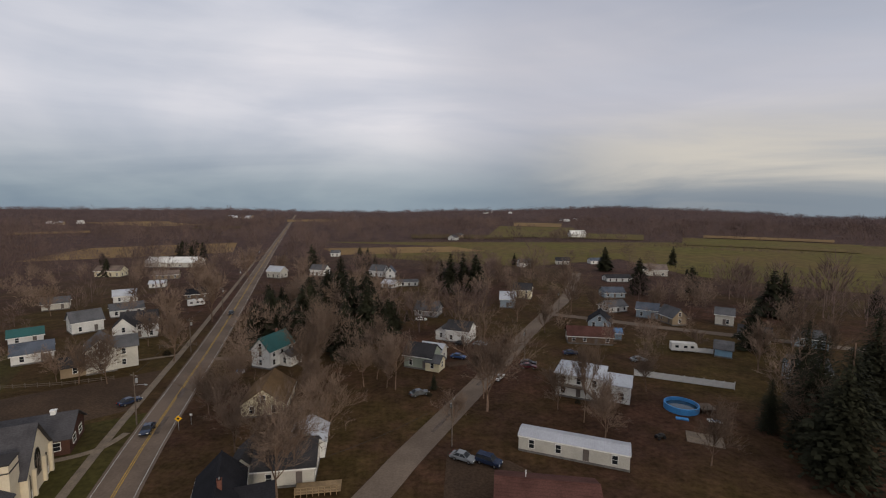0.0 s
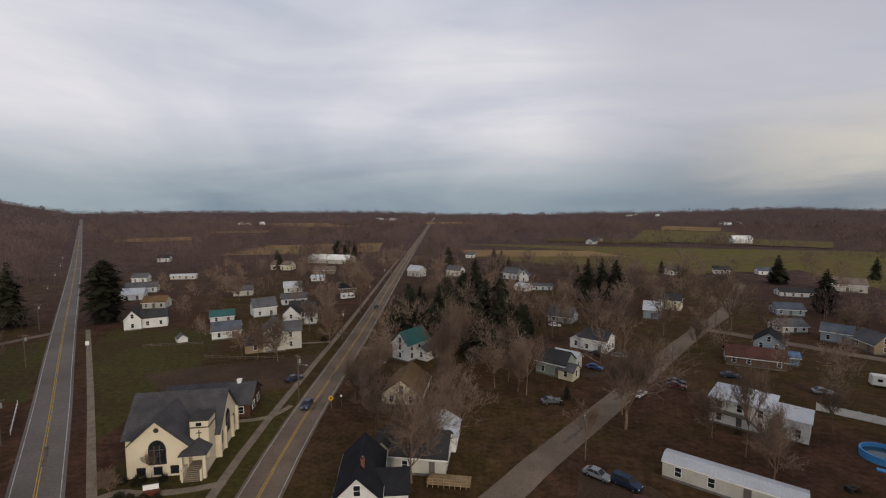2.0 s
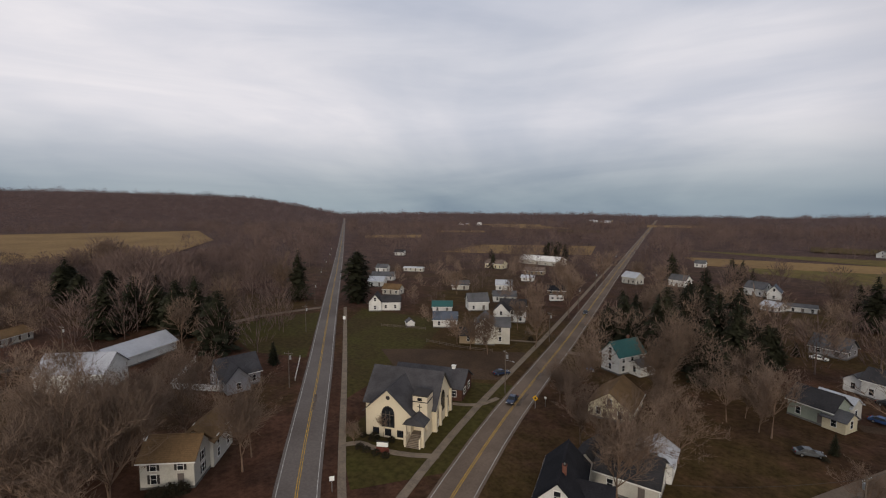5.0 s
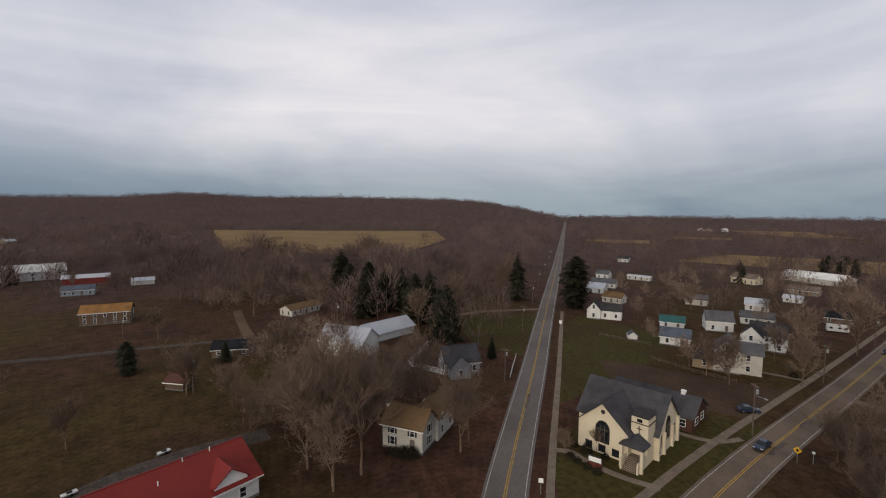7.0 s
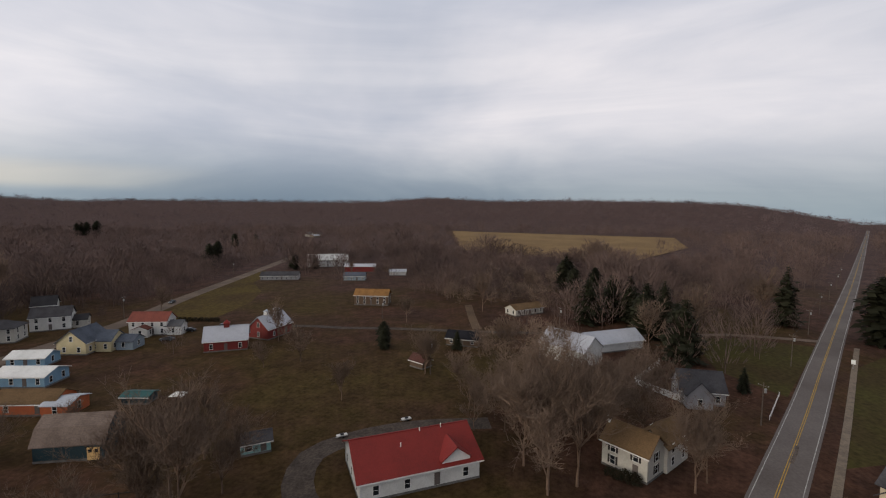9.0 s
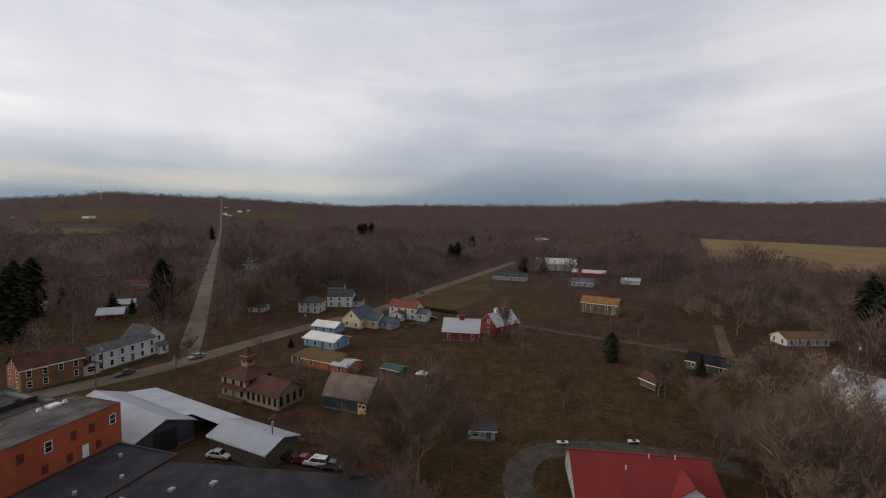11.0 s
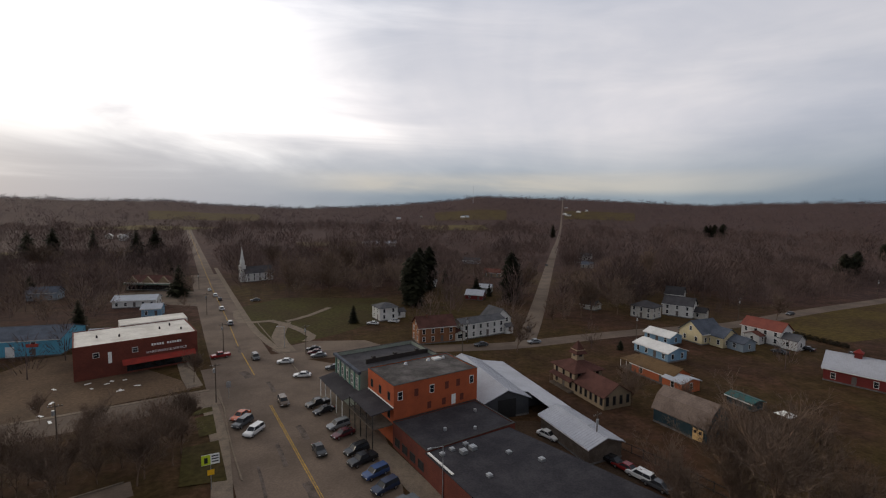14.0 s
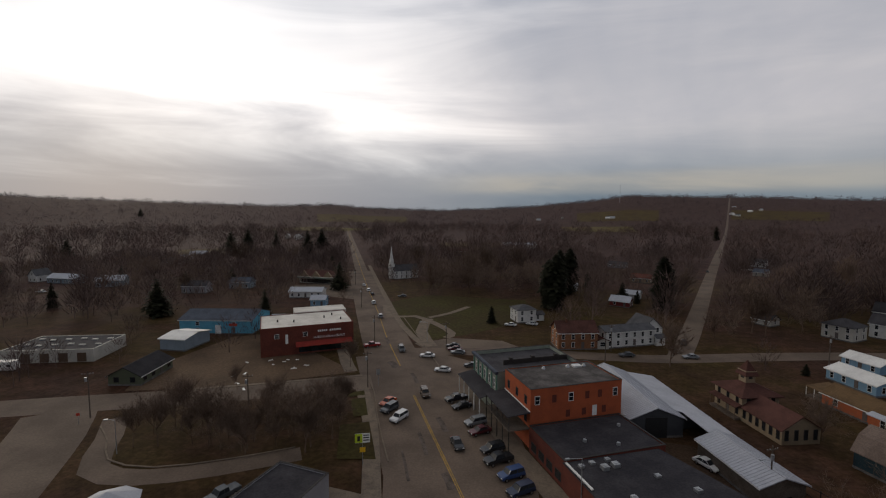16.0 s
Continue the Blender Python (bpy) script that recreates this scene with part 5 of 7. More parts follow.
gf_ = flat_building("shop_building", "old shop building with green trimmed front", -9.8, -107.5, 21, 21.0, 15.5, 10.2, WALLS["greygreen"], ROOFS["slate"], 0.8, DARK_TRIM, "building")
for i in range(6):
    part("pilaster", boxes((10.5, 10.7, -7.4 + 2.9 * i, -7.0 + 2.9 * i, 4.5, 9.7)), GREEN_TRIM, gf_, "green pilaster")
    if i < 5:
        window(gf_, 10.5, -5.8 + 2.9 * i, 6.3, 90, (0.7, 1.9))
part("cornice", boxes((10.4, 11.1, -7.9, 7.9, 9.7, 10.3)), ROOFS["bluegrey"], gf_, "slate-grey bracketed cornice")
part("street_awning", prism(bmesh.new(), [(10.5, 5.4), (14.6, 4.6), (14.6, 4.75), (10.5, 5.55)], -8.0, 7.6, "y"), TAR, gf_, "dark sloping awning over the pavement")
for i in range(5):
    part("awning_post", boxes((14.2, 14.36, -7.8 + 3.6 * i, -7.64 + 3.6 * i, 0.1, 4.7)), TRIM, gf_)
step_ = part("roof_parapet", boxes((-10.1, 6.5, 1.2, 1.6, 9.3, 10.5)), DARK_TRIM, gf_, "black raised parapet across the roof")
for sx in (-7.0, -1.0, 4.6):
    part("chimney_stub", boxes((sx - 0.4, sx + 0.4, 1.0, 1.8, 10.5, 11.0)), DARK_TRIM, step_)
# two-storey porch before the orange building
po = part("balcony_floor", boxes((10.05, 14.4, -6.0, 6.0, 3.9, 4.1)), WOOD, ob_, "dark timber balcony")
part("balcony_roof", prism(bmesh.new(), [(10.05, 7.0), (14.7, 6.7), (14.7, 6.85), (10.05, 7.2)], -6.0, 6.0, "y"), TAR, ob_, "flat dark porch roof")
part("roof_flashing", boxes((10.02, 10.12, -6.0, 6.0, 7.2, 7.42)), TRIM, ob_, "pale flashing along the wall")
for z in (4.6, 5.1):
    part("balcony_rail", boxes((14.3, 14.4, -6.0, 6.0, z, z + 0.08)), DARK_TRIM, po)
for i in range(21):
    part("baluster", boxes((14.33, 14.37, -5.98 + 0.595 * i, -5.94 + 0.595 * i, 4.1, 5.1)), DARK_TRIM, po)
for i in range(5):
    part("porch_post", boxes((14.2, 14.36, -5.9 + 2.9 * i, -5.74 + 2.9 * i, 0.1, 6.75)), DARK_TRIM, ob_)
lb = flat_building("shop_building", "low brick shop with black flat roof", -19.8, -80.7, 21, 19.6, 12.6, 4.95, RED_BRICK, TAR, 0.12, DARK_TRIM, "building")
lb2 = thing("shop_building", "wide low brick shop with one broad black roof", "building", -23.6, -67.6, 21)
plan_ = [pose(-23.6, -67.6, 0, 0, 0, 21).inverted() @ Vector((x, y, 0)) for x, y in ((-12.7, -71.3), (-25.4, -36.0), (-47.0, -40.6), (-49.4, -44.4), (-29.7, -77.2))]


def slab_bm(plan, z0, z1, grow=0.0):
    """An upright block over a plan, grown outward from its middle."""
    bm = bmesh.new()
    mid = sum(plan, Vector()) / len(plan)
    rings = [[bm.verts.new((*(p + (p - mid).normalized() * grow).xy, z)) for p in plan] for z in (z0, z1)]
    for k in range(len(plan)):
        bm.faces.new((rings[0][k], rings[0][(k + 1) % len(plan)], rings[1][(k + 1) % len(plan)], rings[1][k]))
    bm.faces.new(rings[0][::-1])
    bm.faces.new(rings[1])
    bmesh.ops.recalc_face_normals(bm, faces=bm.faces)
    return bm


part("wall", slab_bm(plan_, -0.2, 4.55), RED_BRICK, lb2)
part("roof", slab_bm(plan_, 4.55, 4.72, 0.14), TAR, lb2, "broad black tar roof")
for fx, n, tgt in ((9.8, 4, lb), (8.75, 4, lb2)):
    for i in range(n):
        window(tgt, fx, (i - (n - 1) / 2) * 2.9, 0.9, 90, (1.8, 1.4), DARK_TRIM)
for vx, vy in ((-2.0, 4.0), (3.0, 1.5), (-6.5, -2.0)):
    part("roof_vent", tube(bmesh.new(), (vx, vy, 4.5), (vx, vy, 5.3), 0.35, 0.3, 10), STEEL, lb, "small metal roof vent")
for vx, vy, sz in ((3.5, -4.0, 0.55), (1.4, -4.2, 0.55), (6.8, -5.4, 0.4), (4.6, -5.8, 0.4), (1.6, -6.0, 0.4), (-6.0, 4.6, 0.45), (-3.0, 0.0, 0.4), (4.0, 3.5, 0.4)):
    u_ = part("roof_unit", boxes((vx - sz, vx + sz, vy - sz, vy + sz, 4.45, 4.5 + sz * 1.5)), STEEL, lb2, "metal rooftop air unit")
    part("fan_cover", tube(bmesh.new(), (vx, vy, 4.5 + sz * 1.5), (vx, vy, 4.62 + sz * 1.5), sz * 0.7, sz * 0.6, 10), STEEL, u_)
part("white_coping", boxes((8.5, 8.86, -6.8, 0.5, 4.88, 5.04)), TRIM, lb2)
ms = house("shed", "long shed with pale ribbed metal roof", -32.3, -103.5, -82, 26.0, 11.0, 4.0, 2.2, "grey", "palemetal", category="shed", win=None, wall_mat=DARK_METAL_WALL, ribs=True, door=False)
# A black panel on the solid gable paints the shade inside the bay.
part("open_bay", boxes((-13.1, -12.98, -2.2, 2.2, 0, 4.2)), SIGN_BLACK, ms, "black panel painted as doorway shade")
part("lean_wall", boxes((-9.5, 12.5, -12.0, -5.6, 0, 2.6)), DARK_METAL_WALL, ms)
part("lean_roof", prism(bmesh.new(), [(-5.4, 4.02), (-5.4, 4.16), (-12.6, 2.9), (-12.6, 2.76)], -10.0, 13.0), ROOFS["palemetal"], ms, "long low metal lean-to roof")
part("link_roof", prism(bmesh.new(), [(-7.0, 3.76), (-7.0, 3.88), (-12.6, 2.9), (-12.6, 2.76)], -20.5, -10.02), ROOFS["palemetal"], ms, "low metal roof joining the sheds")
part("link_wall", boxes((-20.0, -9.6, -12.2, -11.9, 0, 2.8)), DARK_METAL_WALL, ms)
house("shed", "open-fronted shed with pale metal roof", -44.3, -77.8, -79, 14.5, 7.6, 3.2, 1.3, "grey", "palemetal", category="shed", win=None, wall_mat=WOOD, ribs=True, door=False)

# ---- hardware store ----
hw = flat_building("hardware_store", "red brick hardware store with white roof", 60.3, -144.9, 27, 28.5, 19.0, 9.0, RED_BRICK, WHITE_ROOF, 0.15, None, "shop")
part("rear_block", boxes((-15.0, 3.0, -18.0, -9.5, 0, 9.3)), WHITE_ROOF, hw)
part("awning", prism(bmesh.new(), [(9.5, 3.9), (12.0, 3.0), (12.0, 2.9), (9.5, 3.0)], -13.5, 4.0), material("faded_red_canvas", (0.27, 0.040, 0.030), 0.85, (0.20, 0.034, 0.028), 0.6, 5.0, 0.2), hw, "faded red awning")
part("shop_window", boxes((-12.5, 3.0, 9.5, 9.56, 0.5, 2.8)), GLASS, hw)
for sx in (1.0, 9.5):
    window(hw, sx, 9.5, 5.6, 180, (1.2, 1.2))
part("banner", boxes((6.2, 7.0, 9.5, 9.6, 3.6, 6.6)), SIGN_WHITE, hw, "white hanging banner")
for i in range(12):
    if i != 5:
        part("lettering", boxes((-3.3 - 0.62 * i, -2.85 - 0.62 * i, 9.5, 9.56, 6.6, 7.2)), SIGN_WHITE, hw)
txt = bpy.data.curves.new("lettering", "FONT")
txt.body, txt.size, txt.extrude, txt.align_x = "HARDWARE & SERVICE", 0.95, 0.02, "CENTER"
words = new("lettering", txt)
words.data.materials.append(SIGN_WHITE)
words.parent, words.matrix_basis = hw, pose(-6.5, 9.56, 4.6, 90, 0, 180)
for vx, vy in ((4, 3), (-6, 0), (-9, -3), (-11, 4), (9, 1)):
    part("roof_vent", tube(bmesh.new(), (vx, vy, 8.8), (vx, vy, 9.6), 0.25, 0.2, 8), DARK_TRIM, hw)
flat_building("building", "low dark-roofed building beside main street", 30.8, -60.5, -16, 9.5, 14.0, 4.0, WALLS["grey"], TAR, 0.2, DARK_TRIM)
gz_ = thing("gazebo", "small pavilion with pale metal roof", "pavilion", 54.0, -57.0, 10)
part("roof", tube(bmesh.new(), (0, 0, 3.0), (0, 0, 4.8), 4.4, 0.05, 8), ROOFS["palemetal"], gz_)
for k in range(8):
    a_ = math.pi / 4 * k
    part("post", tube(bmesh.new(), (3.6 * math.cos(a_), 3.6 * math.sin(a_), 0), (3.6 * math.cos(a_), 3.6 * math.sin(a_), 3.2), 0.1, 0.1, 6), TRIM, gz_)
for outline in ([(33.9, -106.4), (30.2, -108.1), (29.3, -105.5), (32.9, -103.8)], [(32.0, -102.5), (28.8, -103.9), (25.7, -94.7), (28.6, -93.5)], [(30.3, -89.6), (24.6, -91.6), (21.0, -81.4), (19.6, -77.2), (26.8, -76.7)]):
    sheet("lawn", "small green lawn between concrete paths", "lawn", outline, LAWN, 0.15)
ribbon("kerb", "worn concrete kerb along main street", "kerb", [(31.5, -116.2), (27.5, -107.4), (23.7, -95.0), (20.0, -84.3), (17.2, -76.8)], 0.15, -0.15, CONCRETE, 0.0, 0.17)
ribbon("kerb", "worn concrete kerb beside the green", "kerb", [(35.5, -189.5), (23.0, -155.1), (13.0, -127.1)], 0.15, -0.15, CONCRETE, 0.0, 0.15)
ribbon("kerb", "pale kerb between the gravel yard and the street", "kerb", [(33.6, -118.6), (61.1, -108.9), (76.3, -104.0)], 0.6, -0.6, CONCRETE, 0.0, 0.12)
sheet("drive_apron", "pale concrete apron beside the pavement", "yard", [(27, -69), (14.5, -66), (12, -56), (24, -54)], CONCRETE, 0.022)


# ---- vegetation ----
def limb(out, a, d, length, r, sides, rng, bend=0.18, parts_=3):
    """Adds a bent tapered limb to (verts, faces); returns points along it with their ways. Two sides make a slender twig blade."""
    verts, faces = out
    pts, p = [(a.copy(), d.copy())], a.copy()
    for k in range(parts_):
        d = (d + Vector((rng.gauss(0, bend), rng.gauss(0, bend), rng.gauss(0.04, bend * 0.6)))).normalized()
        p = p + d * (length / parts_)
        pts.append((p.copy(), d.copy()))
    base = len(verts)
    spin = rng.uniform(0, math.pi)
    for i, (q, w_) in enumerate(pts):
        u = w_.orthogonal().normalized()
        v = w_.cross(u)
        rr = r * (1 - 0.75 * i / parts_)
        for s in range(sides):
            t = 2 * math.pi * s / sides + (spin if sides == 2 else 0)
            verts.append(tuple(q + rr * (math.cos(t) * u + math.sin(t) * v)))
    for i in range(parts_):
        for s in range(sides if sides > 2 else 1):
            b0, b1 = base + i * sides, base + (i + 1) * sides
            faces.append((b0 + s, b0 + (s + 1) % sides, b1 + (s + 1) % sides, b1 + s))
    return pts


def bare_tree_meshes(seed, spread=0.75, levels=4):
    """A leafless tree one metre high in units of its height: wood, and fine twigs."""
    rng = random.Random(seed)
    wood, twigs = ([], []), ([], [])
    trunk = limb(wood, Vector((0, 0, -0.01)), Vector((0, 0, 1)), 0.34, 0.013, 7, rng, 0.05, 4)
    stack = []
    for k in range(9):
        p, d = trunk[rng.choice((2, 3, 4, 4, 4))]
        t = rng.uniform(0, 2 * math.pi)
        stack.append((p, (d * rng.uniform(0.9, 1.9) + Vector((math.cos(t), math.sin(t), 0.15)) * spread).normalized(), rng.uniform(0.28, 0.42), 0.0062, 1))
    stack.append((trunk[-1][0], Vector((0, 0, 1)), 0.40, 0.009, 1))
    while stack:
        p, d, length, r, lev = stack.pop()
        out = wood if lev <= 2 else twigs
        pts = limb(out, p, d, length, r, (4, 3, 2, 2)[lev - 1], rng, 0.16, (3, 3, 2, 1)[lev - 1] if levels > 3 else (3, 2, 1)[lev - 1])
        if lev >= levels:
            continue
        for k in range((7, 7, 10)[lev - 1] if levels > 3 else (8, 13)[lev - 1]):
            q, w_ = rng.choice(pts[1:] if lev < 3 else pts)
            t = Vector((rng.gauss(0, 1), rng.gauss(0, 1), rng.gauss(0.50, 0.65))).normalized()
            stack.append((q, (w_ + t * 0.9).normalized(), length * rng.uniform(0.45, 0.66), ((0.0034, 0.0020, 0.0013) if levels > 3 else (0.0052, 0.0039, 0.0036))[lev - 1], lev + 1))
    return quads("trunk", *wood, BARK), quads("crown", *twigs, TWIG)


def conifer_meshes(seed, width=0.24, rows=36, sprays=7, full=False, fat=1.0):
    """A conifer of unit height: drooping boughs carrying small needle sprays."""
    rng = random.Random(seed)
    wood = ([], [])
    limb(wood, Vector((0, 0, -0.01)), Vector((0, 0, 1)), 1.0, 0.016, 6, rng, 0.01, 5)
    verts, faces = [], []
    for i in range(rows):
        z = 0.08 + 0.9 * i / rows
        reach = width * (1 - z) ** 0.62 * min(1.0, 0.55 + 2.2 * z) * rng.uniform(0.62, 1.15) + 0.02
        if full:
            reach = width * math.sqrt(max(0.0, 1 - (2 * z ** 1.15 - 0.95) ** 2)) * rng.uniform(0.75, 1.1) + 0.02
        n = 13 if z < 0.7 or full else 8
        for k in range(n):
            t = 2 * math.pi * (k + rng.random() * 0.8) / n
            out, side = Vector((math.cos(t), math.sin(t), 0)), Vector((-math.sin(t), math.cos(t), 0))
            rr = reach * rng.uniform(0.65, 1.15)
            for s in range(sprays):
                c = out * rr * (s + 0.7) / (sprays + 0.2) + side * rng.gauss(0, 0.08) * rr + Vector((0, 0, z - 0.09 * rr / width * ((s + 1) / sprays) ** 1.3 + rng.gauss(0, 0.006)))
                w1, l1 = rr * rng.uniform(0.07, 0.16) * 7 / sprays * fat, rr * rng.uniform(0.14, 0.28) * 7 / sprays * fat
                tilt = Vector((0, 0, rng.uniform(-0.6, 0.3)))
                b = len(verts)
                verts += [tuple(c - side * w1), tuple(c + out * l1 * 0.6 + tilt * l1 - side * w1 * 0.2), tuple(c + side * w1 + tilt * w1), tuple(c - out * l1 * 0.5 - tilt * w1 * 0.8)]
                faces += [(b, b + 1, b + 2), (b, b + 2, b + 3)]
    return quads("trunk", *wood, BARK), quads("crown", verts, faces, NEEDLES)


def shrub_mesh(seed):
    rng = random.Random(seed)
    verts, faces = [], []
    for k in range(420):
        t, f = rng.uniform(0, 2 * math.pi), math.acos(rng.uniform(-0.1, 1))
        r = 0.5 * rng.uniform(0.6, 1.05)
        c = Vector((r * math.sin(f) * math.cos(t), r * math.sin(f) * math.sin(t), max(0.02, 1.7 * r * math.cos(f) + 0.05)))
        a, b_ = Vector([rng.gauss(0, 1) for _ in range(3)]).normalized() * 0.10, Vector([rng.gauss(0, 1) for _ in range(3)]).normalized() * 0.08
        n = len(verts)
        verts += [tuple(c - a), tuple(c + b_), tuple(c + a)]
        faces.append((n, n + 1, n + 2))
    return quads("shrub", verts, faces, SHRUB)


BARE = [bare_tree_meshes(10 + k, 0.6 + 0.12 * k) for k in range(5)]
BARE_FAR = [bare_tree_meshes(20 + k, 0.6 + 0.12 * k, 3) for k in range(5)]
CONIFER = [conifer_meshes(40 + k, (0.26, 0.31, 0.37)[k], 32, 7, fat=1.45) for k in range(3)]
CONIFER_NEAR = [conifer_meshes(45, 0.25, 64, 11), conifer_meshes(46, 0.30, 60, 11)]
CONIFER_FAR = [conifer_meshes(50 + k, (0.25, 0.31, 0.37)[k], 24, 5, fat=1.4) for k in range(3)]
CONIFER_FULL = [conifer_meshes(60 + k, (0.23, 0.27)[k], 32, 4, True) for k in range(2)]
COLUMN = [conifer_meshes(47 + k, (0.15, 0.17)[k], 64, 5, True, 1.25) for k in range(2)]
SHRUBS = [shrub_mesh(70 + k) for k in range(3)]
planted = random.Random(5)


def plant(kind, x, y, h, label, wide=1.0):
    trunk_, crown_ = kind
    t = thing("tree", label, "tree", x, y, planted.uniform(0, 360))
    for name, me, m in (("trunk", trunk_, None), ("crown", crown_, None)):
        o = new(name, me)
        o.parent = t
        o.scale = (h * wide, h * wide, h)
    return t


def bare(x, y, h, wide=1.0):
    plant((BARE if math.hypot(x, y) < 135 else BARE_FAR)[planted.randrange(5)], x, y, h, "tall leafless deciduous tree with fine brown twigs" if h > 12 else "small leafless tree with spreading twigs", wide)


def conifer(x, y, h):
    r = math.hypot(x, y)
    plant(planted.choice(CONIFER_NEAR if r < 128 else CONIFER if r < 215 else CONIFER_FAR), x, y, h, "tall dark green conifer" if h > 12 else "small dark green conifer tree")


def pine(x, y, h):
    plant(CONIFER_FULL[planted.randrange(2)], x, y, h, "broad dense dark evergreen tree")


def column(x, y, h):
    plant(planted.choice(COLUMN), x, y, h, "huge dense columnar dark conifer")


def shrub(x, y, h=1.4, wide=1.3):
    s = new("shrub", SHRUBS[planted.randrange(3)])
    s.matrix_basis = pose(x, y, height(x, y), 0, 0, planted.uniform(0, 360)) @ Matrix.Diagonal((h * wide, h * wide, h, 1))
    tagged(s, "dark rounded garden shrub", "shrub")


bare(-25.4, 65.7, 17.1)
bare(-31.7, 103.1, 19.1)
bare(9.9, 95.3, 23.7)
bare(29.6, 90.3, 17.8, 0.55)
bare(34.0, 90.4, 11.3, 0.6)
bare(-48.0, 92.8, 9.3)
bare(-11.4, 106.6, 14.1)
bare(-60.0, 178.9, 13.8)
bare(-36.2, 126.3, 19.8)
bare(-83.7, 109.2, 12.9)
bare(-90.7, 109.1, 11.4)
bare(-76.8, 125.7, 16.4)
bare(-88.2, 169.5, 21.8)
bare(-111.9, 257.7, 22.9)
bare(29.0, 171.8, 15.5)
bare(44.3, 181.1, 14.0)
bare(53.8, 186.1, 20.3)
bare(-9.3, 260.8, 18.2)
bare(61.8, 181.5, 11.7)
bare(2.1, 87.2, 8.3)
bare(157.5, 231.4, 17.1)
bare(115.8, 203.8, 9.1)
bare(32.1, 262.0, 15.0)
bare(52.1, 262.6, 16.7)
bare(62.9, 228.9, 17.5)
bare(-99.8, 278.7, 14.2)
bare(-85.8, 279.2, 14.2)
bare(-12.1, 179.9, 11.6)
bare(-29.4, 71.6, 7.9)
bare(-20.0, 126.6, 13.3)
bare(-123.0, 224.0, 20.0)
bare(-156.2, 176.9, 13.6)
bare(-136.6, 197.8, 12.7)
bare(85.8, 119.2, 15.5)
bare(102.0, 128.4, 16.7)
bare(113.7, 128.5, 13.3)
bare(87.5, 182.0, 14.0)
bare(79.5, 138.3, 8.1)
conifer(-64.6, 165.9, 16.0)
conifer(-64.5, 178.8, 12.7)
conifer(-40.7, 179.3, 25.3)
conifer(-31.3, 155.2, 21.0)
conifer(-25.3, 148.6, 19.3)
conifer(-27.0, 179.6, 13.9)
conifer(-58.7, 318.2, 16.5)
conifer(-53.2, 318.4, 15.7)
conifer(-88.2, 303.3, 19.2)
conifer(4.0, 227.3, 21.7)
conifer(11.0, 235.2, 21.0)
conifer(17.5, 235.3, 20.4)
conifer(175.5, 342.4, 15.6)
conifer(112.3, 310.5, 17.7)
conifer(101.1, 229.9, 19.9)
conifer(156.6, 287.1, 5.5)
conifer(68.7, 79.4, 23.2)
conifer(65.0, 69.3, 24.1)
conifer(77.2, 92.9, 22.0)
conifer(87.2, 88.1, 26)
conifer(135.8, 183.0, 19.9)
conifer(140.5, 183.1, 19.2)
conifer(-200.8, 344.0, 12.2)
conifer(-192.3, 344.3, 13.9)
conifer(-183.8, 344.7, 13.1)
conifer(-206.3, 275.2, 12.2)
conifer(-33.8, 136.5, 13.4)
conifer(179.8, 184.0, 14.1)
conifer(97.4, 138.6, 14.4)
conifer(-2.0, 106.8, 4.3)
conifer(-46.4, 179.2, 18.4)
conifer(-19.6, 148.7, 11.6)
conifer(53.9, 337.7, 9.8)
conifer(-13.9, 172.7, 4.5)
bare(-72.8, 6.6, 24.6)
bare(-79.3, 2.9, 19.2)
bare(-74.5, 11.5, 21.8)
bare(-75.8, 30.3, 17.4)
bare(-158.3, 46.0, 18.0)
bare(-140.9, 15.2, 12.5)
bare(-128.9, 33.9, 8.5)
bare(-67.5, 54.5, 4.9)
bare(-69.4, 48.9, 4.9)
bare(-90.4, 117.4, 11.3)
bare(-97.6, 110.7, 10.0)
bare(-93.1, 139.5, 12.1)
bare(-121.9, -23.5, 14.0)
bare(-316.3, -116.3, 9.9)
bare(-206.8, -13.0, 19.5)
bare(-180.3, -42.7, 11.0)
bare(-140.9, -1.4, 13.8)
bare(-109.3, 24.3, 13.1)
bare(-98.0, 159.9, 15.0)
bare(-264.3, 11.9, 14.5)
bare(-207.1, 105.7, 23.4)
bare(-179.9, 67.5, 19.7)
bare(-374.9, 64.8, 26)
pine(-177.7, 128.7, 26)
conifer(-191.8, 31.7, 19.6)
conifer(-289.5, 33.8, 22.3)
conifer(-200.1, 42.1, 20.7)
conifer(-209.8, 52.5, 19.2)
conifer(-183.0, 58.3, 20.9)
conifer(-147.9, 53.4, 20.2)
conifer(-123.1, 59.3, 7.1)
conifer(-146.3, -17.4, 6.9)
conifer(-339.6, -154.9, 11.9)
conifer(-204.8, 112.7, 26)
conifer(-251.3, 332.2, 8.8)
conifer(-243.4, 414.2, 9.2)
conifer(-253.7, 446.2, 9.8)
conifer(-249.9, 458.1, 9.8)
conifer(-184.9, 52.5, 19.6)
bare(-56.5, -47.5, 21.6)
bare(-56.0, -53.7, 17.5)
bare(-62.9, -45.0, 14.5)
bare(-53.5, -134.1, 14.4)
bare(-81.5, -166.8, 10.7)
bare(-144.3, -79.9, 14.7)
bare(-180.7, -157.0, 12.2)
bare(-73.6, -84.1, 8.6)
bare(-66.5, -92.8, 10.0)
bare(-118.7, -70.5, 8.9)
bare(-122.7, -23.6, 11.7)
bare(-125.4, -62.3, 12.5)
bare(-272.4, 12.4, 13.3)
bare(-101.2, -171.3, 16.5)
bare(-97.5, -229.5, 19.3)
bare(-401.9, -162.1, 13.2)
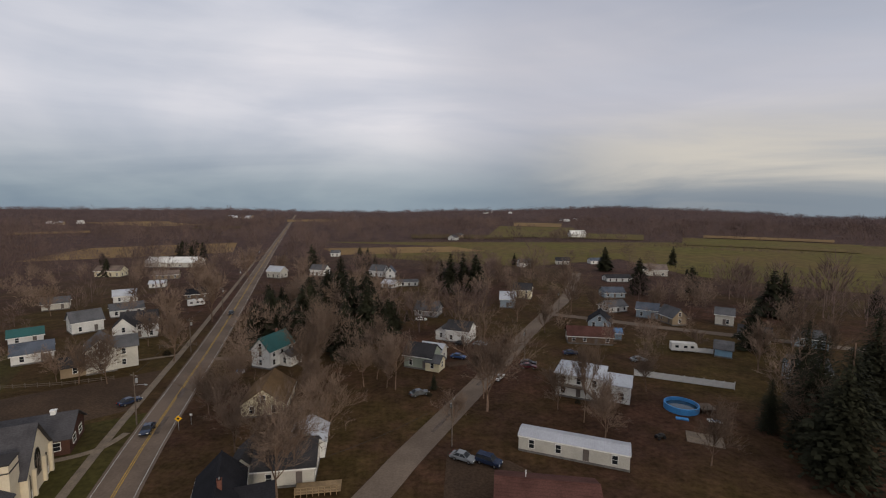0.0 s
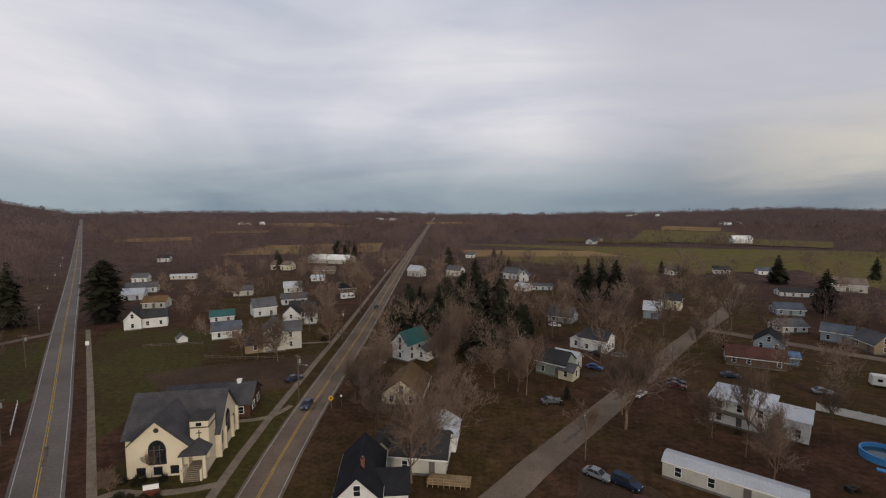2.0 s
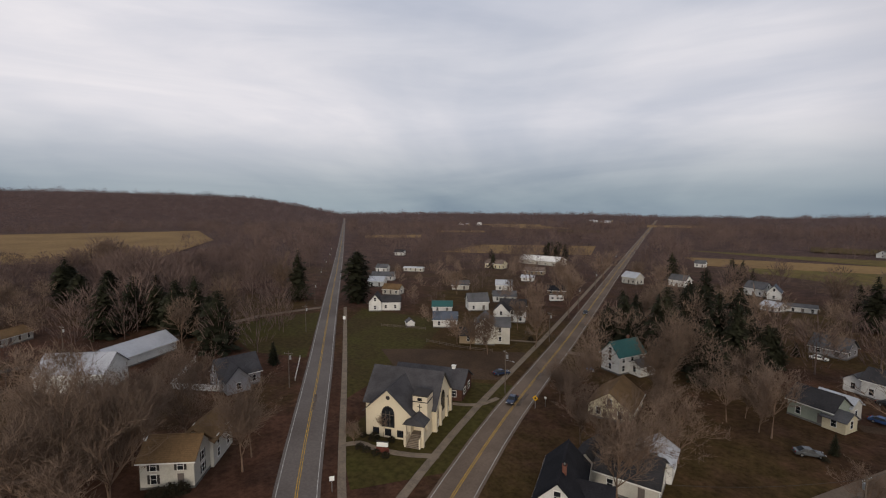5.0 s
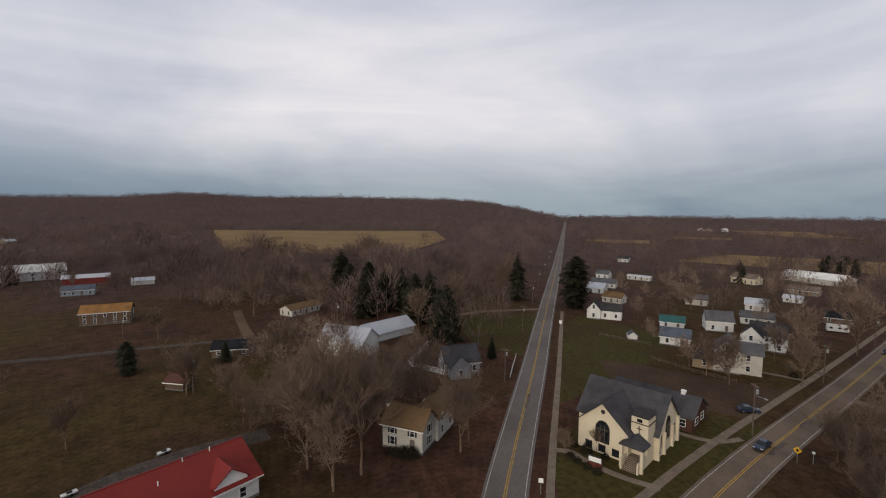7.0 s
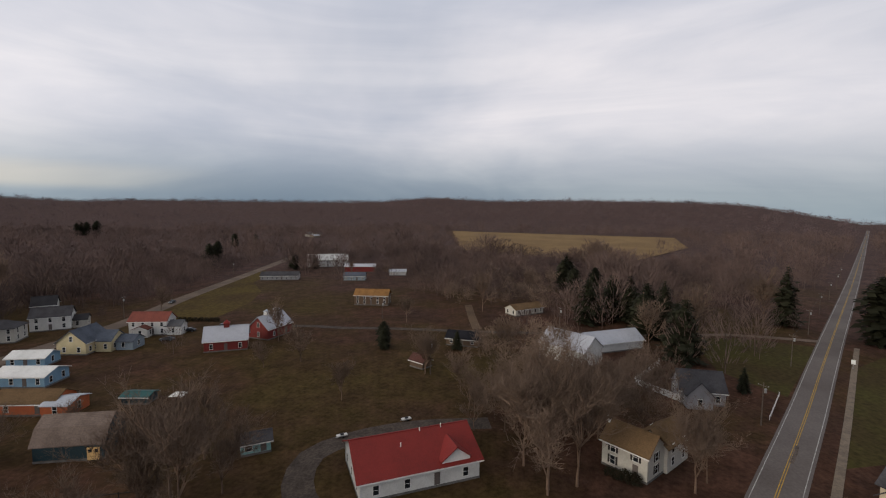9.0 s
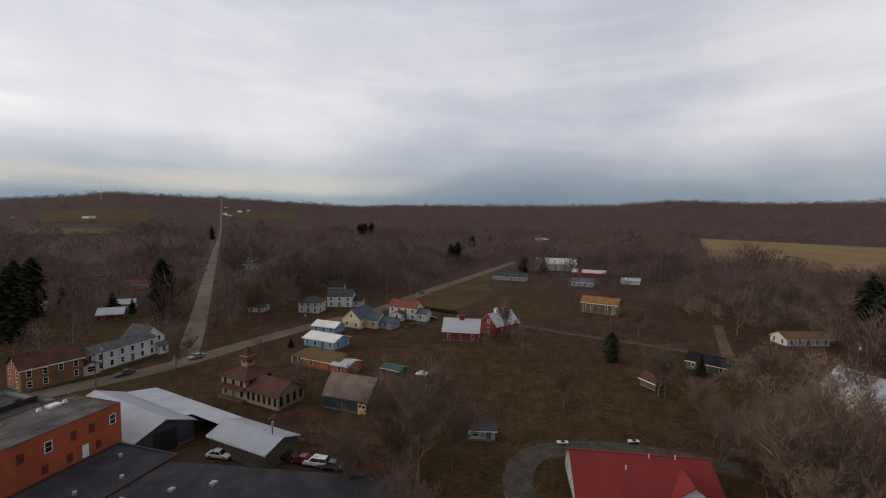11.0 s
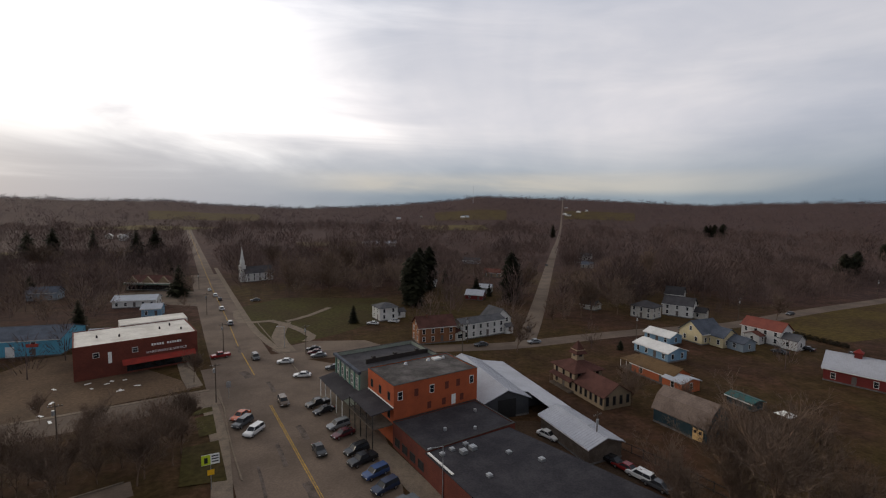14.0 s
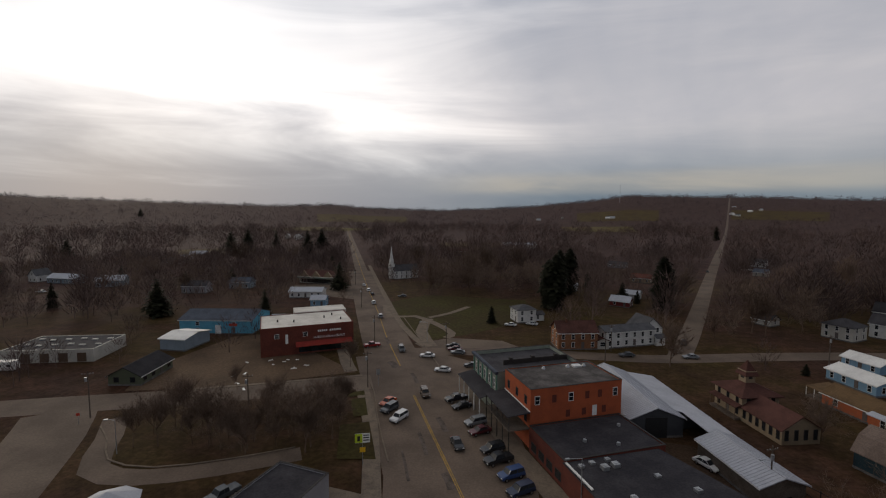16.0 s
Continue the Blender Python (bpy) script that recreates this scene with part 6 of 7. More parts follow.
bare(-308.3, -88.5, 9.5)
bare(-91.6, -0.8, 15.5)
bare(-97.7, 6.9, 20.4)
bare(-99.8, 12.0, 17.1)
column(-80.2, -211.9, 26)
column(-39.3, -244.1, 26)
pine(-145.6, -42.3, 9.1)
conifer(-60.0, -272.6, 10.8)
conifer(-68.8, -233.8, 10.0)
conifer(-74.2, -227.5, 7.5)
conifer(-88.2, -130.5, 3.5)
conifer(-342.0, -174.9, 13.4)
conifer(-346.4, -159.0, 11.7)
conifer(-695.7, -756.6, 26)
conifer(-711.1, -745.7, 26)
column(-45.9, -252.0, 26)
conifer(-356.9, -741.6, 26)
bare(62.4, -77.9, 11.1)
bare(52.7, -78.8, 12.2)
bare(38.3, -84.7, 10.5)
bare(33.5, -87.5, 9.6)
bare(47.7, -94.1, 7.8)
bare(38.9, -124.8, 8.4)
bare(62.4, -105.7, 7.3)
bare(33.5, -78.6, 12.0)
bare(30.0, -87.9, 8.4)
bare(160.0, -362.3, 18.9)
bare(30.8, -244.2, 21.9)
bare(9.1, -246.4, 25.0)
bare(-0.1, -287.5, 25.3)
bare(-23.5, -315.3, 23.6)
bare(51.2, -337.6, 21.5)
bare(209.3, -225.7, 15.5)
bare(322.0, -308.8, 21.3)
bare(163.3, -230.5, 12.5)
bare(217.7, -264.8, 18.0)
bare(187.2, -323.1, 25.7)
bare(-117.7, -177.5, 19.1)
bare(-175.5, -234.9, 24.8)
bare(-98.8, -175.6, 19.1)
bare(-142.5, -231.5, 22.0)
conifer(204.5, -357.5, 12.8)
conifer(346.3, -342.3, 23.5)
conifer(-2.5, -181.3, 7.4)
conifer(140.1, -178.8, 17.1)
conifer(220.3, -457.3, 26)
conifer(288.0, -523.8, 26)
conifer(199.4, -533.8, 26)
conifer(187.8, -460.9, 26)
conifer(94.3, -183.5, 12.3)
conifer(267.5, -452.1, 26)
conifer(1061.5, -1303.0, 26)
for x, y in ((-78.5, 18.6), (-77.8, 20.0), (-77.0, 21.2), (-79.3, 17.6), (-70.5, 52.0), (-68.0, 52.6), (-65.0, 54.5), (-80, 72), (-92.0, 125), (-90.5, 127.5), (-31, 95), (31, 99.5), (35, 97), (-3, 103), (-82, 131)):
    shrub(x, y, planted.uniform(1.0, 2.2))

for k in range(8):
    shrub(-164.5 - 0.3 * k, -134.7 + 2.2 * k, 1.9)      # hedge beside the red-roofed house
for x, y in ((-63.6, 49.6), (-61.6, 50.2), (-65.6, 49.0), (-67.5, 48.8)):
    shrub(x, y, 1.1, 1.6)

# woods: many leafless trees, too many to count
wood_rng = np.random.default_rng(3)


def road_distance(x, y):
    best = np.full(len(x), 1e9)
    for line, half in ROADS:
        for (ax_, ay_), (bx_, by_) in zip(line[:-1], line[1:]):
            dx, dy = bx_ - ax_, by_ - ay_
            t = np.clip(((x - ax_) * dx + (y - ay_) * dy) / (dx * dx + dy * dy), 0, 1)
            best = np.minimum(best, np.hypot(x - ax_ - t * dx, y - ay_ - t * dy) - half)
    return best


def inside(x, y, outline):
    hit = np.zeros(len(x), bool)
    for (ax_, ay_), (bx_, by_) in zip(outline, outline[1:] + outline[:1]):
        cross = ((ay_ > y) != (by_ > y)) & (x < (bx_ - ax_) * (y - ay_) / ((by_ - ay_) or 1e-9) + ax_)
        hit ^= cross
    return hit


HOMES = []
for o in list(scene.collection.objects):
    if o.get("category") in ("house", "barn", "shed", "warehouse", "church", "hall", "building", "shop", "garage", "mobile home", "workshop", "motel"):
        HOMES.append(tuple(o.location)[:2])
FIELDS = [[(-1150, -160), (-973, 323), (-676, 243), (-437, 104), (-554, -62)], [(-326, 339), (-352, 449), (-239, 524), (-196, 420), (-250, 380)],
          [(-150, 540), (330, 560), (560, 500), (420, 300), (240, 215), (160, 290), (150, 380), (60, 330), (-92, 395), (-124, 461)],
          [(60, 620), (190, 640), (260, 900), (120, 960)], [(150, 960), (240, 920), (290, 1100), (180, 1150)], [(-330, -1000), (-180, -1050), (-200, -1250), (-380, -1230)],
          [(330, -980), (260, -1120), (470, -1180), (560, -1010)], [(-560, 860), (-480, 930), (-700, 1100), (-800, 1000)],
          [(-150, -118), (-160, -160), (-300, -203), (-480, -244), (-470, -215), (-330, -175), (-262, -100), (-240, -40), (-163, -20), (-95, -42), (-130, -80)], [(22, -152), (50, -215), (32, -240), (-20, -230), (-22, -192), (4, -165)]]

FIELDS += FAR_FIELDS


OPEN_SPOTS = [(53.4, 97.0), (51.0, 84.0), (24.0, 74.0), (62.0, 110.0), (6.0, 74.0)]      # pool, slab, trailer, fence, parked cars


def in_sightline(x, y, home):
    """Whether a place lies in the strip between a house and the camera."""
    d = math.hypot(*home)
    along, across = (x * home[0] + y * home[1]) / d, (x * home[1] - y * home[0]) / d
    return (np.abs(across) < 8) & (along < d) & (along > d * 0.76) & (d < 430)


def scatter(n, r0, r1, power=0.5):
    """Places between two rings, clear of roads, fields and houses."""
    r = (r0 ** (1 / power) + wood_rng.random(n) * (r1 ** (1 / power) - r0 ** (1 / power))) ** power
    az = np.radians(wood_rng.uniform(-75, 260, n))
    x, y = -r * np.sin(az), r * np.cos(az)
    ok = road_distance(x, y) > 4
    for f in FIELDS:
        ok &= ~inside(x, y, f)
    for home in HOMES:
        ok &= np.hypot(x - home[0], y - home[1]) > 13
        # few trees stay where they would hide a house from the camera
        ok &= ~in_sightline(x, y, home) | (wood_rng.random(len(x)) < 0.15)
    return x[ok], y[ok]


def woods(name, label, x, y, low, high, blades, spread, thin, sunk=0.0, mat=None):
    """Leafless trees as sprays of slender twigs over a short stem, all in one mesh."""
    n = len(x)
    z = heights(x, y) - sunk
    rise_ = np.array([noise.noise(Vector((a * 0.022, c * 0.022, 7))) for a, c in zip(x, y)])
    h = wood_rng.uniform(low, high, n) * np.clip(1.0 + 1.3 * rise_, 0.4, 1.8)
    b = blades
    u = wood_rng.uniform(0.18, 1.0, (n, b))
    ang_ = wood_rng.uniform(0, 2 * np.pi, (n, b))
    rad = spread * np.sqrt(wood_rng.random((n, b))) * np.sin(np.clip(u, 0, 1) * np.pi * 0.8 + 0.3)
    cx, cy, cz = x[:, None] + h[:, None] * rad * np.cos(ang_), y[:, None] + h[:, None] * rad * np.sin(ang_), z[:, None] + h[:, None] * u * 0.86
    ln = h[:, None] * wood_rng.uniform(0.12, 0.26, (n, b))
    ox, oy, oz = ln * np.cos(ang_) * 0.5, ln * np.sin(ang_) * 0.5, ln * wood_rng.uniform(0.4, 1.1, (n, b))
    t2 = wood_rng.uniform(0, 2 * np.pi, (n, b))
    wx, wy = h[:, None] * thin * np.cos(t2), h[:, None] * thin * np.sin(t2)
    v = np.stack([np.stack([cx - wx, cy - wy, cz], -1), np.stack([cx + wx, cy + wy, cz], -1), np.stack([cx + ox, cy + oy, cz + oz], -1)], 2).reshape(-1, 3)
    s = h * 0.012 + 0.03
    stems = np.stack([np.stack([x - s, y, z - 0.2], -1), np.stack([x + s, y, z - 0.2], -1), np.stack([x, y + s, z - 0.2], -1), np.stack([x, y, z + h * 0.8], -1)], 1).reshape(-1, 3)
    k = len(v)
    verts = np.concatenate([v, stems])
    tri = np.arange(k).reshape(-1, 3)
    base = k + 4 * np.arange(n)[:, None]
    sides_ = np.concatenate([base + np.array([0, 1, 3]), base + np.array([1, 2, 3]), base + np.array([2, 0, 3])])
    faces = np.concatenate([tri, sides_]).astype(np.int32)
    me = bpy.data.meshes.new(name)
    me.vertices.add(len(verts))
    me.vertices.foreach_set("co", verts.ravel().astype(np.float32))
    me.loops.add(faces.size)
    me.loops.foreach_set("vertex_index", faces.ravel())
    me.polygons.add(len(faces))
    me.polygons.foreach_set("loop_start", np.arange(0, faces.size, 3, dtype=np.int32))
    me.update(calc_edges=True)
    me.materials.append(mat or WOODS)
    return tagged(new(name, me), label, "woods", kind="stuff")


def dense(x, y):
    """Where the woods close up: the slopes on the east and south, thinner among the houses."""
    az = np.degrees(np.arctan2(-x, y)) % 360
    r = np.hypot(x, y)
    return ((az > 64) & (az < 172) & (r > 205)) | ((az >= 172) & (az < 262) & (r > 255)) | (r > 520)


STRAY = []


def grove(n, x0, x1, y0, y1, low, high, dark=0.0):
    """Single trees strewn over a block of land, clear of roads, fields and houses."""
    for k in range(n):
        x, y = planted.uniform(x0, x1), planted.uniform(y0, y1)
        px, py = np.array([x]), np.array([y])
        if road_distance(px, py)[0] < 2 or any(inside(px, py, f)[0] for f in FIELDS) or any(math.hypot(x - a, y - b) < 8.5 for a, b in HOMES + OPEN_SPOTS):
            continue
        # most trees that block the camera's view of a house are dropped
        if planted.random() < 0.85 and any(in_sightline(x, y, home) for home in HOMES):
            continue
        h, dark_one = planted.uniform(low, high), planted.random() < dark
        if dark_one or math.hypot(x, y) < 118:
            (conifer if dark_one else bare)(x, y, h)
        else:
            STRAY.append((x, y, h))


grove(34, -62, -12, 125, 190, 12, 21, 0.55)       # dark stand behind the green roof
grove(26, 66, 128, 62, 150, 10, 19, 0.35)         # thick trees east of the pool
grove(26, -150, -88, -12, 52, 10, 17)             # beside the cream house
grove(14, -150, -100, -75, -10, 6, 11)
grove(26, 30, 68, -96, -77, 7, 11)                # small park
grove(70, -230, -75, 115, 330, 8, 15)             # north-west streets
grove(60, -90, 130, 130, 320, 9, 16, 0.08)
grove(40, -200, -70, -260, -160, 9, 16)
grove(70, 60, 300, -340, -170, 9, 17, 0.12)
grove(40, -60, 60, -340, -200, 9, 18, 0.05)
grove(16, -46, -12, 78, 120, 8, 14)
grove(14, -72, -40, -62, -38, 9, 16)
grove(20, -140, -90, -14, 20, 7, 12)              # brush beyond the red-roofed hall
grove(46, -210, -70, 130, 260, 8, 14)
grove(34, -60, 60, 70, 125, 8, 13)
grove(70, -70, 150, 120, 250, 9, 15, 0.04)
for x, y, h in ((-27.1, 70.6, 17), (-36.3, 120.4, 16), (9.7, 101.8, 13), (36.4, 156.7, 13), (-50.1, 93.3, 11), (-40.9, 179.8, 14), (-81.8, 12.7, 15), (-71.3, 6.5, 17), (-79.2, 33.4, 14)):
    bare(x, y, h)
grove(40, -330, -200, -60, 40, 8, 14)
grove(60, -45, 30, -330, -235, 10, 17)            # park trees past the green
grove(40, 120, 330, -330, -200, 9, 15)
for x, y, h in ((-168, 58, 15), (-172, 52, 13), (-181, 50, 16), (-188, 56, 14), (-197, 49, 17), (-206, 53, 13), (-216, 46, 15), (-226, 49, 17), (-238, 41, 15), (-250, 44, 18), (-262, 35, 16), (-279, 31, 19), (-292, 36, 17), (-222, 401, 14), (-212, 398, 12), (-233, 404, 13),
                (-332, -243, 17), (-345, -252, 19), (-360, -258, 16), (-378, -268, 18), (-320, -238, 13), (-410, -290, 17), (-330, -167, 13), (-142, -41, 8), (-700, -750, 26), (-712, -742, 28), (-690, -760, 24), (-530, -350, 18), (-545, -362, 17), (-560, -340, 16)):
    pine(x, y, h)
for x, y, h in ((-32, -209, 27), (-29, -211, 24), (-84, -217, 22)):
    column(x, y, h)



def strew(name, label, places, kinds, which, mat):
    """Far street trees, past counting, joined into one mesh."""
    allv, allf, base = [], [], 0
    for x, y, h in places:
        me = kinds[planted.randrange(len(kinds))][which]
        v = np.empty(len(me.vertices) * 3, np.float32)
        me.vertices.foreach_get("co", v)
        t = planted.uniform(0, 6.28)
        v = v.reshape(-1, 3) * h
        v = np.column_stack([v[:, 0] * math.cos(t) - v[:, 1] * math.sin(t) + x, v[:, 0] * math.sin(t) + v[:, 1] * math.cos(t) + y, v[:, 2] + height(x, y)])
        f = np.empty(len(me.loops), np.int32)
        me.loops.foreach_get("vertex_index", f)
        f = f.reshape(-1, 4)[::2].ravel() if len(places) > 100 else f
        allv.append(v)
        allf.append(f + base)
        base += len(v)
    return tagged(new(name, quads(name, np.concatenate(allv).tolist(), np.concatenate(allf).reshape(-1, 4).tolist(), mat)), label, "trees", kind="stuff")


strew("street_trees", "leafless street trees between distant houses", STRAY, BARE_FAR, 1, TWIG)
planted.seed(77)
wx_, wy_ = scatter(9000, 150, 470)
patchy = np.array([noise.noise(Vector((a * 0.012, b * 0.012, 0))) for a, b in zip(wx_, wy_)])
keep_ = np.where(dense(wx_, wy_), patchy > -0.40, (patchy > -0.15) & (wood_rng.random(len(wx_)) < 0.34))
woods("near_woods", "leafless brown trees between the houses", wx_[keep_], wy_[keep_], 9, 16, 140, 0.36, 0.0080)
wx_, wy_ = scatter(15000, 440, 1250)
keep_ = np.array([noise.noise(Vector((a * 0.005, b * 0.005, 3))) > -0.32 for a, b in zip(wx_, wy_)])
woods("middle_woods", "leafless brown woods beyond the town", wx_[keep_], wy_[keep_], 9, 17, 52, 0.42, 0.0165)
wx_, wy_ = scatter(20000, 1200, 2800)
woods("far_woods", "brown wooded slopes up to the ridges", wx_, wy_, 9, 17, 16, 0.7, 0.042, 1.5, HAZED_WOODS)


wx_, wy_ = scatter(10000, 2460, 2660)
woods("ridge_woods", "dense dark trees along the ridge line", wx_, wy_, 8, 12, 10, 0.9, 0.13, 3.5, HAZED_WOODS)


def hedgerow_places(lines, gap):
    """Brush along field edges, uneven and with breaks."""
    xs, ys = [], []
    for line in lines:
        for (ax_, ay_), (bx_, by_) in zip(line, line[1:]):
            n = int(math.hypot(bx_ - ax_, by_ - ay_) / gap)
            for k in range(n):
                t = (k + wood_rng.random()) / n
                x, y = ax_ + (bx_ - ax_) * t, ay_ + (by_ - ay_) * t
                if noise.noise(Vector((x * 0.02, y * 0.02, 11))) > -0.25:
                    xs.append(x + wood_rng.normal(0, 1.6))
                    ys.append(y + wood_rng.normal(0, 1.6))
    x, y = np.array(xs), np.array(ys)
    clear = road_distance(x, y) > 3
    return x[clear], y[clear]


hx_, hy_ = hedgerow_places([[(159, 307), (199, 277), (245, 247), (300, 215)], [(180, 520), (252, 482), (333, 430), (374, 379), (450, 330)], [(67, 812), (300, 735), (577, 593)], [(-307, 324), (-332, 417), (-300, 440)], [(-280, 380), (-196, 420)], [(-668, 682), (-489, 670), (-315, 712)],
                            [(39, 400), (108, 392), (180, 430)], [(-497, -64), (-440, 20), (-437, 104)], [(-560, -62), (-1150, -165)], [(-10, 560), (160, 575), (330, 562)], [(560, 500), (420, 300)]], 3.2)
woods("hedgerows", "brown leafless hedgerows along the field edges", hx_, hy_, 2.5, 7.0, 60, 0.5, 0.016)

FAR_HOUSES = random.Random(21)
for az, r, n in ((24.5, 1450, 5), (-7, 2100, 6), (-15, 1350, 3), (-3, 620, 2), (40, 1250, 3), (152, 1750, 6), (165, 1500, 3), (203, 800, 4), (172, 1500, 2), (114, 900, 3), (215, 480, 4)):
    for k in range(n):
        a_, d_ = radians(az + FAR_HOUSES.uniform(-1.8, 1.8)), r * FAR_HOUSES.uniform(0.93, 1.07)
        house("house" if k else "barn", FAR_HOUSES.choice(("small white house far across the valley", "pale farm building in the distance", "distant white house among bare woods")), -d_ * math.sin(a_), d_ * math.cos(a_), FAR_HOUSES.uniform(0, 180),
              FAR_HOUSES.uniform(9, 17), FAR_HOUSES.uniform(7, 10), FAR_HOUSES.uniform(3, 5), FAR_HOUSES.uniform(2, 4), FAR_HOUSES.choice(("white", "offwhite", "tan")), FAR_HOUSES.choice(("grey", "white", "metal")), win=(0.9, 1.5) if k % 2 else None, gap=5.0, category="house" if k else "barn")


# ---- vehicles ----
PAINT = {}
for key, colour in dict(white=(0.66, 0.66, 0.65), silver=(0.21, 0.22, 0.23), black=(0.018, 0.018, 0.02), blue=(0.035, 0.065, 0.16), red=(0.22, 0.02, 0.02), orange=(0.45, 0.10, 0.04), grey=(0.08, 0.085, 0.09), navy=(0.02, 0.03, 0.06), maroon=(0.09, 0.015, 0.02), brown=(0.10, 0.07, 0.05)).items():
    PAINT[key] = material(key + "_car_paint", colour, 0.25, None, 0.8, 5.0, 0.05)
SHAPES = {"sedan": (4.7, 1.8, 1.42, [(-2.3, 0.35), (2.3, 0.35), (2.33, 0.62), (2.1, 0.80), (1.0, 0.92), (-1.6, 0.95), (-2.25, 0.90), (-2.34, 0.6)], [(1.05, 0.90), (0.25, 1.40), (-0.95, 1.42), (-1.75, 0.95)]),
          "suv": (4.7, 1.9, 1.72, [(-2.3, 0.38), (2.3, 0.38), (2.33, 0.75), (2.1, 0.98), (1.1, 1.08), (-2.2, 1.10), (-2.33, 0.7)], [(1.15, 1.05), (0.55, 1.66), (-1.95, 1.70), (-2.22, 1.08)]),
          "pickup": (5.5, 1.95, 1.8, [(-2.7, 0.45), (2.7, 0.45), (2.74, 0.85), (2.5, 1.08), (1.2, 1.15), (-2.7, 1.15)], [(1.25, 1.12), (0.75, 1.76), (-0.65, 1.78), (-0.80, 1.12)])}
CAR_PARTS = {}
tyre_bm = tube(bmesh.new(), (0, -0.1, 0), (0, 0.1, 0), 0.33, 0.33, 14)
WHEEL, RIM = mesh("tyre", tyre_bm, TYRE), mesh("rim", tube(bmesh.new(), (0, -0.11, 0), (0, 0.11, 0), 0.2, 0.2, 10), CHROME)


def car_mesh(kind, colour):
    if (kind, colour) not in CAR_PARTS:
        L, W, H, low, cab = SHAPES[kind]
        body = prism(bmesh.new(), low, -W / 2, W / 2, "y")
        bmesh.ops.bevel(body, geom=body.edges[:], offset=0.06, segments=2, affect="EDGES")
        roof_ = bmesh.new()
        k = [roof_.verts.new((x, s * (W / 2 - (0.10 if z < 1.2 else 0.26)), z)) for s in (-1, 1) for x, z in cab]
        for f in ((0, 1, 2, 3), (7, 6, 5, 4), (0, 4, 5, 1), (1, 5, 6, 2), (2, 6, 7, 3)):
            roof_.faces.new([k[i] for i in f])
        bmesh.ops.recalc_face_normals(roof_, faces=roof_.faces)
        (x1, z1), (x2, z2) = cab[1], cab[2]
        top = boxes((x2 - 0.05, x1 + 0.05, -W / 2 + 0.24, W / 2 - 0.24, min(z1, z2) - 0.02, max(z1, z2) + 0.04))
        pillars = []
        for t in (0, 1):
            for s in (-1, 1):
                a_, b_ = (cab[0], cab[1]) if t == 0 else (cab[3], cab[2])
                pillars.append(mesh("pillar", tube(bmesh.new(), (a_[0], s * (W / 2 - 0.11), a_[1]), (b_[0], s * (W / 2 - 0.26), b_[1]), 0.05, 0.05, 4), PAINT[colour]))
        for s in (-1, 1):
            xm = (x1 + x2) / 2
            pillars.append(mesh("pillar", tube(bmesh.new(), (xm, s * (W / 2 - 0.09), 1.0), (xm, s * (W / 2 - 0.25), z1), 0.04, 0.04, 4), PAINT[colour]))
        CAR_PARTS[kind, colour] = (mesh("body", body, PAINT[colour]), mesh("glass", roof_, CAR_GLASS), mesh("cab_roof", top, PAINT[colour]),
                                   mesh("headlight", boxes((L / 2 - 0.06, L / 2 + 0.0, -0.2, 0.2, 0.62, 0.76)), CLEAR_LAMP), mesh("tail_light", boxes((-L / 2 - 0.01, -L / 2 + 0.06, -0.12, 0.12, 0.7, 0.9)), RED_LAMP), mesh("bumper", boxes((L / 2 - 0.05, L / 2 + 0.05, -W / 2 + 0.1, W / 2 - 0.1, 0.36, 0.5)), DARK_TRIM), pillars)
    return CAR_PARTS[kind, colour]


def car(kind, colour, x, y, yaw, where):
    c = thing("car" if kind != "pickup" else "pickup_truck", f"{colour} {kind} {where}", "car" if kind != "pickup" else "truck", x, y, yaw, 0.07)
    L, W = SHAPES[kind][:2]
    body, glass, top, head, tail, bump_, pillars = car_mesh(kind, colour)
    for me in pillars:
        new("pillar", me).parent = c
    for name, me in (("body", body), ("glass", glass), ("cab_roof", top), ("bumper", bump_)):
        new(name, me).parent = c
    rear = new("bumper", bump_)
    rear.parent, rear.matrix_basis = c, pose(0, 0, 0, 0, 0, 180)
    for s in (-1, 1):
        for me, name in ((head, "headlight"), (tail, "tail_light")):
            o = new(name, me)
            o.parent, o.matrix_basis = c, pose(0, s * (W / 2 - 0.28), 0)
        for fx in (-L * 0.29, L * 0.31):
            wl_ = new("tyre", WHEEL)
            wl_.parent, wl_.matrix_basis = c, pose(fx, s * (W / 2 - 0.09), 0.33)
            r_ = new("rim", RIM)
            r_.parent = wl_
    return c


S = -71     # along main street
for args in (("sedan", "white", 73.5, -266, S), ("sedan", "grey", 43.8, -232.9, 10), ("suv", "white", 66, -248, S), ("sedan", "black", 61, -237, S), ("suv", "white", 54.5, -214, S), ("suv", "silver", 44.5, -186, S),
             ("suv", "grey", 27.0, -141.5, 109), ("suv", "brown", 14.6, -106.8, 109), ("sedan", "black", 5.2, -83.4, 109)):
    car(*args, "driving on main street")
car("pickup", "red", 37.5, -144.5, 25, "pulling out by the store")
for args in (("suv", "white", 18.4, -93.2, 62), ("suv", "grey", 21.4, -97.4, 62), ("sedan", "orange", 22.6, -101.0, 62), ("pickup", "black", 6.7, -104.3, 30), ("sedan", "black", 5.2, -100.5, 32), ("suv", "silver", 1.9, -92.7, 30), ("sedan", "maroon", 0.9, -88.9, 32),
             ("suv", "black", -1.6, -82.1, 30), ("pickup", "black", -2.6, -78.5, 30), ("suv", "blue", -4.6, -74.0, 30), ("suv", "navy", -5.9, -69.7, 32), ("pickup", "grey", -8.0, -64.5, 30)):
    car(*args, "parked at an angle by the kerb")
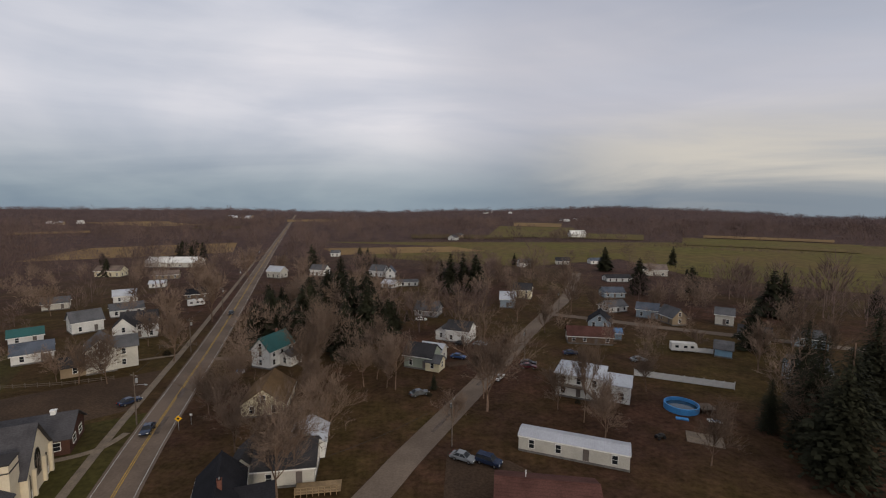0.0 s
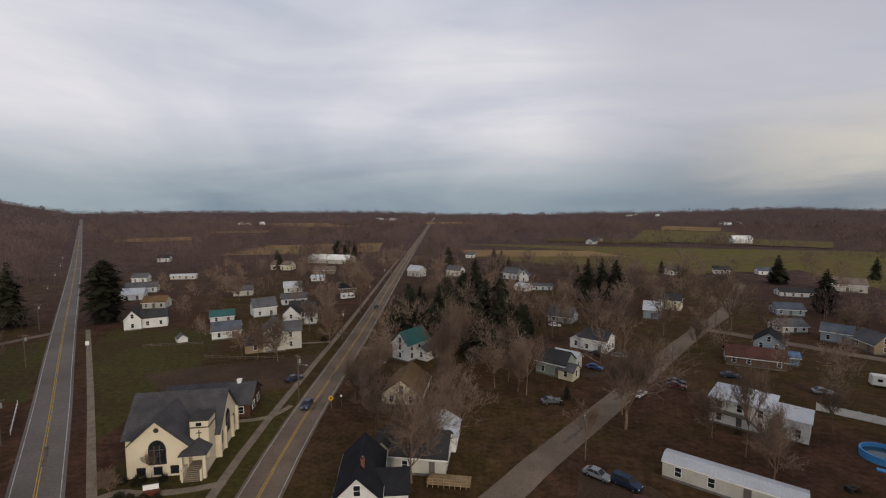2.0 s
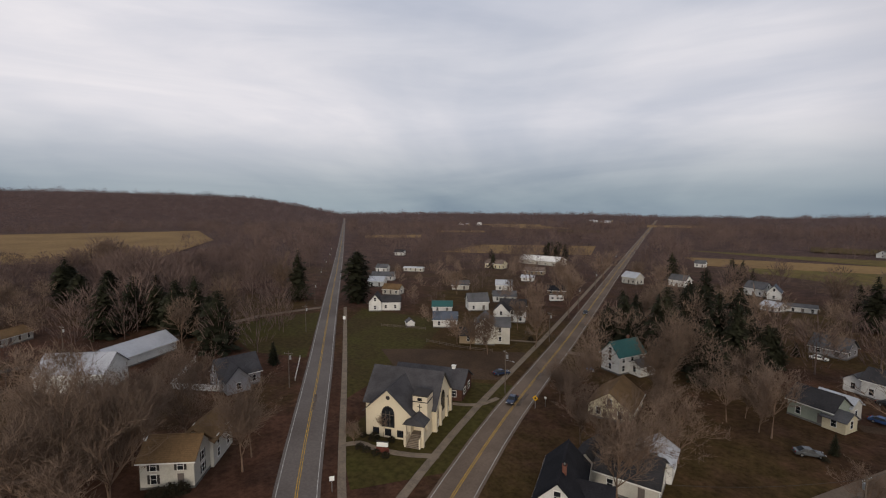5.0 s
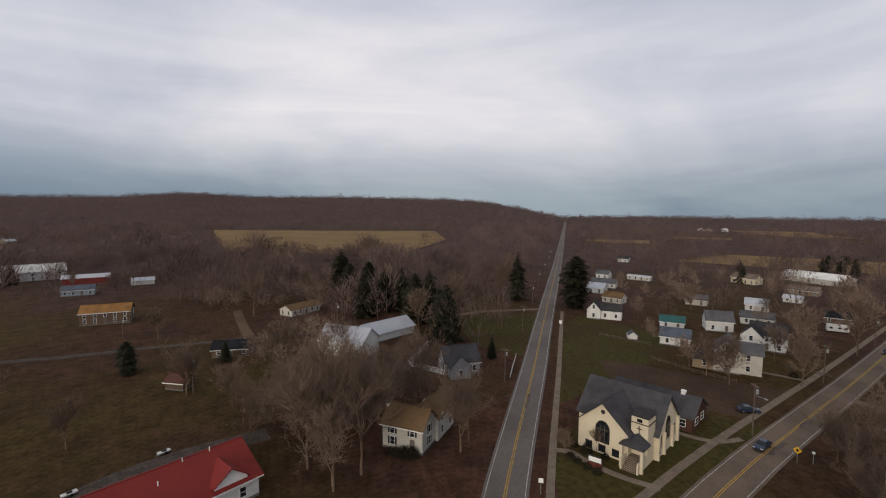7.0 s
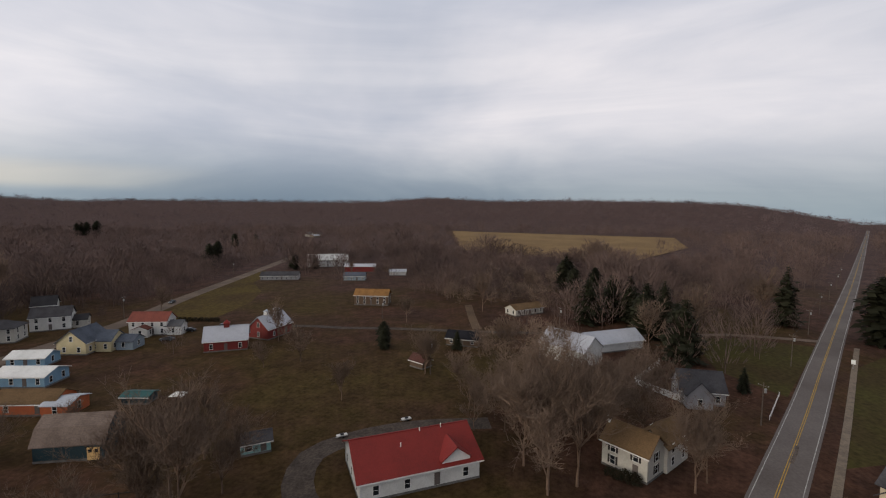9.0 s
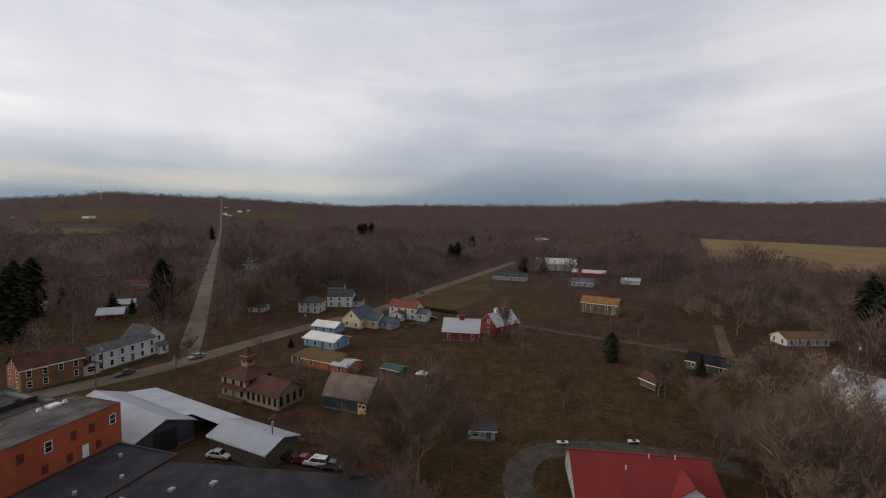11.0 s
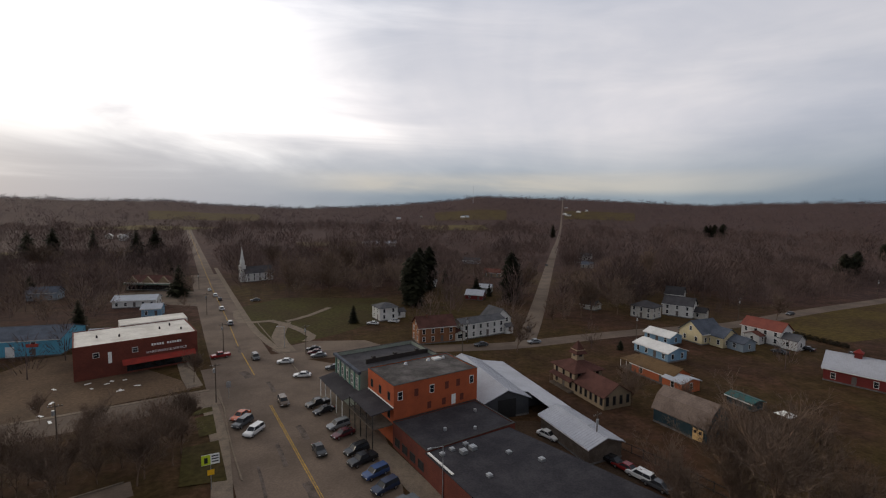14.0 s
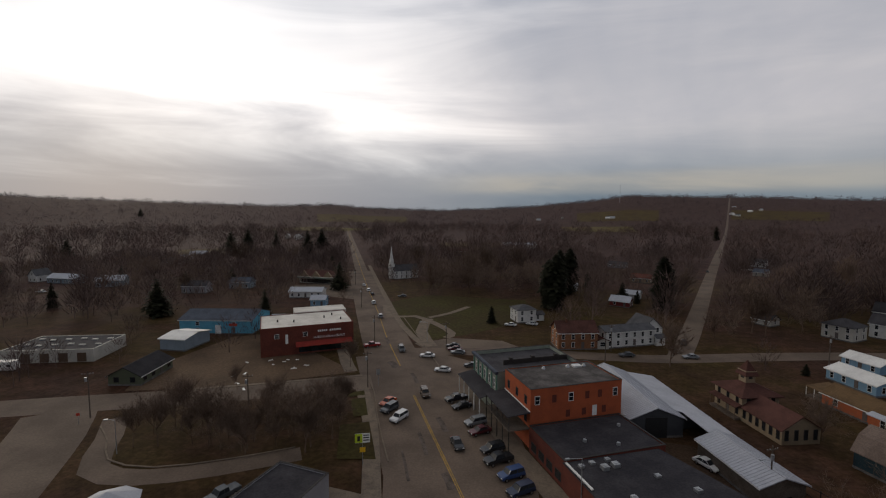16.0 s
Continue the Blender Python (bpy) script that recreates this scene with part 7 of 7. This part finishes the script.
for args in (("sedan", "white", 17.8, -136, 0), ("sedan", "white", 11.9, -123.7, -5), ("sedan", "black", 10.7, -147.0, 5), ("sedan", "maroon", 9.8, -143.5, 5), ("sedan", "silver", 8.6, -140.2, 5), ("sedan", "grey", 3.8, -128.3, 0)):
    car(*args, "parked in the asphalt lot")
for args in (("sedan", "white", -39.2, -80.6, 118), ("sedan", "black", -46.4, -70.2, -65), ("sedan", "red", -47.6, -67.4, -65), ("suv", "white", -48.6, -64.6, -65), ("sedan", "grey", -49.6, -61.8, -65)):
    car(*args, "parked behind the shops")
for args in (("sedan", "silver", 3.8, 76.1, -28), ("suv", "navy", 8.2, 74.9, -30)):
    car(*args, "parked on the dirt yard")
for args in (("sedan", "navy", -58.2, 85.5, -73), ("sedan", "black", -86.5, 181.5, -73)):
    car(*args, "driving on the main road")
for args in (("sedan", "navy", -70.4, 98.1, 60), ("sedan", "grey", -5.4, 103.4, 25), ("sedan", "white", 14.6, 113.5, 60), ("sedan", "maroon", 23.9, 121.7, -10), ("sedan", "black", 24.4, 124.5, -10), ("sedan", "white", -8.4, 172.8, 0), ("sedan", "black", 6.0, 141.8, -20), ("sedan", "silver", 12.2, 141.8, -15), ("sedan", "blue", 4.8, 129.5, -20),
             ("sedan", "navy", 39.0, 133.4, 0), ("sedan", "silver", 57.1, 127.7, 0), ("sedan", "grey", -44.0, -142.5, 5), ("sedan", "silver", -63.0, -142.5, 5), ("sedan", "white", -9.9, -177.1, -20), ("sedan", "white", -18.5, -179.5, -20), ("sedan", "grey", -164.5, -351.8, 65), ("sedan", "grey", -67.4, -158.0, 65),
             ("sedan", "grey", -138.0, -118.0, -70), ("sedan", "black", -150.0, -119.0, -70), ("pickup", "grey", -157.0, -110.0, 20), ("suv", "white", 110.0, -84.0, 8), ("pickup", "grey", 40.9, -64.0, 60), ("sedan", "white", 245.0, -225.0, 5), ("sedan", "grey", -196.0, -164.0, 15)):
    car(*args, "beside a house near the road")


def camper(x, y, yaw, L=7.6, where="on the lawn"):
    c = thing("camper_trailer", "white camper trailer parked " + where, "camper", x, y, yaw)
    b = prism(bmesh.new(), [(-L / 2, 0.5), (L / 2 - 0.5, 0.5), (L / 2, 1.3), (L / 2 - 0.3, 2.9), (-L / 2 + 0.1, 2.95), (-L / 2, 1.2)], -1.2, 1.2, "y")
    bmesh.ops.bevel(b, geom=b.edges[:], offset=0.1, segments=2, affect="EDGES")
    part("body", b, VINYL, c)
    for s in (-2.2, 0.3, 2.2):
        for f in (-1.21, 1.21):
            part("pane", boxes((s - 0.5, s + 0.5, f - 0.01, f + 0.01, 1.5, 2.2)), GLASS, c)
    for s in (-1.1, 1.1):
        o = new("tyre", WHEEL)
        o.parent, o.matrix_basis = c, pose(-0.5, s, 0.33)
    return c


camper(75.0, 137.0, -11)
camper(-108.8, 196.6, 41, 6.8, "beside the brown house")
camper(135.0, -112.0, 8, 7.0, "by the workshop")


# ---- poles, wires, signs, fences ----
def pole(x, y, h=10.0, lamp=0, yaw=0.0, arms=True):
    p = thing("utility_pole" if arms else "lamp_post", "weathered wooden utility pole with crossarm" if arms else "grey metal street lamp on a tall post", "pole", x, y, yaw)
    part("shaft", tube(bmesh.new(), (0, 0, -0.2), (0, 0, h), 0.15 if arms else 0.09, 0.09 if arms else 0.06, 8), WOOD if arms else STEEL, p)
    if arms:
        part("crossarm", boxes((-1.1, 1.1, -0.06, 0.06, h - 0.75, h - 0.6)), WOOD, p)
        for s in (-1.0, -0.5, 0.5, 1.0):
            part("insulator", tube(bmesh.new(), (s, 0, h - 0.6), (s, 0, h - 0.42), 0.05, 0.03, 6), STEEL, p)
        part("transformer", tube(bmesh.new(), (0.3, 0.3, h - 2.2), (0.3, 0.3, h - 1.3), 0.25, 0.25, 10), STEEL, p)
    if lamp:
        a_ = part("lamp_arm", tube(bmesh.new(), (0, 0, h - 2.6 if arms else h), (lamp, 0, h - 2.0 if arms else h + 0.3), 0.04, 0.03, 6), STEEL, p)
        part("lamp_head", boxes((lamp - 0.1, lamp + 0.6, -0.14, 0.14, h - 2.1 if arms else h + 0.2, h - 1.95 if arms else h + 0.38)), STEEL, a_)
    return (x, y, height(x, y) + h - 0.45)


def wire(a, b, sag=0.7):
    bm = bmesh.new()
    n = 10
    pts = [Vector(a).lerp(Vector(b), i / n) - Vector((0, 0, sag * 4 * (i / n) * (1 - i / n))) for i in range(n + 1)]
    for i in range(n):
        tube(bm, pts[i], pts[i + 1], 0.02, 0.02, 3)
    tagged(new("overhead_wire", mesh("overhead_wire", bm, SIGN_BLACK)), "thin black overhead wire between poles", "wire")


tops = [pole(-62.3, 88.4, 11.0, 3.0, -20), pole(-76.5, 134, 10.5, 0, -20), pole(-92.0, 186, 10.5, 0, -20), pole(-108.0, 238, 10.5, 0, -20), pole(-124.0, 290, 10.5, 0, -20), pole(-140.0, 342, 10.5, 0, -20)]
for a_, b_ in zip(tops, tops[1:]):
    wire(a_, b_)
tops = [pole(-104.0, 72.0 - 18, 9.5, 0, 34), pole(-148.0, 84.0, 10, 0, 34), pole(-190.0, 113.0, 10, 0, 34), pole(-232.0, 142.0, 10, 0, 34), pole(-274.0, 172.0, 10, 0, 34), pole(-316.0, 202.0, 10, 0, 34), pole(-360.0, 232.0, 10, 0, 34)]
for a_, b_ in zip(tops[1:], tops[2:]):
    wire(a_, b_)
tops = [pole(1.9, 80.8, 9.5, 0, 65), pole(24.0, 128.0, 9.5, 0, 65), pole(49.0, 187.0, 9.5, 0, 65)]
for a_, b_ in zip(tops, tops[1:]):
    wire(a_, b_)
wire(tops[0], (-22.0, 64.0, 6.0), 1.0)
for x, y, h, lamp, arms in ((52.0, -92.3, 9.5, 0, True), (85.7, -87.6, 10.5, 0, True), (29.9, -110.5, 9.5, 0, True), (12.6, -143.6, 9.5, 0, True), (-45.1, -72.8, 8.5, 1.8, True), (-177.9, 18.8, 9.5, 0, True), (-184.2, -54.3, 8.0, 0, True), (-122.0, -22.0, 10.0, 0, True),
                            (-164.0, -160.0, 9.5, 0, True), (-292.0, -195.0, 9.5, 0, True), (-14.5, -66.0, 8.5, 2.2, False), (68.0, -74.5, 6.5, 1.2, False), (-100.0, -139.0, 9.5, 0, True), (-36.0, -137.0, 9.5, 0, True), (38.0, -150.0, 9.5, 0, True), (58.0, -205.0, 9.5, 0, True), (80.0, -270.0, 9.5, 0, True), (-40.5, -147.5, 9.0, 0, True), (20.0, -152.0, 7.0, 2.0, False)):
    pole(x, y, h, lamp, 20, arms)


def panel_sign(name, label, x, y, yaw, z, wd, ht, mat, post=STEEL, diamond=False):
    s = thing(name, label, "sign", x, y, yaw)
    part("post", tube(bmesh.new(), (0, 0.05, -0.2), (0, 0.05, z + ht * 0.5), 0.05, 0.05, 6), post, s)
    b = boxes((-wd / 2, wd / 2, -0.03, 0.0, -ht / 2, ht / 2))
    p = part("panel", b, mat, s)
    p.matrix_basis = pose(0, 0, z, 0, 45 if diamond else 0, 0)
    return s, p


sg, pn = panel_sign("warning_sign", "yellow diamond warning sign with dark mark", -52.5, 86.3, 12, 2.4, 0.95, 0.95, SIGN_YELLOW, diamond=True)
part("symbol", boxes((-0.22, 0.22, -0.05, -0.03, -0.22, 0.22)), SIGN_BLACK, pn)
panel_sign("small_sign", "small white sign on a post", -51.2, 88.5, 12, 2.2, 0.5, 0.4, SIGN_WHITE)
panel_sign("route_sign", "white and orange roadside sign", -148.5, 101.0, 50, 2.2, 1.0, 1.3, SIGN_WHITE)
panel_sign("route_sign", "white square road sign above a lime plate", -59.7, 37.7, 60, 2.3, 0.75, 0.75, SIGN_WHITE)
cs, pn = panel_sign("church_sign", "white message board on brick base", -63.2, 50.8, 35, 1.5, 2.2, 0.9, SIGN_WHITE)
part("sign_base", boxes((-1.2, 1.2, -0.2, 0.3, 0, 0.8)), RED_BRICK, cs)
part("sign_cap", boxes((-1.2, 1.2, -0.12, 0.12, 1.95, 2.1)), DARK_TRIM, cs)
sh, pn = panel_sign("shop_sign", "yellow and white shop sign with dark emblem", 21.4, -75.0, 195, 5.2, 2.6, 1.7, SIGN_WHITE)
part("emblem", boxes((-1.3, 0.0, -0.05, -0.03, -0.8, 0.8)), SIGN_LIME, pn)
part("emblem_mark", boxes((-0.9, -0.4, -0.07, -0.05, -0.5, 0.4)), SIGN_BLACK, pn)
for i in range(3):
    part("lettering", boxes((0.15, 1.15, -0.05, -0.03, 0.4 - 0.45 * i, 0.6 - 0.45 * i)), SIGN_BLACK, pn)
part("lower_panel", boxes((-0.5, 0.5, -0.03, 0.0, 2.6, 3.5)), SIGN_YELLOW, sh)
panel_sign("street_sign", "grey banner on the corner post", 27.5, -112.0, 200, 3.6, 1.0, 1.4, STEEL)
panel_sign("yield_sign", "small red and white yield sign", 85.5, -84.5, 200, 2.2, 0.7, 0.6, SIGN_RED)


def fence(points, h, name, label, mat, post_gap=2.4, rails=None):
    """Panels (or rails at given heights) between posts."""
    f = thing(name, label, "fence", *points[0], 0)
    for (ax_, ay_), (bx_, by_) in zip(points, points[1:]):
        d = Vector((bx_ - ax_, by_ - ay_, 0))
        n = max(1, round(d.length / post_gap))
        m = pose(ax_ - points[0][0], ay_ - points[0][1], 0, 0, 0, math.degrees(math.atan2(d.y, d.x)))
        g = d.length / n
        pm = mesh("panel", boxes(*[(0.06, g - 0.06, -0.03, 0.03, z, z + 0.12) for z in rails]) if rails else boxes((0.06, g - 0.06, -0.02, 0.02, 0.08, h - 0.1)), mat)
        qm = mesh("fence_post", boxes((-0.06, 0.06, -0.06, 0.06, 0, h + 0.12)), mat)
        for i in range(n + 1):
            o = new("fence_post", qm)
            o.parent, o.matrix_basis = f, m @ pose(i * g, 0, 0)
            if i < n:
                o = new("panel" if not rails else "rail", pm)
                o.parent, o.matrix_basis = f, m @ pose(i * g, 0, 0)


fence([(51.2, 116.7), (62, 112), (72.2, 107.7)], 1.8, "fence", "white vinyl privacy fence behind the pool", VINYL)
fence([(78.5, 136.2), (83.0, 134.8)], 1.6, "fence", "short white fence beside the camper", VINYL)
fence([(-142.3, 44.7), (-124.9, 33.2), (-112.3, 42.2)], 1.8, "fence", "white vinyl fence round the grey house", VINYL)
fence([(-107.2, 57.3), (-122.1, 67.1)], 1.0, "fence", "low white fence along the highway verge", VINYL, rails=(0.3, 0.7))
fence([(-106.8, 105.5), (-94.0, 108.0), (-84.0, 112.0)], 1.1, "fence", "brown split-rail fence at the gravel lot", WOOD, rails=(0.35, 0.8))
fence([(-78.0, 140.0), (-88.0, 137.0)], 1.0, "fence", "short weathered rail fence by the pavement", WOOD, rails=(0.4, 0.85))
fence([(-134.0, 108.0), (-118.0, 116.0)], 1.1, "fence", "grey rail fence on the lawn", WOOD, rails=(0.4, 0.85))
fence([(-50.0, -76.0), (-56.0, -64.0), (-60.0, -54.0)], 1.8, "fence", "dark wire mesh fence behind the shops", DARK_TRIM, rails=(0.2, 1.6))
fence([(-195.0, -372.0), (-206.0, -366.0)], 1.4, "fence", "white fence by the hill road", VINYL)

# ---- yard things ----
pool = thing("swimming_pool", "round above-ground pool with blue liner", "pool", 53.4, 97.0, 0)
ring = bmesh.new()
n_ = 32
for r0, r1, z0, z1 in ((3.6, 3.6, 0.0, 1.3), (3.6, 3.35, 1.3, 1.34), (3.35, 3.35, 1.34, 0.3)):
    vs = [[ring.verts.new((r * math.cos(2 * math.pi * k / n_), r * math.sin(2 * math.pi * k / n_), z)) for k in range(n_)] for r, z in ((r0, z0), (r1, z1))]
    for k in range(n_):
        ring.faces.new((vs[0][k], vs[0][(k + 1) % n_], vs[1][(k + 1) % n_], vs[1][k]))
part("pool_wall", ring, BLUE_LINER, pool)
part("pool_water", tube(bmesh.new(), (0, 0, 0.2), (0, 0, 0.55), 3.34, 3.34, 32), WATER, pool)
part("pool_deck", boxes((3.2, 6.5, -2.6, 0.6, 0.9, 1.02), *[(3.3 + 1.0 * i, 3.4 + 1.0 * i, -2.6, -2.5, 0, 1.9) for i in range(4)], (3.2, 6.5, -2.6, -2.5, 1.8, 1.9)), WOOD, pool, "wooden pool deck")
tarp = new("tarpaulin", mesh("tarpaulin", boxes((-1.2, 1.2, -0.5, 0.5, 0, 0.25)), BLUE_LINER))
tarp.matrix_basis = pose(51.0, 92.0, 0, 0, 0, -20)
tagged(tarp, "crumpled blue tarpaulin on the grass", "tarpaulin")
boat = thing("paddling_pool", "small blue and white inflatable on the grass", "inflatable", 57.3, 91.0, -15)
part("tube", boxes((-1.3, 1.3, -0.6, -0.4, 0, 0.3), (-1.3, 1.3, 0.4, 0.6, 0, 0.3), (-1.3, -1.1, -0.4, 0.4, 0, 0.3), (1.1, 1.3, -0.4, 0.4, 0, 0.3)), SIGN_WHITE, boat)
part("floor", boxes((-1.1, 1.1, -0.4, 0.4, 0, 0.12)), BLUE_LINER, boat)
slab = new("concrete_slab", mesh("concrete_slab", boxes((-3.2, 3.2, -2.3, 2.3, 0, 0.12)), CONCRETE))
slab.matrix_basis = pose(51.0, 83.6, 0, 0, 0, -25)
tagged(slab, "pale concrete slab on the grass", "slab")
dome = thing("paddling_pool", "small round blue and white pool", "pool", -54.4, 117.7, 0)
part("rim", tube(bmesh.new(), (0, 0, 0), (0, 0, 0.4), 1.2, 1.2, 16), SIGN_WHITE, dome)
part("water", tube(bmesh.new(), (0, 0, 0.3), (0, 0, 0.42), 1.05, 1.05, 16), BLUE_LINER, dome)
for x, y in ((-83.6, -33.0), (-93.0, -22.0)):
    bk = thing("boat", "small pale boat on a trailer", "boat", x, y, -55)
    bk.scale = (0.62, 0.62, 0.62)
    hull = prism(bmesh.new(), [(-0.8, 0.9), (-0.5, 0.35), (0.5, 0.35), (0.8, 0.9)], -1.7, 1.7)
    part("hull", hull, VINYL, bk)
    part("cabin", boxes((-0.6, 0.5, -0.45, 0.45, 0.9, 1.25)), SIGN_BLACK, bk)
    part("trailer_frame", boxes((-1.8, 2.2, -0.05, 0.05, 0.25, 0.35)), STEEL, bk)
    for s in (-0.8, 0.8):
        o = new("tyre", WHEEL)
        o.parent, o.matrix_basis = bk, pose(-0.3, s, 0.33)
tent = thing("canopy", "small white canopy tent", "canopy", -93.0, -77.0, 10)
part("canopy_top", tube(bmesh.new(), (0, 0, 1.9), (0, 0, 2.6), 2.3, 0.1, 4), SIGN_WHITE, tent)
for sx, sy in ((1.6, 0), (-1.6, 0), (0, 1.6), (0, -1.6)):
    part("leg", tube(bmesh.new(), (sx, sy, 0), (sx, sy, 1.95), 0.03, 0.03, 5), STEEL, tent)
wall_rng = random.Random(11)
for k in range(14):
    x, y = wall_rng.uniform(52, 84), wall_rng.uniform(-130, -106)
    o = new("snow_patch", mesh("snow_patch", boxes((-wall_rng.uniform(0.3, 0.9), wall_rng.uniform(0.3, 0.9), -0.25, 0.3, 0, 0.08)), SIGN_WHITE))
    o.matrix_basis = pose(x, y, 0.02, 0, 0, wall_rng.uniform(0, 180))
    tagged(o, "small white patch of old snow on gravel", "snow")
atv = thing("quad_bike", "dark quad bikes on the grass", "quad bike", 42.5, 84.0, 20)
part("body", boxes((-0.9, 0.9, -0.35, 0.35, 0.45, 0.8), (-0.3, 0.5, -0.2, 0.2, 0.8, 1.0)), SIGN_BLACK, atv)
for sx in (-0.65, 0.65):
    for sy in (-0.45, 0.45):
        o = new("tyre", WHEEL)
        o.parent, o.matrix_basis = atv, pose(sx, sy, 0.33)
mast = thing("radio_mast", "thin lattice radio mast on the far hill", "mast", -560, -1980, 0)
part("mast_shaft", tube(bmesh.new(), (0, 0, 0), (0, 0, 75), 0.8, 0.4, 4), STEEL, mast)
